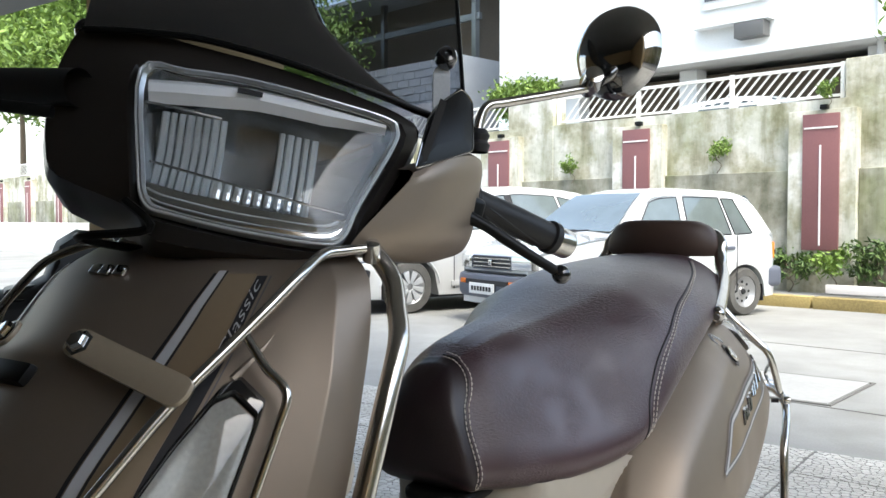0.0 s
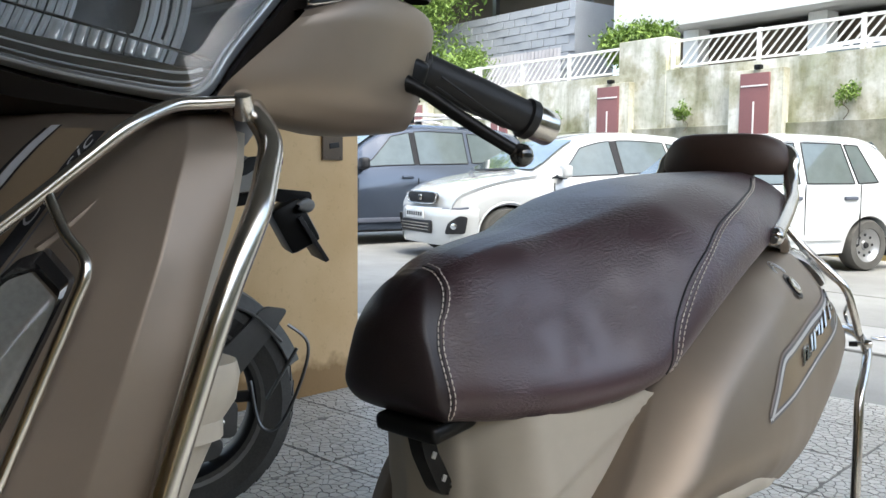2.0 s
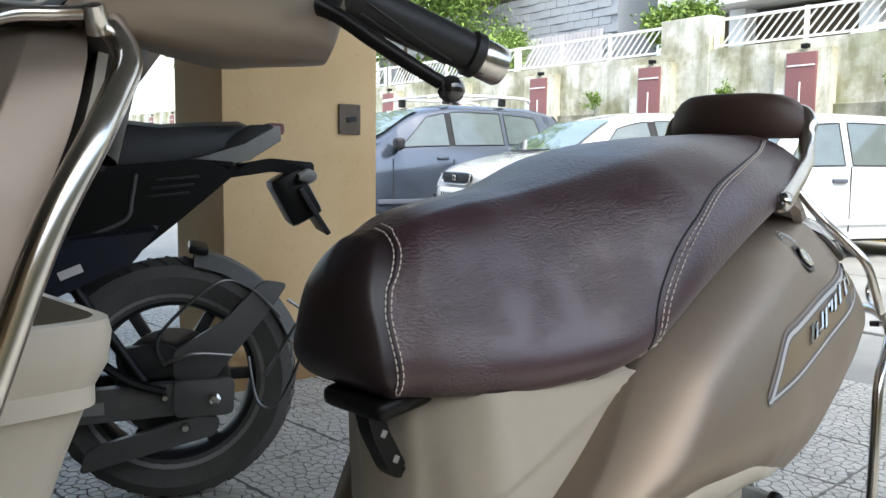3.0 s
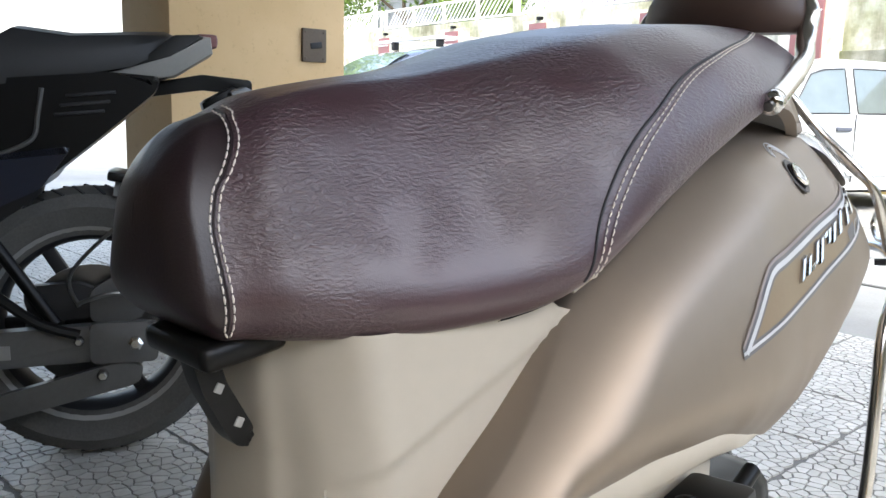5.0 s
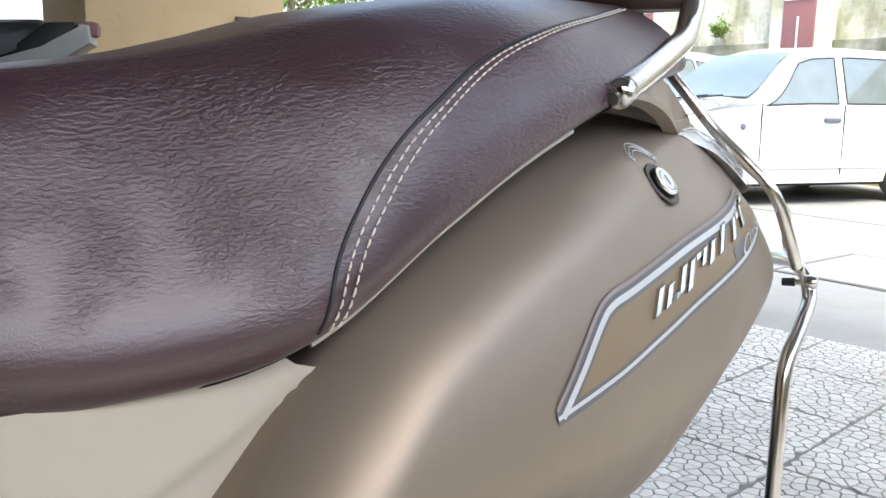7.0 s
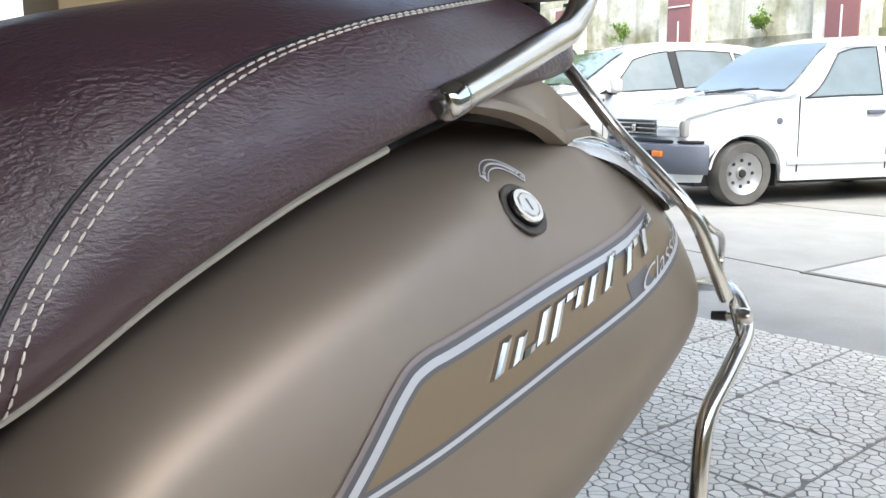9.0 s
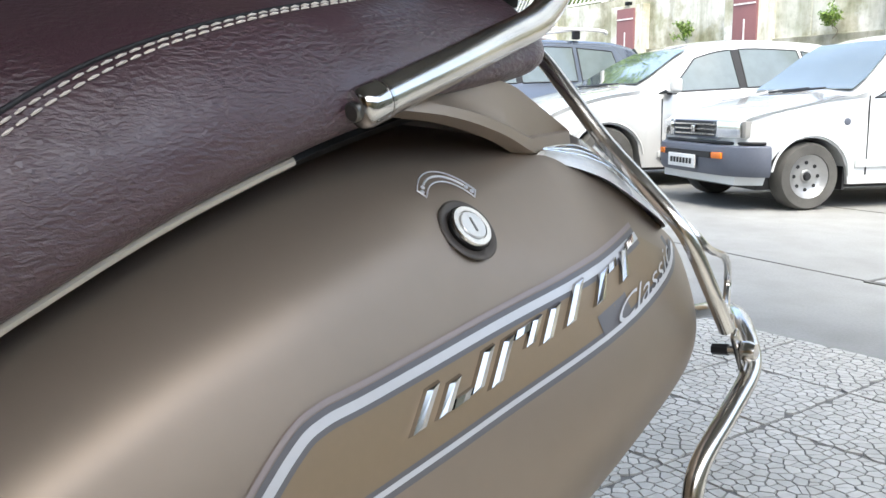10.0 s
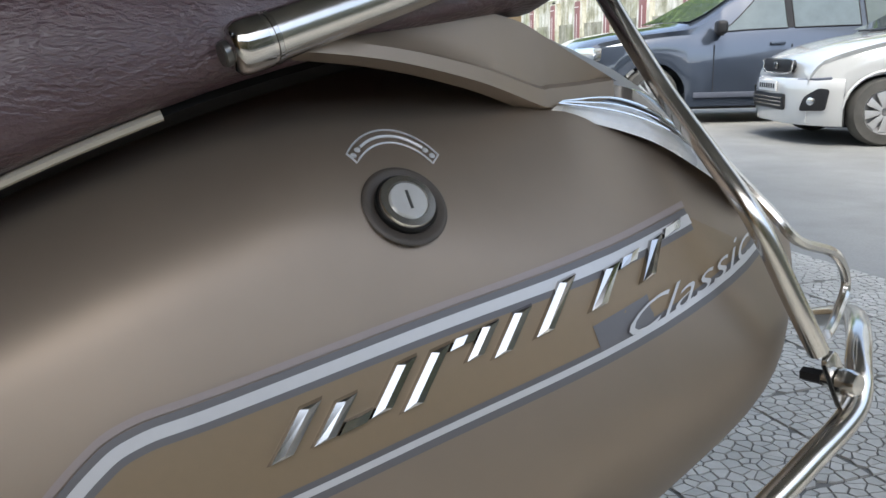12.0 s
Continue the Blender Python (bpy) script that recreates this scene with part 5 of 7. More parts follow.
def panel_rows(side):
    rows = []
    for s in [k / 90 for k in range(91)]:
        yt = 1.0 + (1.948 - 1.0) * s
        yb = 1.04 + (1.948 - 1.04) * s
        zt, zb = herm(TY, TZ, yt), herm(BY, BZ, yb)
        row = []
        for k in range(37):
            f = k / 36
            f = f if f < 0.5 else 0.5 + 0.5 * (1 - (1 - (f - 0.5) * 2) ** 1.35)
            y, z = yb + (yt - yb) * f, zb + (zt - zb) * f
            row.append((side * panel_x(y, z), y, z))
        # a return lip at the upper and lower edges
        row.insert(0, (side * max(0, row[0][0] * side - 0.03), row[0][1], row[0][2] + 0.006))
        x, y, z = row[-1]
        row.append((side * max(0, x * side - 0.012), y, z + 0.005))
        row.append((side * max(0, x * side - 0.045), y, z + 0.004))
        rows.append(row)
    return rows


panel = part("rear_panel", sheet(panel_rows(1)), BROWN, scooter, "matte brown rear side panel with striped badge")
part("rear_panel", sheet(panel_rows(-1)), BROWN, scooter)


def ribbon(path, w0, w1, off, name, mat, parent, label=""):
    """A flat strip on the panel along a path of (y, z), from w0 to w1 to the left of its run."""
    P = [Vector((y, z)) for y, z in path]
    rows = []
    for i, p in enumerate(P):
        d = (P[min(i + 1, len(P) - 1)] - P[max(i - 1, 0)]).normalized()
        n = Vector((-d.y, d.x))
        row = []
        for k in range(4):
            q = p + n * (w0 + (w1 - w0) * k / 3)
            row.append(panel_point(q.x, q.y, off)[0])
        rows.append(row)
    return part(name, sheet(rows), mat, parent, label)


def lettering(word, place, name, parent, label):
    """Flat letters of the built-in font, slanted; place maps (0..1 along, height) to a point."""
    cu = bpy.data.curves.new(name, "FONT")
    cu.body, cu.size, cu.shear, cu.resolution_u, cu.offset = word, 1.0, 0.5, 3, -0.008
    tmp = new(name, cu)
    me = bpy.data.meshes.new_from_object(tmp.evaluated_get(bpy.context.evaluated_depsgraph_get()))
    bpy.data.objects.remove(tmp)
    width = max(v.co.x for v in me.vertices)
    for v in me.vertices:
        v.co = place(v.co.x / width, v.co.y / width)
    me.materials.clear()
    me.materials.append(SILVERTAPE)
    me.name = name
    ob = new(name, me)
    ob.parent = parent
    return tagged(ob, label)


# badge field: slanted front end, two long stripes
LB, LT, RT, RB = (1.350, 0.601), (1.432, 0.674), (1.752, 0.7335), (1.835, 0.712)
outline = [p for p in spline([(RT[0], RT[1], 0), (1.60, 0.7065, 0), (1.47, 0.6815, 0), (LT[0], LT[1], 0), (1.412, 0.662, 0), (1.38, 0.63, 0), (LB[0] + 0.004, LB[1] + 0.003, 0)], 8)]
top_run = [(p.x, p.y) for p in outline]
low_run = [(p.x, p.y) for p in spline([(LB[0], LB[1], 0), (1.5, 0.6335, 0), (1.65, 0.6675, 0), (RB[0], RB[1], 0)], 10)]
rows = []
for k in range(40):
    y = 1.356 + (1.80 - 1.356) * k / 39
    zl = float(np.interp(y, [p[0] for p in low_run], [p[1] for p in low_run])) + 0.002
    zu = min(float(np.interp(y, [p[0] for p in top_run[::-1]], [p[1] for p in top_run[::-1]])) - 0.002, 0.7335)
    zu = max(zu, zl + 0.001) if y < 1.752 else max(zl + 0.001, 0.7335 - (y - 1.752) * 0.45)
    rows.append([panel_point(y, zl + (zu - zl) * f / 4, 0.0007)[0] for f in range(5)])
part("badge_field", sheet(rows), TANTAPE, panel, "tan badge field")
ribbon(top_run, -0.0045, 0.0075, 0.0010, "grey_stripe", GREYTAPE, panel)
ribbon(top_run, -0.0012, 0.0042, 0.0016, "silver_stripe", SILVERTAPE, panel, "silver stripe")
ribbon(top_run, -0.0085, -0.0052, 0.0016, "fine_stripe", plain("dull_mauve_stripe", (0.26, 0.22, 0.215), 0.4, 0.2, 0.05, 30), panel)
ribbon(low_run, -0.0035, 0.0065, 0.0010, "grey_stripe", GREYTAPE, panel)
ribbon(low_run, 0.0005, 0.0038, 0.0016, "silver_stripe", SILVERTAPE, panel, "silver stripe")
# dark tab with a light script bar at the rear end of the lower stripe
tab = [(1.665, 0.682), (1.70, 0.6915), (1.815, 0.7165)]
ribbon(tab, -0.008, 0.007, 0.0013, "dark_tab", GREYTAPE, panel)
lettering("Classic", lambda u, v: panel_point(1.677 + 0.128 * u, float(np.interp(1.677 + 0.128 * u, [p[0] for p in low_run], [p[1] for p in low_run])) + 0.0035 + 0.055 * v, 0.0026)[0], "script_lettering", panel, "light script lettering")

# raised chrome emblem: plain slanted bars
along, lean = Vector((0.2545, 0.0645)).normalized(), Vector((0.72, 0.7)).normalized()
start = Vector((1.472, 0.6475))


def emblem_bar(a0, a1, h0, h1):
    bm = bmesh.new()
    up = Vector((0.72, 1.0)).normalized()
    quad = [start + along * a0 + up * h0, start + along * a1 + up * h0, start + along * a1 + up * h1, start + along * a0 + up * h1]
    low = [bm.verts.new(panel_point(p.x, p.y, 0.0005)[0]) for p in quad]
    c = sum(quad, Vector((0, 0))) / 4
    high = [bm.verts.new(panel_point(*(p.lerp(c, 0.1)), 0.0042)[0]) for p in quad]
    tops = [bm.verts.new(panel_point(*((quad[i].lerp(quad[j], 0.5)).lerp(c, 0.25)), 0.0050)[0]) for i, j in ((0, 1), (2, 3))]
    bm.faces.new((high[0], tops[0], tops[1], high[3]))
    bm.faces.new((tops[0], high[1], high[2], tops[1]))
    bm.faces.new((high[0], high[1], tops[0]))
    bm.faces.new((high[2], high[3], tops[1]))
    bm.faces.new(low[::-1])
    for i in range(4):
        bm.faces.new((low[i], low[(i + 1) % 4], high[(i + 1) % 4], high[i]))
    part("emblem_bar", bm, CHROME, panel, "raised chrome bar", False)


for a0, a1, h0, h1 in ((0.010, 0.0195, 0.001, 0.027), (0.027, 0.0365, 0, 0.021), (0.0372, 0.0495, 0, 0.0065), (0.050, 0.0595, 0, 0.026), (0.066, 0.0755, -0.006, 0.024), (0.0762, 0.0885, 0.0175, 0.024), (0.089, 0.0975, 0.006, 0.024), (0.104, 0.1135, 0, 0.024), (0.124, 0.1335, 0, 0.030), (0.152, 0.1615, 0, 0.023), (0.1622, 0.174, 0.0165, 0.023), (0.182, 0.1915, 0, 0.023), (0.1922, 0.206, 0.0175, 0.0235)):
    emblem_bar(1.28 * a0, 1.28 * a1, 1.12 * h0, 1.12 * h1)

# seat lock with its arc mark
lp, ln = panel_point(1.568, 0.757, 0.0)
# nearly flat ring; its dark brown paints the shade in the dish
lock = part("seat_lock", lathed([(0.0232, 0.0003), (0.0222, 0.0012), (0.0205, 0.0013), (0.0185, 0.0007), (0.0162, 0.0004)], axis_pose(lp, ln), 48), plain("recess_shade_brown", (0.06, 0.05, 0.042), 0.5, 0.2, 0.1, 20), panel, "seat lock's dished recess, its shade put into a dark brown")
part("lock_collar", lathed([(0.0166, 0.0), (0.0166, 0.003), (0.0158, 0.0038), (0.0145, 0.0036)], axis_pose(lp, ln), 40), BLACK, lock)
part("lock_ring", lathed([(0.0152, 0.0), (0.0152, 0.0048), (0.0146, 0.0057), (0.0112, 0.0059), (0.0108, 0.005), (0.0098, 0.005)], axis_pose(lp, ln), 40), STEEL, lock)
part("lock_barrel", lathed([(0.0102, 0.004), (0.0102, 0.006), (0.0096, 0.0066), (0, 0.0066)], axis_pose(lp, ln), 32), plain("satin_barrel", (0.62, 0.62, 0.61), 0.35, 0.6, 0.06, 40), lock)
part("key_slot", boxed((0.0105, 0.0014, 0.0008), axis_pose(lp + ln * 0.0067, ln)), DARKSTEEL, lock)


def by_lock(a, r, off):
    return panel_point(1.568 + r * math.cos(radians(a)), 0.757 + r * math.sin(radians(a)), off)


band = [by_lock(a, 0.0345, 0.0007)[0] for a in np.linspace(38, 134, 20)] + [by_lock(a, 0.0285, 0.0007)[0] for a in np.linspace(134, 38, 20)]
part("lock_arc", tubed(band, 0.0006, 6, 1, True), SILVERTAPE, panel, "light outlined arc mark by the lock")
part("lock_arrow", tubed([by_lock(a, 0.0315, 0.0008)[0] for a in np.linspace(52, 120, 14)], 0.0009, 6, 1), SILVERTAPE, panel)
for a in (42, 49, 124, 131):
    q, n = by_lock(a, 0.0315, 0.0006)
    part("lock_mark", lathed([(0, 0.001), (0.0014, 0.0008), (0.0018, 0)], axis_pose(q, n), 12), SILVERTAPE, panel)

# --- beige covers under the seat and below the panel
rows = []
for z, grow, fy in ((0.652, 0.0, 0.0), (0.62, 0.0, 0.004), (0.585, 0.004, 0.01), (0.54, 0.012, 0.02), (0.48, 0.02, 0.02), (0.42, 0.028, 0.01), (0.30, 0.03, 0.0), (0.25, 0.03, 0.0)):
    grow *= 0.5
    face = 0.3 * (0.652 - z)
    half_plan = [(0.0, 0.955 + fy * 0.5), (0.04, 0.957 + fy * 0.5), (0.062, 0.966 + fy * 0.5), (0.092 + grow * 0.7, 0.980 + 0.25 * face), (0.122 + grow, 1.0 + 0.5 * face), (0.132 + grow, 1.03 + 0.55 * face), (0.143 + grow, 1.085 + 0.3 * face), (0.160 + grow * 0.8, 1.174), (0.178 + grow * 0.6, 1.30), (0.18, 1.45)]
    P = spline([(x, y, z) for x, y in half_plan], 9)
    rows.append([(-p.x, p.y, p.z) for p in P[:0:-1]] + [(p.x, p.y, p.z) for p in P])
rows2 = []
for t in np.linspace(0, 7, 90):
    i = min(6, int(t))
    f = t - i
    row = []
    for a, b in zip(rows[i], rows[i + 1]):
        x, y, z = (a[k] * (1 - f) + b[k] * f for k in range(3))
        z += max(0.0, herm(SY, SZB, max(0.9, min(y, 1.185))) - 0.653) * max(0.0, (z - 0.585) / 0.067) * max(0.0, min(1.0, (1.19 - y) / 0.02))
        # pressed step below a line that rises towards the panel
        drop = 0.645 - 0.575 * (1.195 - y) - z
        if drop > 0 and abs(x) > 0.095:
            x -= math.copysign(0.005 * min(1, drop / 0.01), x)
        row.append((x, y, z))
    rows2.append(row)
under = part("under_seat_cover", sheet(rows2), BEIGE, scooter, "smooth beige plastic cover under the seat")
rows = []
for k in range(40):
    s = k / 39
    y = 1.04 + 0.54 * s
    zb = herm(BY, BZ, y)
    x = panel_x(y, zb + 0.002)
    d = 0.07 * math.sin(math.pi * min(1, s * 0.9 + 0.25)) ** 0.7
    rows.append([(x - 0.004, y, zb + 0.012), (x - 0.001, y, zb), (x - 0.006, y + 0.005, zb - d * 0.4), (x - 0.03, y + 0.01, zb - d * 0.8), (x - 0.07, y + 0.01, zb - d)])
part("lower_cover", sheet(rows, 0.004), BEIGE, scooter, "beige plastic cover below the side panel")
# bag hook under the seat's nose
SIDEWAYS = axis_pose((0.022, 0, 0), (1, 0, 0), (0, 1, 0))
hook = part("bag_hook", plate(rounded([(0.898, 0.646), (0.922, 0.644), (0.930, 0.612), (0.955, 0.568), (0.954, 0.556), (0.944, 0.552), (0.933, 0.563), (0.910, 0.606)], 0.008), 0.022, SIDEWAYS, 0.004), BLACK, scooter, "black folding bag hook")
part("hook_plate", boxed((0.1, 0.075, 0.022), pose(0.02, 0.935, 0.642, 8, 0, 0), 0.01, 3), BLACK, hook)
for y, z in ((0.924, 0.607), (0.941, 0.576)):
    part("hook_slot", boxed((0.004, 0.007, 0.008), pose(0.0435, y, z, -28, 0, 0), 0.001), PALEGREY, hook)

# --- tail cover, lamp, grab rail, backrest
rows = []
left = [(0.186, 1.492, 0.836), (0.178, 1.56, 0.830), (0.160, 1.62, 0.817), (0.142, 1.665, 0.802), (0.138, 1.676, 0.800), (0.129, 1.702, 0.801), (0.121, 1.727, 0.803)]
upper = [(0.165, 1.485, 0.850), (0.156, 1.55, 0.856), (0.146, 1.61, 0.857), (0.134, 1.653, 0.850), (0.130, 1.675, 0.840), (0.124, 1.702, 0.827), (0.117, 1.731, 0.813)]
crown = [(0.0, 1.48, 0.858), (0.0, 1.55, 0.863), (0.0, 1.62, 0.865), (0.0, 1.67, 0.86), (0.0, 1.70, 0.852), (0.0, 1.74, 0.836), (0.0, 1.775, 0.815)]
for k, (a, b, c) in enumerate(zip(spline(left, 5), spline(upper, 5), spline(crown, 5))):
    lip = 0.005 + 0.006 * min(1.0, k / 20)
    a2 = Vector((a.x - 0.002, a.y, a.z + lip))
    a3 = Vector((a.x - 0.005, a.y - 0.001, a.z + lip + 0.002))
    row = [Vector((a.x - 0.012, a.y - 0.004, a.z - 0.004)), a, a2, a3, a3.lerp(b, 0.35), a3.lerp(b, 0.7), a3.lerp(b, 0.95), b, b.lerp(c, 0.06), b.lerp(c, 0.3), b.lerp(c, 0.65), c]
    rows.append([tuple(p) for p in row] + [(-p[0], p[1], p[2]) for p in row[-2::-1]])
part("tail_cover", sheet(rows), BROWN, scooter, "satin brown tail cover under the grab rail")
part("rail_slot", boxed((0.016, 0.075, 0.011), pose(0.141, 1.605, 0.861, 8, 6, 16), 0.003), INK, scooter)
# clear lens strip between the panel and the tail's brown ridge, then the lamp round the tail
low = [(0.139, 1.676, 0.799), (0.144, 1.721, 0.788), (0.150, 1.755, 0.774), (0.155, 1.808, 0.740), (0.125, 1.838, 0.728), (0.07, 1.855, 0.72), (0.0, 1.862, 0.715)]
high = [(0.136, 1.682, 0.801), (0.120, 1.727, 0.804), (0.118, 1.766, 0.787), (0.124, 1.800, 0.755), (0.10, 1.828, 0.745), (0.055, 1.845, 0.738), (0.0, 1.852, 0.733)]
ridge = [(0.124, 1.69, 0.815), (0.112, 1.735, 0.81), (0.090, 1.772, 0.802), (0.085, 1.80, 0.782), (0.07, 1.82, 0.772), (0.04, 1.832, 0.766), (0.0, 1.838, 0.764)]
LO, HI, RI = spline(low, 6), spline(high, 6), spline(ridge, 6)
rows = []
for a, b in zip(LO, HI):
    m_ = (a + b) / 2 + Vector((0.004, 0.002, 0.004))
    rows.append([tuple(a), tuple(a.lerp(m_, 0.5) + Vector((0.001, 0, 0.001))), tuple(m_), tuple(b.lerp(m_, 0.5) + Vector((0.001, 0, 0.001))), tuple(b)])
for s in (1, -1):
    side = [[(s * x, y, z) for x, y, z in row] for row in rows]
    lamp = part("tail_lamp", sheet(side), GLASS, scooter, "clear ribbed wrap-round tail lamp lens")
    part("lamp_reflector", sheet([[(x * 0.975, y - 0.002, z - 0.003) for x, y, z in row] for row in side]), plain("lamp_inner", (0.72, 0.71, 0.69), 0.28, 0.15, 0.12, 60), lamp)
    for f in (0.25, 0.5, 0.75):
        part("lens_rib", tubed([(s * (a.x * (1 - f) + b.x * f + 0.002), a.y * (1 - f) + b.y * f + 0.001, a.z * (1 - f) + b.z * f + 0.003) for a, b in zip(LO, HI)], 0.0006, 6, 1), REFLECTOR, lamp)
    part("lamp_upper_lens", sheet([[(s * b.x, b.y, b.z), (s * (b.x * 0.6 + r.x * 0.4), b.y * 0.6 + r.y * 0.4, b.z * 0.55 + r.z * 0.45 + 0.004), (s * r.x, r.y, r.z)] for b, r in zip(HI, RI)]), plain("smoked_lens_top", (0.2, 0.18, 0.16), 0.12, 0.5, 0.15, 40), lamp, "smoky reflecting top of the lens")
bm = bmesh.new()
rows = []
for k, p in enumerate(RI):
    f = k / (len(RI) - 1)
    c = Vector((0, 1.735 + 0.103 * f, 0.838 - 0.074 * f))
    line = [p.lerp(c, q) + Vector((0, 0, 0.012 * math.sin(math.pi * q) * (1 - f))) for q in (0, 0.15, 0.35, 0.6, 0.8, 1)]
    rows.append([tuple(q) for q in line] + [(-q.x, q.y, q.z) for q in line[-2::-1]])
grid(bm, rows)
part("tail_top", bm, BROWN, scooter)

for s in (1, -1):
    pts = [(s * 0.190, 1.492, 0.836), (s * 0.186, 1.51, 0.8420), (s * 0.174, 1.56, 0.8585), (s * 0.159, 1.615, 0.877), (s * 0.143, 1.665, 0.8935), (s * 0.128, 1.697, 0.911), (s * 0.121, 1.715, 0.932), (s * 0.118, 1.725, 0.955), (s * 0.10, 1.738, 0.97), (s * 0.06, 1.742, 0.972), (0, 1.742, 0.972)]
    rail = part("grab_rail", tubed(pts, 0.0120, 24, 8), STEEL, scooter, "brushed steel grab rail")
    d = Vector(pts[0]) - Vector(pts[1])
    part("rail_cap", lathed([(0.0121, -0.016), (0.0128, -0.0155), (0.0128, -0.0135), (0.0117, -0.013), (0.0117, -0.0115), (0.0128, -0.011), (0.0128, 0.0), (0.0117, 0.004), (0.0085, 0.0065), (0, 0.0072)], axis_pose(pts[0], d), 32), CHROME, rail, "polished end cap")
    part("rail_bolt", lathed([(0.0062, 0.005), (0.0062, 0.0095), (0.005, 0.0105), (0, 0.0105)], axis_pose(pts[0], d), 12), DARKSTEEL, rail)
part("backrest_bracket", boxed((0.1, 0.02, 0.08), pose(0, 1.725, 0.955), 0.006), BLACK, scooter)

rows = []
for z, hw, y0b, th in ((0.928, 0.108, 1.672, 0.045), (0.936, 0.119, 1.668, 0.055), (0.952, 0.119, 1.664, 0.062), (0.972, 0.111, 1.664, 0.064), (0.988, 0.097, 1.668, 0.06), (0.997, 0.078, 1.674, 0.046), (1.0, 0.05, 1.682, 0.026)):
    k = []
    for a in np.linspace(0, 2 * math.pi, 40, endpoint=False):
        c, s = math.cos(a), math.sin(a)
        x = hw * math.copysign(abs(c) ** 0.45, c)
        yy = th / 2 * math.copysign(abs(s) ** 0.6, s)
        k.append((x, y0b + th / 2 + yy + 0.25 * x * x / 0.12, z))
    rows.append(k)
bm = bmesh.new()
V = grid(bm, rows, True)
bm.faces.new(V[0][::-1])
bm.faces.new(V[-1])
part("backrest", bm, plain("brown_backrest", (0.062, 0.037, 0.028), 0.5, 0, 0.12, 12, 0.1), scooter, "padded brown backrest on the rail")

# --- rear side guard
g1 = [(0.045, 1.742, 0.888), (0.07, 1.744, 0.872), (0.095, 1.748, 0.846), (0.13, 1.760, 0.803), (0.168, 1.768, 0.768), (0.197, 1.778, 0.735), (0.206, 1.80, 0.69), (0.208, 1.822, 0.652)]
guard = part("side_guard", tubed(g1, 0.0066, 16, 8), STEEL, scooter, "polished steel tube side guard")
part("guard_tab", plate(rounded([(-0.02, -0.006), (0.02, -0.008), (0.02, 0.008), (-0.02, 0.006)], 0.004), 0.004, axis_pose((0.211, 1.833, 0.634), (0.95, 0.25, 0.1), (0.02, 0.5, -0.86)), 0.001), STEEL, guard)
g2 = [(0.02, 1.985, 0.60), (0.1, 1.95, 0.63), (0.165, 1.895, 0.645), (0.2, 1.862, 0.638), (0.216, 1.846, 0.615), (0.228, 1.80, 0.59), (0.236, 1.757, 0.563), (0.24, 1.742, 0.53), (0.243, 1.735, 0.47), (0.246, 1.725, 0.36), (0.246, 1.70, 0.26), (0.24, 1.63, 0.24), (0.22, 1.4, 0.25)]
part("lower_guard", tubed(g2, 0.0082, 16, 8), STEEL, scooter, "polished steel tube foot guard")
part("guard_wire", tubed([(0.118, 1.775, 0.80), (0.152, 1.785, 0.766), (0.185, 1.80, 0.735), (0.192, 1.815, 0.718), (0.18, 1.855, 0.704), (0.164, 1.882, 0.678), (0.178, 1.862, 0.66), (0.203, 1.832, 0.66)], 0.0034, 8), STEEL, guard)
part("guard_bolt", lathed([(0, 0.012), (0.0065, 0.011), (0.0085, 0.006), (0.0085, 0.0), (0.004, 0.0), (0.004, -0.022), (0, -0.022)], axis_pose((0.216, 1.834, 0.634), (0.95, 0.25, 0.1)), 12), STEEL, guard)
part("guard_nut", lathed([(0, -0.026), (0.0045, -0.026), (0.005, -0.012), (0, -0.012)], axis_pose((0.216, 1.834, 0.634), (0.95, 0.25, 0.1)), 6), INK, guard)

# --- front apron
AZ = [0.30, 0.45, 0.62, 0.80, 0.864, 0.91, 0.95, 0.972]
ACTRL = [  # plan of the left half at each height: centre, stripe, corner, crease, outer edge
    ((0, 0.20), (0.12, 0.23), (0.17, 0.28), (0.205, 0.37), (0.215, 0.42)),
    ((0, 0.16), (0.12, 0.20), (0.17, 0.26), (0.215, 0.375), (0.228, 0.42)),
    ((0, 0.205), (0.12, 0.24), (0.172, 0.30), (0.224, 0.405), (0.238, 0.445)),
    ((0, 0.305), (0.12, 0.338), (0.174, 0.40), (0.224, 0.468), (0.234, 0.502)),
    ((0, 0.362), (0.12, 0.394), (0.175, 0.442), (0.22, 0.494), (0.224, 0.53)),
    ((0, 0.404), (0.115, 0.432), (0.17, 0.472), (0.208, 0.514), (0.212, 0.553)),
    ((0, 0.443), (0.10, 0.462), (0.152, 0.498), (0.19, 0.535), (0.198, 0.568)),
    ((0, 0.475), (0.08, 0.49), (0.125, 0.52), (0.16, 0.55), (0.17, 0.578)),
]


def apron(a, z):
    """a 0 at the middle to 4 at the outer edge."""
    P = []
    for i in range(5):
        P.append(Vector((herm(AZ, [c[i][0] for c in ACTRL], z), herm(AZ, [c[i][1] for c in ACTRL], z), z)))
    i = min(3, int(a))
    t = a - i
    A, B, C, D = P[i - 1] if i else Vector((-P[1].x, P[1].y, z)), P[i], P[i + 1], P[min(i + 2, 4)]
    if i == 2:
        D = C + (C - B)
    if i == 3:
        A = B - (C - B)
    return 0.5 * ((2 * B) + (C - A) * t + (2 * A - 5 * B + 4 * C - D) * t * t + (3 * B - A - 3 * C + D) * t ** 3)


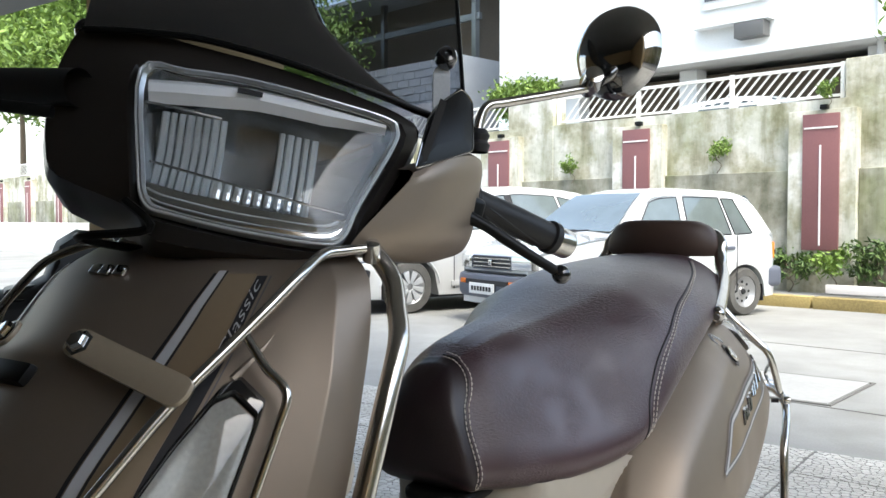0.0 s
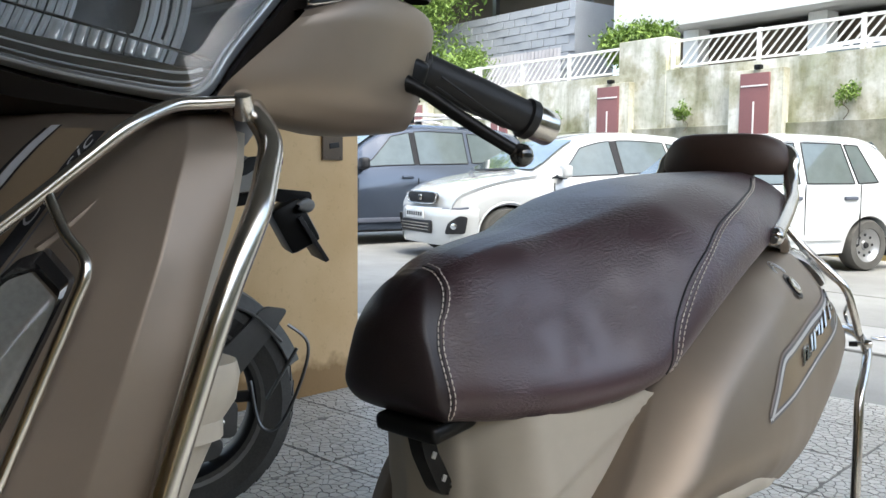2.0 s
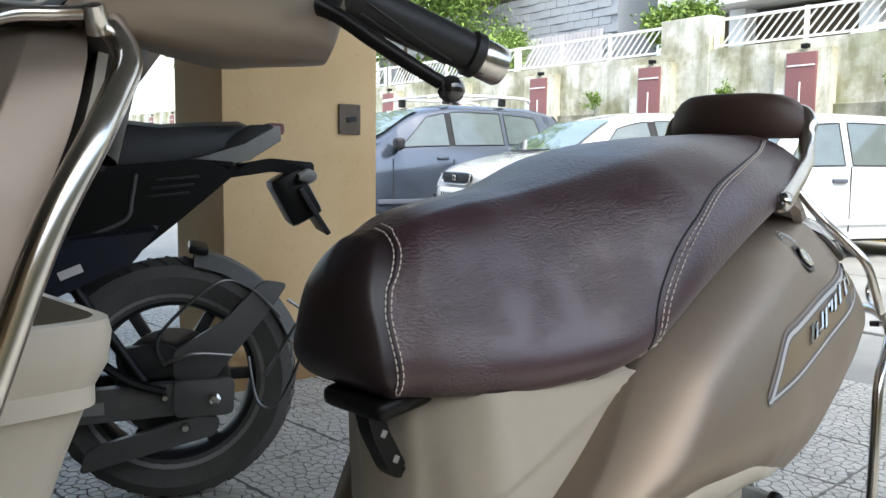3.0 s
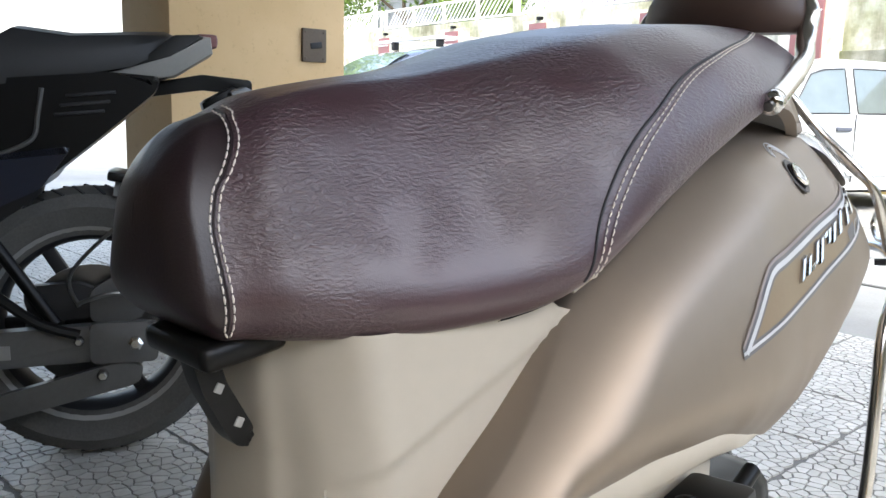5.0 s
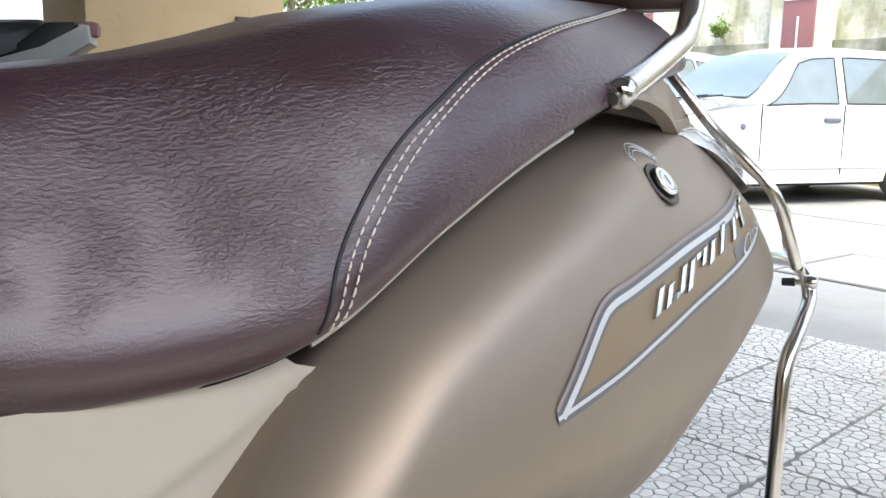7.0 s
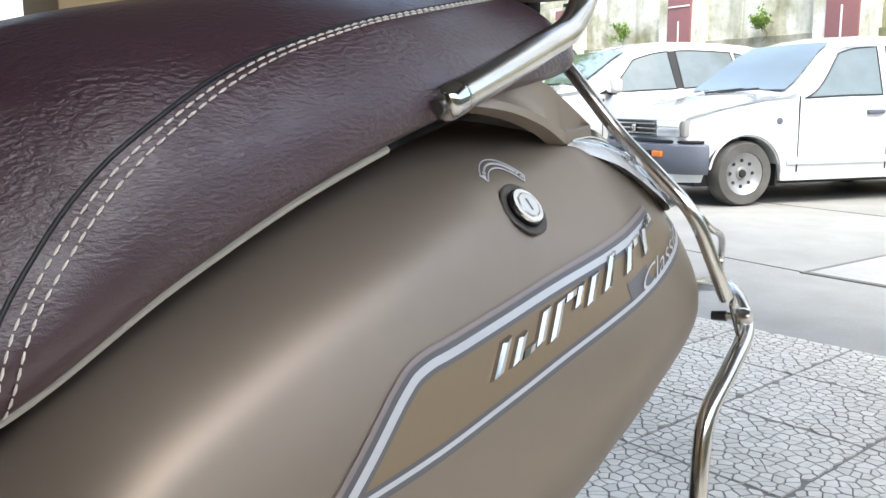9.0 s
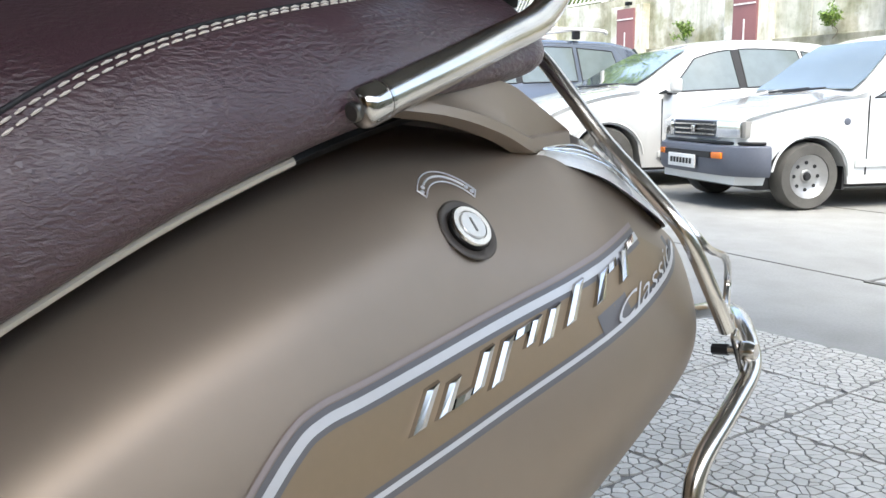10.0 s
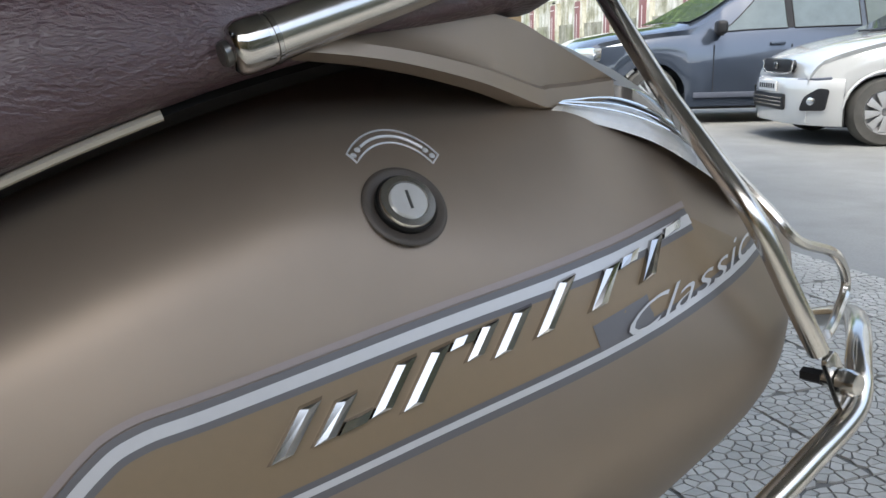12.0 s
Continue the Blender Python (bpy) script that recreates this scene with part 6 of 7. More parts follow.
def apron_out(a, z, off):
    e = 0.02
    p = apron(a, z)
    u, v = apron(min(a + e, 4), z) - apron(max(a - e, 0), z), apron(a, min(z + 0.004, 0.972)) - apron(a, z - 0.004)
    n = u.cross(v).normalized()
    return p + n * off


zs = list(np.linspace(0.30, 0.972, 60))
rows = []
for z in zs:
    half_row = [apron(a, z) for a in sorted(list(np.linspace(0, 4, 41)) + [2.97, 3.03])]
    back = half_row[-1] + Vector((-0.022, 0.008, 0))
    half_row += [back]
    rows.append([(-p.x, p.y, p.z) for p in half_row[:0:-1]] + [tuple(p) for p in half_row])
top = rows[-1]
for k, dz in ((0.8, 0.006), (0.5, 0.010), (0.2, 0.012)):
    cx, cy = 0.0, 0.585
    rows.append([(x * k + cx * (1 - k), y * k + cy * (1 - k), 0.972 + dz) for x, y, z in top])
shield = part("front_apron", sheet(rows), BROWN, scooter, "matte brown front apron with tan and silver stripes")


def stripe(a0, a1, z0, z1, off, name, mat, side=1, label=""):
    rows = [[tuple(Vector((side * q.x, q.y, q.z)) for q in [apron_out(a, z, off)])[0] for a in np.linspace(a0, a1, 5)] for z in np.linspace(z0, z1, 40)]
    part(name, sheet(rows), mat, shield, label)


def swept(l0, l1, z0, z1, off, name, mat, side=1, label=""):
    """A stripe beside the silver line of the apron, which sweeps outwards towards the top."""
    rows = []
    for z in np.linspace(z0, z1, 40):
        c = herm([0.45, 0.795, 0.86, 0.885, 0.92, 0.955, 0.962], [0.96, 0.96, 0.96, 0.985, 1.07, 1.30, 1.35], z)
        rows.append([(side * q.x, q.y, q.z) for q in [apron_out(c + l0 + (l1 - l0) * k / 4, z, off) for k in range(5)]])
    return part(name, sheet(rows), mat, shield, label)


for side in (1, -1):
    swept(-0.095, -0.06, 0.45, 0.955, 0.0012, "dark_stripe", INK, side)
    swept(-0.05, 0.05, 0.45, 0.957, 0.0012, "silver_stripe", SILVERTAPE, side, "silver stripe")
    swept(0.055, 0.08, 0.45, 0.957, 0.0012, "dark_stripe", INK, side)
    swept(0.08, 0.50, 0.45, 0.955, 0.0010, "tan_stripe", TANTAPE, side, "tan stripe")
    swept(0.51, 0.66, 0.62, 0.953, 0.0012, "dark_stripe", INK, side)
    swept(0.70, 0.72, 0.62, 0.953, 0.0012, "fine_stripe", GREYTAPE, side)
# small script along the dark stripe


def on_stripe(u, v):
    z = 0.888 + 0.062 * u
    c = herm([0.45, 0.795, 0.86, 0.885, 0.92, 0.955, 0.962], [0.96, 0.96, 0.96, 0.985, 1.07, 1.30, 1.35], z)
    return apron_out(c + 0.63 - 0.55 * v, z, 0.0019)


lettering("Classic", on_stripe, "script_lettering", shield, "light script lettering")
for k in range(3):
    q = apron_out(0.14 + 0.0, 0.955, 0.002)
    part("badge_block", boxed((0.014, 0.005, 0.011), pose(-0.018 + 0.018 * k, 0.445 + 0.002 * abs(k - 1), 0.956, -42, 0, 0), 0.002), CHROME, shield, "small chrome badge block")

# indicator in the apron's corner
out = [(1.76, 0.862), (1.93, 0.867), (2.29, 0.85), (2.31, 0.81), (2.30, 0.74), (2.2, 0.64), (1.9, 0.58), (1.5, 0.57), (1.36, 0.66), (1.45, 0.78), (1.62, 0.835)]
for side in (1, -1):
    def ring(scale, off):
        c = Vector((1.88, 0.74))
        pts = []
        for x, y in rounded(out, 0.03, 4):
            q = c + (Vector((x, y)) - c) * scale
            p = apron_out(q.x, q.y, off)
            pts.append((side * p.x, p.y, p.z))
        return pts
    rim_ = part("indicator_rim", sheet([ring(1.1, 0.0005), ring(1.075, 0.005), ring(1.02, 0.006), ring(0.99, 0.001)], 0, True), GLOSS, shield, "black indicator rim")
    bm = bmesh.new()
    V = grid(bm, [ring(1.0, 0.004), ring(0.97, 0.010), ring(0.85, 0.0135), ring(0.5, 0.017)], True)
    bm.faces.new(V[-1])
    part("indicator_lens", bm, GLASS, rim_, "clear indicator lens")
    bm = bmesh.new()
    V = grid(bm, [ring(0.98, 0.003), ring(0.8, 0.004), ring(0.55, 0.002), ring(0.2, 0.003)], True)
    bm.faces.new(V[-1])
    part("indicator_reflector", bm, plain("indicator_bowl", (0.4, 0.4, 0.37), 0.3, 0.5, 0.3, 40), rim_)
    q = apron_out(1.86, 0.735, 0.006)
    holder = part("bulb_holder", lathed([(0.026, 0.0), (0.024, 0.004), (0.012, -0.002), (0.01, 0.006), (0, 0.007)], axis_pose((side * q.x, q.y, q.z), (side * 0.75, -0.62, 0.2)), 24), DARKSTEEL, rim_, "dark bulb holder")
    part("bulb", lathed([(0.008, 0.006), (0.009, 0.012), (0.006, 0.018), (0, 0.02)], axis_pose((side * q.x, q.y, q.z), (side * 0.75, -0.62, 0.2)), 16), ORANGE, rim_, "amber bulb")

# soft pressed rib running up from the indicator
part("pressed_rib", tubed([apron_out(a, z, -0.0022) for a, z in ((1.84, 0.878), (1.95, 0.889), (2.1, 0.904), (2.25, 0.918), (2.3, 0.923))], [0.0045 - 0.00016 * k for k in range(25)], 8), BROWN, shield)

# inner leg shield, glove box and floor board
rows = []
for z in np.linspace(0.25, 0.955, 30):
    e = apron(4, z)
    rows.append([(x, e.y + 0.012 + 0.035 * math.cos(x / e.x * 1.45), z) for x in np.linspace(-e.x + 0.024, e.x - 0.024, 24)])
part("leg_shield", sheet(rows, 0.006), BEIGE, scooter, "beige inner leg shield")
rows = []
for z, hw, d in ((0.52, 0.10, 0.02), (0.60, 0.118, 0.05), (0.68, 0.13, 0.07), (0.735, 0.15, 0.082), (0.755, 0.164, 0.086), (0.775, 0.167, 0.087), (0.785, 0.165, 0.085)):
    y1 = 0.50 + (z - 0.52) * 0.05
    rows.append([(p[0], p[1], z) for p in rounded([(-hw, y1 - 0.05), (hw, y1 - 0.05), (hw, y1 + d), (-hw, y1 + d)], 0.03, 5)])
rows += [[(x * 0.93, y - 0.006 * (1 if y > 0.54 else -1), z) for x, y, z in rows[-1]], [(x * 0.93, y - 0.006 * (1 if y > 0.54 else -1), z - 0.06) for x, y, z in rows[-1]]]
part("glove_box", sheet(rows, 0, True), BEIGE, scooter, "open beige glove box behind the apron")
part("floor_board", boxed((0.40, 0.42, 0.05), pose(0, 0.74, 0.27), 0.02), BEIGE, scooter)
part("floor_mat", boxed((0.34, 0.38, 0.008), pose(0, 0.74, 0.299), 0.003), RUBBER, scooter)

# front guards
for side in (1, -1):
    def m3(pts):
        return [(side * x, y, z) for x, y, z in pts]
    fg = part("front_guard", tubed(m3([(0.165, 0.60, 0.978), (0.188, 0.588, 0.97), (0.207, 0.588, 0.948), (0.225, 0.572, 0.925), (0.243, 0.552, 0.90), (0.252, 0.524, 0.855), (0.253, 0.50, 0.796), (0.25, 0.46, 0.68), (0.245, 0.43, 0.55), (0.235, 0.44, 0.40)]), 0.0088, 18, 8), STEEL, scooter, "bent steel tube front guard")
    part("thin_guard", tubed(m3([(0.196, 0.574, 0.976), (0.185, 0.553, 0.974), (0.180, 0.53, 0.971), (0.188, 0.497, 0.957), (0.185, 0.47, 0.936), (0.178, 0.442, 0.912), (0.164, 0.388, 0.866), (0.150, 0.336, 0.812), (0.13, 0.27, 0.74), (0.10, 0.21, 0.66)]), 0.0046, 14, 8), STEEL, fg, "thin steel guard tube")
    part("guard_branch", tubed(m3([(0.178, 0.446, 0.914), (0.200, 0.447, 0.89), (0.2195, 0.450, 0.872), (0.219, 0.44, 0.845), (0.215, 0.421, 0.80), (0.205, 0.38, 0.70)]), 0.0037, 12, 6), STEEL, fg)
    part("guard_clip", lathed([(0, 0.009), (0.006, 0.008), (0.0075, 0.0), (0.0075, -0.01), (0, -0.012)], pose(side * 0.196, 0.574, 0.974, 20, 30, 0), 10), STEEL, fg)
    q0, q1 = apron_out(0.42, 0.893, 0.012), apron_out(1.28, 0.866, 0.014)
    a, b = Vector((side * q0.x, q0.y, q0.z)), Vector((side * q1.x, q1.y, q1.z))
    d = (b - a).normalized()
    n = Vector((side * 0.18, -0.72, 0.66))
    L = (b - a).length
    br = part("guard_bracket", plate(rounded([(-0.014, -0.0125), (L + 0.03, -0.0125), (L + 0.03, 0.0125), (-0.014, 0.0125)], 0.012, 5), 0.004, axis_pose(a, n, d), 0.001), plain("bracket_paint", (0.36, 0.3, 0.22), 0.4, 0.2, 0.06, 20), fg, "flat painted guard bracket")
    part("bracket_bolt", lathed([(0, 0.011), (0.007, 0.0105), (0.009, 0.008), (0.009, 0.005), (0.012, 0.004), (0.012, 0.002)], axis_pose(a, n), 6), CHROME, br)
part("bracket_clamp", boxed((0.06, 0.02, 0.02), pose(-0.02, 0.372, 0.872, -40, 0, 0), 0.005), BLACK, scooter)

# --- handlebar head, turned to the left
HR = Vector((0.62, 0.785, 0)).normalized()
HN0 = Vector((HR.y, -HR.x, 0))
HN = 0.926 * HN0 + Vector((0, 0, 0.378))
HU = -0.378 * HN0 + Vector((0, 0, 0.926))
HO = Vector((0.110, 0.522, 1.052))


def head(a, b, c):
    return HO + HR * a + HN * b + HU * c


HEAD = Matrix((HR, HU, HN)).transposed().to_4x4()
HEAD.translation = HO

lens_out = [(-0.101, 0.093), (-0.06, 0.089), (-0.001, 0.077), (0.064, 0.060), (0.121, 0.046), (0.131, 0.036), (0.126, 0.017), (0.088, -0.045), (0.070, -0.078), (0.046, -0.083), (-0.019, -0.070), (-0.074, -0.052), (-0.096, -0.040), (-0.102, -0.005)]
lens_c = Vector((0.005, 0.01))


def bow(x):
    """How far the lamp's front is bowed back at x."""
    return -0.9 * (x - 0.03) ** 2


def lens_ring(scale, b, dx=0.0, dy=0.0):
    pts = []
    for p in spline([(x, y, 0) for x, y in lens_out], 4, True):
        q = lens_c + (Vector((p.x, p.y)) - lens_c) * scale
        pts.append(head(q.x + dx, b + bow(q.x), q.y + dy))
    return pts


shell_out = [(-0.140, 0.160), (-0.05, 0.122), (0.08, 0.079), (0.150, 0.054), (0.146, 0.024), (0.112, -0.030), (0.074, -0.086), (0.0, -0.086), (-0.085, -0.066), (-0.106, -0.034), (-0.168, 0.006), (-0.181, 0.035), (-0.181, 0.085), (-0.169, 0.130)]


def shell_ring(scale, b):
    pts = []
    for p in spline([(x, y, 0) for x, y in shell_out], 3, True):
        q = lens_c + (Vector((p.x, p.y)) - lens_c) * scale
        pts.append(head(q.x, b + bow(q.x) * 1.3, q.y))
    return pts


bm = bmesh.new()
V = grid(bm, [shell_ring(1.0, -0.006), shell_ring(1.03, -0.03), shell_ring(1.0, -0.09), shell_ring(0.8, -0.16), shell_ring(0.4, -0.2)], True)
bm.faces.new(V[-1])
cowl = part("headlamp_cowl", bm, CASING, scooter, "black headlamp surround")
rows = [lens_ring(1.0, 0.001)]
front = shell_ring(1.0, -0.006)
# surround face between lamp and shell, matched by angle
def by_angle(pts):
    out = []
    for p in pts:
        q = Vector(p) - HO
        out.append((math.atan2(q.dot(HU) - lens_c.y, q.dot(HR) - lens_c.x), p))
    return [p for _, p in sorted(out, key=lambda t: t[0])]
def resample(pts, n=72):
    P = by_angle(pts)
    ang = [math.atan2((Vector(p) - HO).dot(HU) - lens_c.y, (Vector(p) - HO).dot(HR) - lens_c.x) for p in P]
    X = [np.interp(np.linspace(-math.pi, math.pi, n, endpoint=False), ang, [p[i] for p in P], period=2 * math.pi) for i in range(3)]
    return [(X[0][k], X[1][k], X[2][k]) for k in range(n)]
part("lamp_surround", sheet([resample(lens_ring(1.0, -0.004)), resample(lens_ring(1.05, 0.002)), resample(shell_ring(1.0, -0.006))], 0, True), CASING, cowl)
bm = bmesh.new()
V = grid(bm, [lens_ring(1.0, -0.004), lens_ring(0.99, 0.006), lens_ring(0.96, 0.011), lens_ring(0.85, 0.014), lens_ring(0.6, 0.017), lens_ring(0.3, 0.018)], True)
bm.faces.new(V[-1])
lens = part("headlamp_lens", bm, GLASS, cowl, "clear headlamp lens")
FLUTE = plain("flute_silver", (0.68, 0.72, 0.74), 0.25, 0.5, 0.12, 60)
part("lens_rim", sheet([lens_ring(0.995, -0.001), lens_ring(0.985, 0.0075), lens_ring(0.955, 0.0105), lens_ring(0.925, 0.007)], 0, True), plain("clear_lens_rim", (0.5, 0.52, 0.53), 0.12, 0.55, 0.2, 30), lens, "thick clear rim of the lens")
part("lens_edge", tubed(lens_ring(0.975, 0.008), 0.0016, 8, 1, True), FLUTE, lens, "bright moulded lens edge")
part("lens_edge", tubed(lens_ring(0.93, 0.004), 0.0008, 6, 1, True), FLUTE, lens)
# reflector bowl with fluted pockets, light guide bar along the top
bm = bmesh.new()
V = grid(bm, [lens_ring(0.98, -0.004), lens_ring(0.9, -0.012), lens_ring(0.84, -0.03), lens_ring(0.6, -0.045), lens_ring(0.2, -0.05)], True)
bm.faces.new(V[-1])
part("headlamp_reflector", bm, plain("grey_reflector", (0.42, 0.44, 0.45), 0.25, 0.75, 0.4, 60), cowl)
bm = bmesh.new()
for k in range(22):
    x = -0.083 + 0.0072 * k
    if -0.028 < x < 0.016 or 0.052 < x:
        continue
    yt, yb = 0.062 - 0.245 * (x + 0.1), -0.022 - 0.19 * (x + 0.09)
    tube(bm, spline([head(x + 0.006, -0.012 + bow(x), yt), head(x, -0.022 + bow(x), (yt + yb) / 2), head(x - 0.008, -0.016 + bow(x), yb)], 4), 0.0028 if k % 3 else 0.0036, 6)
part("reflector_flutes", bm, FLUTE, cowl)
rows = []
for x in np.linspace(-0.092, 0.118, 30):
    yt = float(np.interp(x, [-0.1, 0.0, 0.12], [0.087, 0.073, 0.042]))
    th = float(np.interp(x, [-0.092, -0.03, 0.06, 0.118], [0.022, 0.022, 0.018, 0.008]))
    rows.append([head(x, -0.002 + bow(x), yt), head(x, 0.004 + bow(x), yt - th * 0.3), head(x, 0.004 + bow(x), yt - th * 0.7), head(x, -0.006 + bow(x), yt - th)])
part("light_guide", sheet(rows, 0.003), plain("frosted_guide", (0.9, 0.9, 0.9), 0.3, 0, 0.05, 30), cowl, "frosted white light guide")
for up, r in ((0.004, 0.0012), (0.009, 0.0008), (0.016, 0.0014)):
    part("lens_line", tubed([head(x, 0.006 + bow(x), y + up) for x, y in ((-0.092, -0.040), (-0.074, -0.050), (-0.019, -0.068), (0.046, -0.080), (0.066, -0.076))], r, 6), FLUTE, cowl)
part("guide_mark", boxed((0.022, 0.0045, 0.002), HEAD @ pose(-0.005, 0.063, 0.0075, 0, 0, -11)), INK, cowl)
bm = bmesh.new()
for k in range(9):
    x = -0.035 + 0.0085 * k
    box(bm, (0.007, 0.017, 0.006), HEAD @ pose(x, -0.028 - 0.19 * (x + 0.035), -0.004, 0, 0, -12), 0.003)
part("led_block", bm, FLUTE, cowl)
for a, b in (((-0.09, 0.002), (0.072, -0.052)), ((-0.094, 0.06), (-0.03, 0.04))):
    part("lens_rib", tubed([head(a[0], 0.004 + bow(a[0]), a[1]), head((a[0] + b[0]) / 2, 0.008, (a[1] + b[1]) / 2 - 0.006), head(b[0], 0.004 + bow(b[0]), b[1])], 0.0013, 6), REFLECTOR, cowl)
rows = []
for x in np.linspace(-0.097, 0.078, 28):
    yb = float(np.interp(x, [-0.1, -0.096, -0.074, -0.019, 0.046, 0.07, 0.08], [-0.02, -0.036, -0.048, -0.066, -0.079, -0.075, -0.06]))
    yt = float(np.interp(x, [-0.1, -0.06, 0.0, 0.05, 0.08], [-0.008, -0.024, -0.041, -0.052, -0.052]))
    yt = max(yt, yb + 0.002)
    rows.append([head(x, -0.008 + bow(x), yt), head(x, 0.003 + bow(x), yt * 0.8 + yb * 0.2), head(x, 0.007 + bow(x), yt * 0.45 + yb * 0.55), head(x, 0.005 + bow(x), yb)])
part("lower_bezel", sheet(rows, 0.002), REFLECTOR, cowl, "bright bezel along the bottom of the lamp")

# painted cowl towards the left grip
st = [
    ((0.070, 0.002, -0.088), (0.084, 0.008, -0.07), (0.143, 0.014, -0.012), (0.10, -0.06, 0.02), (0.04, -0.10, -0.05)),
    ((0.112, -0.030, -0.086), (0.132, -0.010, -0.066), (0.182, -0.002, 0.012), (0.15, -0.09, 0.04), (0.08, -0.14, -0.03)),
    ((0.160, -0.080, -0.072), (0.184, -0.052, -0.054), (0.214, -0.036, 0.034), (0.19, -0.12, 0.06), (0.13, -0.19, -0.02)),
    ((0.200, -0.122, -0.052), (0.218, -0.100, -0.036), (0.240, -0.080, 0.050), (0.21, -0.15, 0.07), (0.17, -0.21, 0.0)),
    ((0.222, -0.148, -0.036), (0.232, -0.132, -0.022), (0.252, -0.120, 0.058), (0.225, -0.17, 0.065), (0.20, -0.21, 0.0)),
]
rows = [[head(*p) for p in s] for s in st]
dense = []
for t in np.linspace(0, 4, 17):
    i = min(3, int(t))
    sec = []
    for k in range(5):
        A, B, C, D = rows[max(i - 1, 0)][k], rows[i][k], rows[i + 1][k], rows[min(i + 2, 4)][k]
        f = t - i
        sec.append(0.5 * ((2 * B) + (C - A) * f + (2 * A - 5 * B + 4 * C - D) * f * f + (3 * B - A - 3 * C + D) * f ** 3))
    loop_ = []
    for k in range(5):
        A, B = sec[k], sec[(k + 1) % 5]
        loop_ += [A.lerp(B, j / 6) for j in range(6)]
    for _ in range(2):
        loop_ = [(loop_[k - 1] + loop_[k] * 2 + loop_[(k + 1) % 30]) / 4 for k in range(30)]
    dense.append(loop_)
bm = bmesh.new()
V = grid(bm, dense, True)
bm.faces.new(V[-1])
part("handlebar_cowl", bm, BROWN, scooter, "matte brown handlebar cowl")
# visor with chrome-edged wing, clear screen above
rows = []
for c in np.linspace(0.0, 1.0, 16):
    row = []
    for k in range(21):
        f = k / 20
        a = -0.15 + (0.315 - 0.05 * min(1, c * 2.2) - 0.01 * c) * f
        base = float(np.interp(a, [-0.15, -0.05, 0.08, 0.16], [0.144, 0.123, 0.081, 0.059]))
        drop = min(1.0, max(0.0, (f - 0.8) / 0.2))
        cc = base * (1 - c) + (0.31 - 0.03 * f - 0.14 * drop * drop * (3 - 2 * drop)) * c
        row.append(head(a * (1 - 0.08 * c), 0.004 + bow(a) * 1.2 - 0.085 * c ** 1.3, cc))
    rows.append(row)
part("visor", sheet(rows, 0.004), GLOSS, scooter, "glossy black visor above the headlamp")
part("visor_lip", tubed([Vector(p) + HN * 0.003 for p in rows[0]], 0.0022, 8, 1), BLACK, scooter)
wing = [(0.137, -0.012), (0.21, 0.03), (0.2175, 0.088), (0.205, 0.098), (0.186, 0.08), (0.172, 0.066), (0.16, 0.05)]
rows = [[head(x, 0.012 - 0.62 * max(0, x - 0.14), y) for x, y in rounded(wing, 0.006, 4)]]
c0 = head(0.185, -0.012, 0.045)
rows.append([p.lerp(c0, 0.5) + HN * 0.003 for p in rows[0]])
bm = bmesh.new()
V = grid(bm, rows, True)
bm.faces.new(V[-1])
wing_part = part("visor_wing", bm, BLACK, scooter, "black visor wing with a thin chrome edge")
part("chrome_edge", tubed(rows[0], 0.0010, 8, 1, True), CHROME, wing_part, "thin chrome edge")
part("wing_facet", plate([(0.141, -0.006), (0.150, -0.002), (0.176, 0.06), (0.170, 0.064)], 0.003, HEAD @ pose(0, 0, 0.006)), BLACK, wing_part)
rows = []
for c in np.linspace(0.035, 0.33, 14):
    ar, br_ = 0.2085 + 0.165 * (c - 0.03), -0.035 - 0.35 * (c - 0.03)
    rows.append([head(ar * u, br_ + 0.03 * (1 - u * u) - 0.012, c + 0.03 * (1 - u * u)) for u in np.linspace(-0.6, 1, 25)])
screen = part("windscreen", sheet(rows, 0.003), SMOKE, scooter, "smoked clear windscreen")
screen.visible_shadow = False
part("screen_edge", tubed([r[-1] for r in rows], 0.0026, 8, 1), BLACK, screen)
for a, b, c in ((0.199, -0.05, 0.145), (-0.15, -0.06, 0.16)):
    bolt = part("screen_bolt", lathed([(0, 0.004), (0.0035, 0.0045), (0.004, 0.0085), (0.008, 0.008), (0.0105, 0.005), (0.0115, 0.0), (0.0115, -0.006)], axis_pose(head(a, b + 0.004, c), HN), 24), GLOSS, screen)
part("screen_bracket", plate(rounded([(0.178, 0.06), (0.196, 0.062), (0.204, 0.135), (0.196, 0.142), (0.186, 0.135)], 0.006), 0.004, HEAD @ pose(0, 0, -0.058)), plain("clear_bracket", (0.45, 0.46, 0.47), 0.25, 0.2, 0.15, 60), screen)

# left grip, lever, perch; right grip
g0, g1_ = Vector((0.152, 0.785, 1.022)), Vector((0.196, 0.902, 0.977))
d = (g1_ - g0).normalized()
L = (g1_ - g0).length
grip = part("grip", lathed([(0.017, 0.0), (0.0185, 0.002), (0.0185, 0.006), (0.0165, 0.008), (0.0165, 0.03), (0.0172, 0.06), (0.0168, 0.095), (0.0165, L - 0.014), (0.0195, L - 0.012), (0.0195, L - 0.004), (0.017, L - 0.002)], axis_pose(g0, d), 36), RUBBER, scooter, "black rubber handlebar grip")
part("bar_end", lathed([(0.0165, L - 0.003), (0.0172, L + 0.002), (0.0172, L + 0.018), (0.0155, L + 0.021), (0.006, L + 0.0215), (0, L + 0.021)], axis_pose(g0, d), 32), STEEL, grip, "steel bar end")
mg = axis_pose(g0, d)
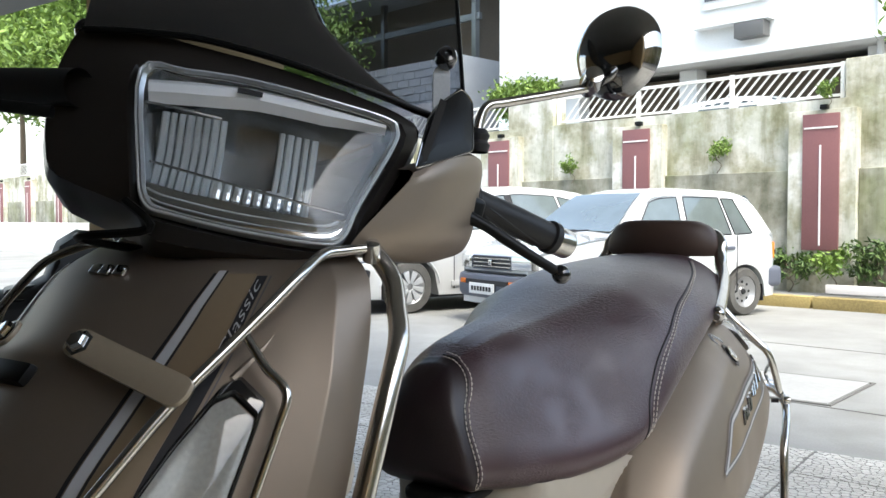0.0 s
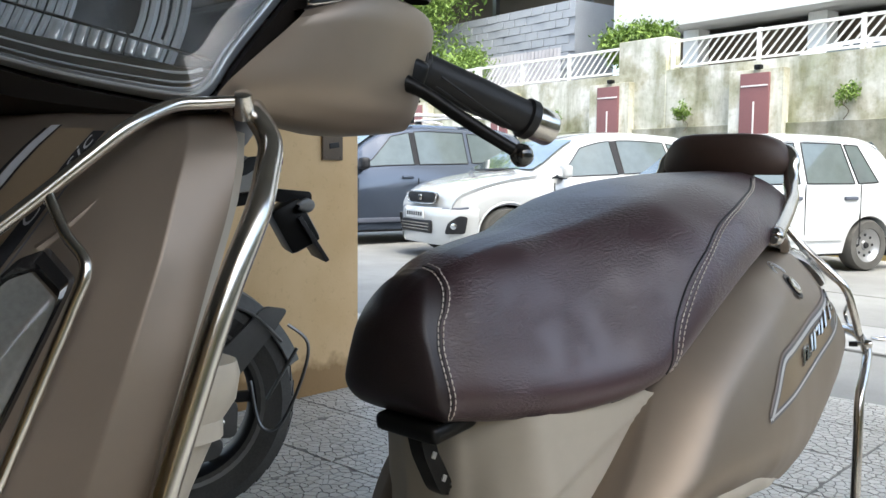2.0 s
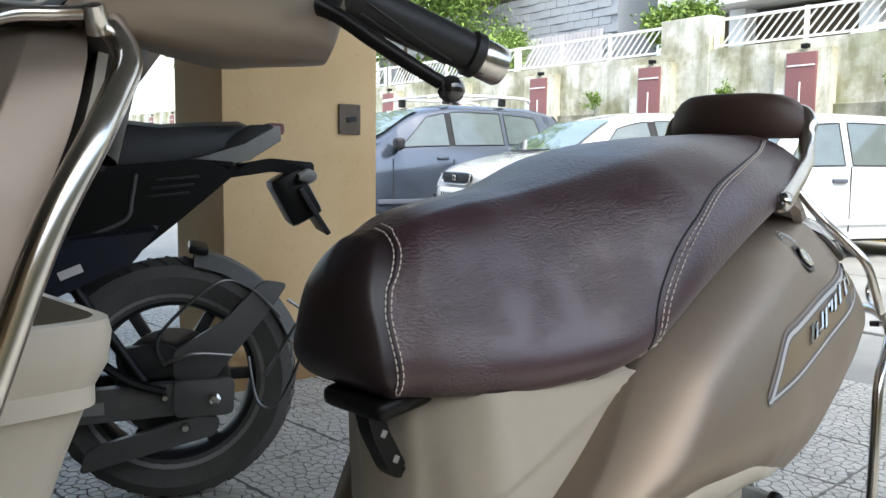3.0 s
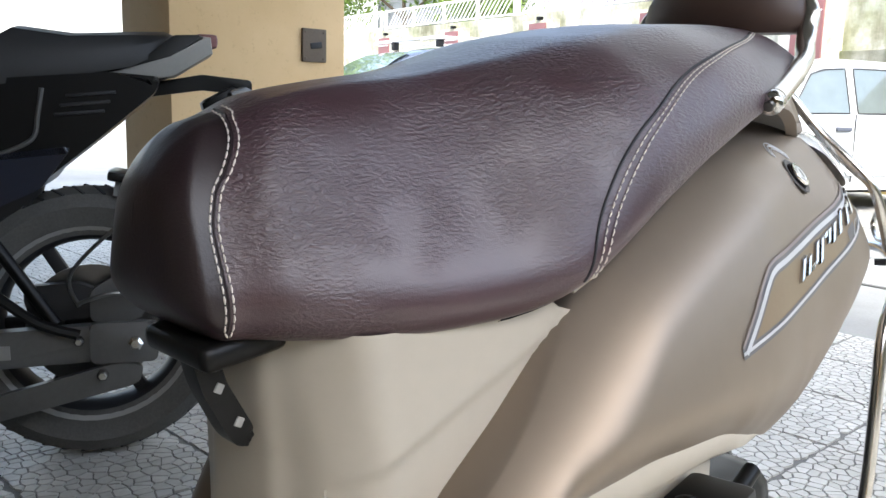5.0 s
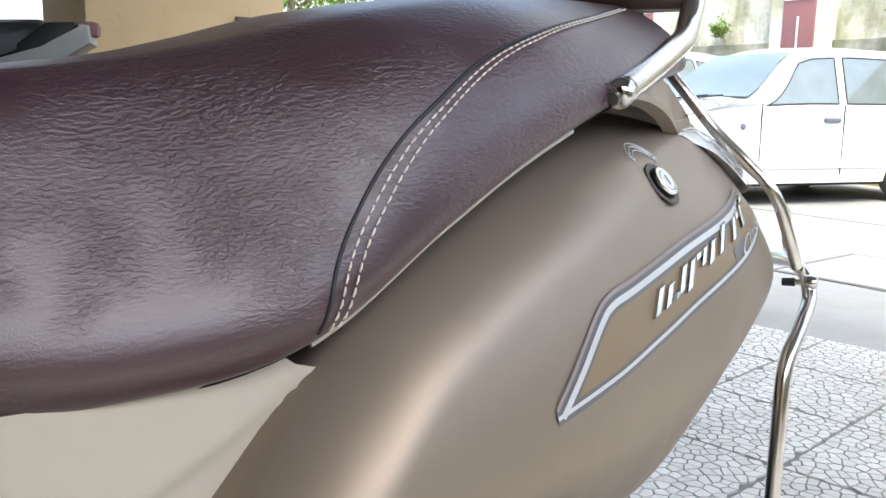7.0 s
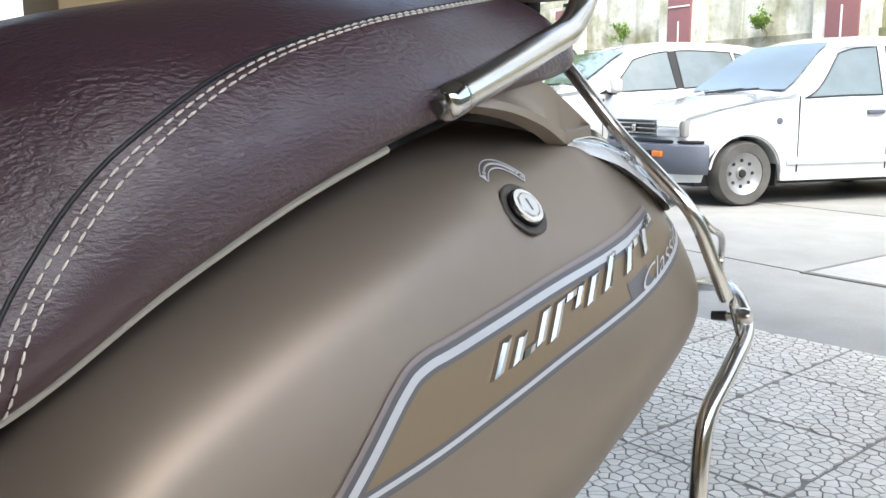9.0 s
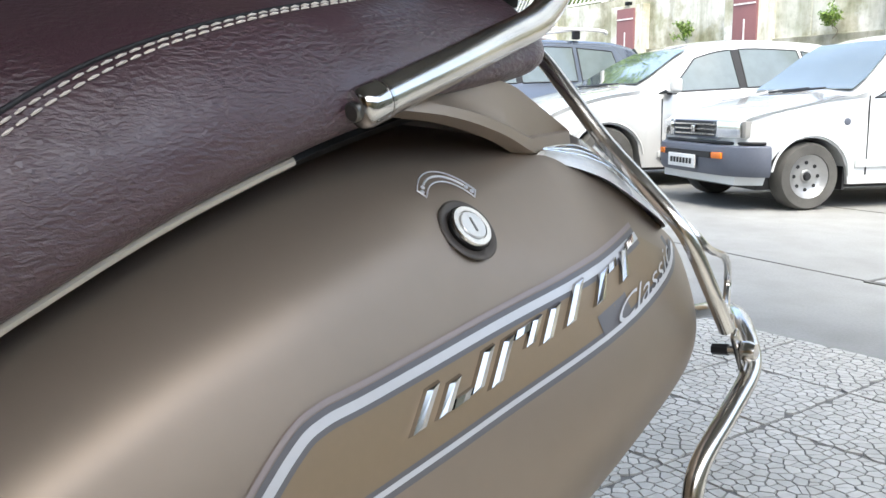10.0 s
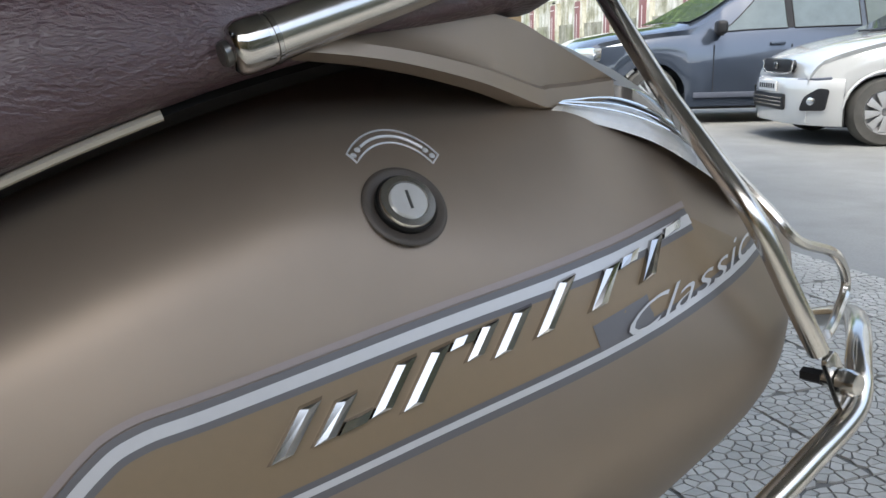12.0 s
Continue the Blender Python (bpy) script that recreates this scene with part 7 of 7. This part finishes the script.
for k in range(3):
    a = radians(100 + 35 * k)
    part("grip_ridge", tubed([mg @ Vector((0.0166 * math.cos(a + t * 0.9), 0.0166 * math.sin(a + t * 0.9), 0.02 + 0.085 * t)) for t in np.linspace(0, 1, 8)], 0.0013, 6, 2), RUBBER, grip)
perch = part("lever_perch", boxed((0.03, 0.034, 0.036), axis_pose((0.168, 0.752, 1.012), d), 0.007, 3), BLACK, scooter, "black lever perch")
part("perch_collar", lathed([(0.02, -0.012), (0.021, 0.0), (0.021, 0.012), (0.017, 0.016)], axis_pose(g0 - d * 0.012, d), 24), BLACK, perch)
part("brake_lever", tubed([(0.178, 0.735, 1.006), (0.195, 0.752, 0.995), (0.214, 0.772, 0.977), (0.232, 0.79, 0.961), (0.250, 0.811, 0.945)], [0.0085, 0.0082, 0.0078, 0.0072, 0.0066, 0.006, 0.006, 0.006, 0.006, 0.006, 0.0062, 0.0062, 0.0062, 0.006, 0.006, 0.006, 0.0058, 0.0058, 0.0058, 0.0056, 0.0056, 0.0056, 0.0056, 0.0056, 0.0056], 12, 6), BLACK, perch, "black brake lever")
part("lever_ball", lathed([(0, 0.0105), (0.0055, 0.009), (0.009, 0.0053), (0.0105, 0), (0.009, -0.0053), (0.0055, -0.009), (0, -0.0105)], axis_pose((0.252, 0.813, 0.943), d), 24), GLOSS, perch)
r0, r1_ = Vector((-0.03, 0.44, 1.118)), Vector((-0.2, 0.41, 1.132))
dr = (r1_ - r0).normalized()
part("grip", lathed([(0.017, 0), (0.0165, 0.13), (0.019, 0.14), (0.017, 0.15)], axis_pose(r0, dr), 28), RUBBER, scooter)
part("brake_lever", tubed([(-0.04, 0.42, 1.095), (-0.1, 0.38, 1.102), (-0.22, 0.365, 1.10)], 0.006, 10), BLACK, scooter)
part("brake_cable", tubed([head(-0.11, -0.02, -0.03), head(-0.09, -0.01, -0.06), (-0.02, 0.43, 0.985), (0.0, 0.50, 0.97)], 0.004, 8), BLACK, scooter)
# steering neck
part("steering_neck", lathed([(0.075, -0.06), (0.07, 0.0), (0.062, 0.05), (0.06, 0.09)], axis_pose((0.03, 0.60, 0.965), (0, 0.35, 0.94)), 32), BLACK, scooter, "black steering boot")

# mirrors
mirror = part("mirror_arm", tubed([(0.186, 0.752, 1.085), (0.187, 0.757, 1.105), (0.192, 0.765, 1.119), (0.205, 0.785, 1.124), (0.253, 0.858, 1.142), (0.262, 0.872, 1.147)], 0.0052, 12, 5), STEEL, scooter, "steel mirror arm")
part("mirror_boot", lathed([(0.011, 0), (0.013, 0.008), (0.0105, 0.012), (0.0125, 0.018), (0.009, 0.024)], axis_pose((0.186, 0.752, 1.07), (0, 0.1, 1)), 20), RUBBER, mirror)
mm = axis_pose((0.268, 0.912, 1.188), (-0.14, -0.98, 0.12), (0.1, 0.1, 1))
part("mirror_shell", lathed([(0, 0.028), (0.018, 0.0265), (0.034, 0.0215), (0.046, 0.013), (0.0525, 0.002), (0.0535, -0.006), (0.051, -0.009)], mm, 40), plain("smoked_chrome", (0.42, 0.42, 0.42), 0.08, 1.0, 0.1, 20), mirror, "round smoked chrome mirror shell")
part("mirror_glass", lathed([(0.051, -0.007), (0, -0.0055)], mm, 40), REFLECTOR, mirror)
part("mirror_joint", lathed([(0, 0.02), (0.01, 0.018), (0.013, 0.0), (0.008, -0.02)], axis_pose((0.258, 0.868, 1.15), (0.5, -0.6, 0.3)), 16), CHROME, mirror)

# --- wheels, engine and stand, mostly hidden
def tyre(name, y, r, turn):
    m = pose(0, y, r + 0.0, 0, 90, 0) if not turn else pose(0, y, r, 0, 0, turn) @ pose(0, 0, 0, 0, 90, 0)
    w = part(name, lathed([(r * 0.58, -0.035), (r * 0.8, -0.05), (r, -0.02), (r, 0.02), (r * 0.8, 0.05), (r * 0.58, 0.035)], m @ pose(0, 0, 0), 48), TYRE, scooter)
    part("rim", lathed([(0, -0.03), (r * 0.3, -0.03), (r * 0.5, -0.01), (r * 0.6, -0.035), (r * 0.6, 0.035), (r * 0.5, 0.01), (r * 0.3, 0.03), (0, 0.03)], m, 32), BLACK, w)


tyre("front_wheel", 0.31, 0.225, 35)
tyre("rear_wheel", 1.60, 0.225, 0)
rows = []
for a in np.linspace(15, 165, 24):
    c, s = math.cos(radians(a)), math.sin(radians(a))
    rows.append([(k * 0.02, 0.31 + c * (0.26 - 0.03 * (abs(k) > 2)), 0.225 + s * (0.26 - 0.03 * (abs(k) > 2))) for k in range(-3, 4)])
part("front_mudguard", sheet(rows, 0.004), BROWN, scooter)
part("engine_case", boxed((0.14, 0.5, 0.2), pose(0.09, 1.42, 0.28), 0.05, 3), BLACK, scooter)
part("kick_lever", tubed([(0.18, 1.45, 0.30), (0.2, 1.40, 0.36), (0.21, 1.33, 0.44), (0.23, 1.32, 0.455)], 0.009, 10), BLACK, scooter)
part("pillion_step", boxed((0.07, 0.09, 0.03), pose(0.225, 1.36, 0.44, 0, 0, 10), 0.01), BLACK, scooter)
part("step_bracket", tubed([(0.17, 1.40, 0.38), (0.2, 1.45, 0.41), (0.2, 1.5, 0.43)], 0.01, 10), BLACK, scooter)
for s in (1, -1):
    part("centre_stand_leg", tubed([(s * 0.06, 1.30, 0.26), (s * 0.1, 1.33, 0.1), (s * 0.13, 1.36, 0.004)], 0.012, 10), BLACK, scooter)
part("rear_inner_guard", boxed((0.2, 0.26, 0.12), pose(0, 1.62, 0.56), 0.04, 3), BLACK, scooter)

# mosaic tiles of the parking floor --------------------------------------


def voronoi_cell(p, others):
    poly = [Vector((p.x - 0.06, p.y - 0.06)), Vector((p.x + 0.06, p.y - 0.06)), Vector((p.x + 0.06, p.y + 0.06)), Vector((p.x - 0.06, p.y + 0.06))]
    for q in others:
        mid, n = (p + q) / 2, q - p
        out = []
        for i, a in enumerate(poly):
            b = poly[(i + 1) % len(poly)]
            da, db = (a - mid).dot(n), (b - mid).dot(n)
            if da <= 0:
                out.append(a)
            if da * db < 0:
                out.append(a.lerp(b, da / (da - db)))
        poly = out
        if len(poly) < 3:
            return []
    return poly


TILE = 0.4
rnd = random.Random(11)
X0T, X1T, Y0T, Y1T = -4.6, 2.4, -2.05, 3.95



def mosaic():
    verts, faces, near, N = [], [], [], 13
    nx, ny = int((X1T - X0T) / TILE), int((Y1T - Y0T) / TILE)
    cell = TILE / N
    pattern = {}
    for i in range(-1, N + 1):
        for j in range(-1, N + 1):
            pattern[i, j] = Vector(((i + 0.5 + rnd.uniform(-0.42, 0.42)) * cell, (j + 0.5 + rnd.uniform(-0.42, 0.42)) * cell))
    base = []
    for i in range(N):
        for j in range(N):
            p = pattern[i, j]
            others = [pattern[a, b] for a in range(i - 2, i + 3) for b in range(j - 2, j + 3) if (a, b) != (i, j) and (a, b) in pattern]
            poly = voronoi_cell(p, others)
            c = sum(poly, Vector((0, 0))) / len(poly)
            clip = []
            for q in poly:
                q = Vector((min(max(q.x, 0.003), TILE - 0.003), min(max(q.y, 0.003), TILE - 0.003)))
                d = (q - c)
                clip.append(c + d * max(0.0, (d.length - 0.002) / max(d.length, 1e-6)))
            base.append(clip)
    for ix in range(nx):
        for iy in range(ny):
            turn, flip = rnd.randrange(4), rnd.random() < 0.5
            for poly in base:
                P = []
                for q in poly:
                    x, y = (TILE - q.x, q.y) if flip else (q.x, q.y)
                    for _ in range(turn):
                        x, y = TILE - y, x
                    P.append(Vector((X0T + ix * TILE + x, Y0T + iy * TILE + y)))
                if (flip and turn % 2 == 0) or (flip and turn % 2):
                    P = P[::-1]
                c = sum(P, Vector((0, 0))) / len(P)
                z = 0.0085 + rnd.uniform(-0.0006, 0.0006)
                if 0.28 < c.x < 0.8 and 2.0 < c.y < 3.0 and len(near) < 300:
                    near.append((P, c, z))
                    continue
                b0 = len(verts)
                k = len(P)
                verts += [(q.x, q.y, 0.003) for q in P] + [(*(q.lerp(c, 0.05)), z) for q in P]
                faces.append(tuple(range(b0 + k, b0 + 2 * k)))
                faces += [(b0 + n, b0 + (n + 1) % k, b0 + k + (n + 1) % k, b0 + k + n) for n in range(k)]
    me = bpy.data.meshes.new("mosaic_rest")
    me.from_pydata(verts, [], faces)
    me.materials.append(TILEP)
    o = new("mosaic_rest", me)
    o.parent = floor
    tagged(o, kind="stuff")
    for P, c, z in near:
        k = len(P)
        vs = [(q.x - c.x, q.y - c.y, 0.003) for q in P] + [(*((q - c) * 0.95), z) for q in P]
        fs = [tuple(range(k, 2 * k))] + [(n, (n + 1) % k, k + (n + 1) % k, k + n) for n in range(k)]
        me = bpy.data.meshes.new("tile")
        me.from_pydata(vs, [], fs)
        me.materials.append(TILEP)
        o = new("tile", me)
        o.location = (c.x, c.y, 0)
        o.parent = floor


mosaic()
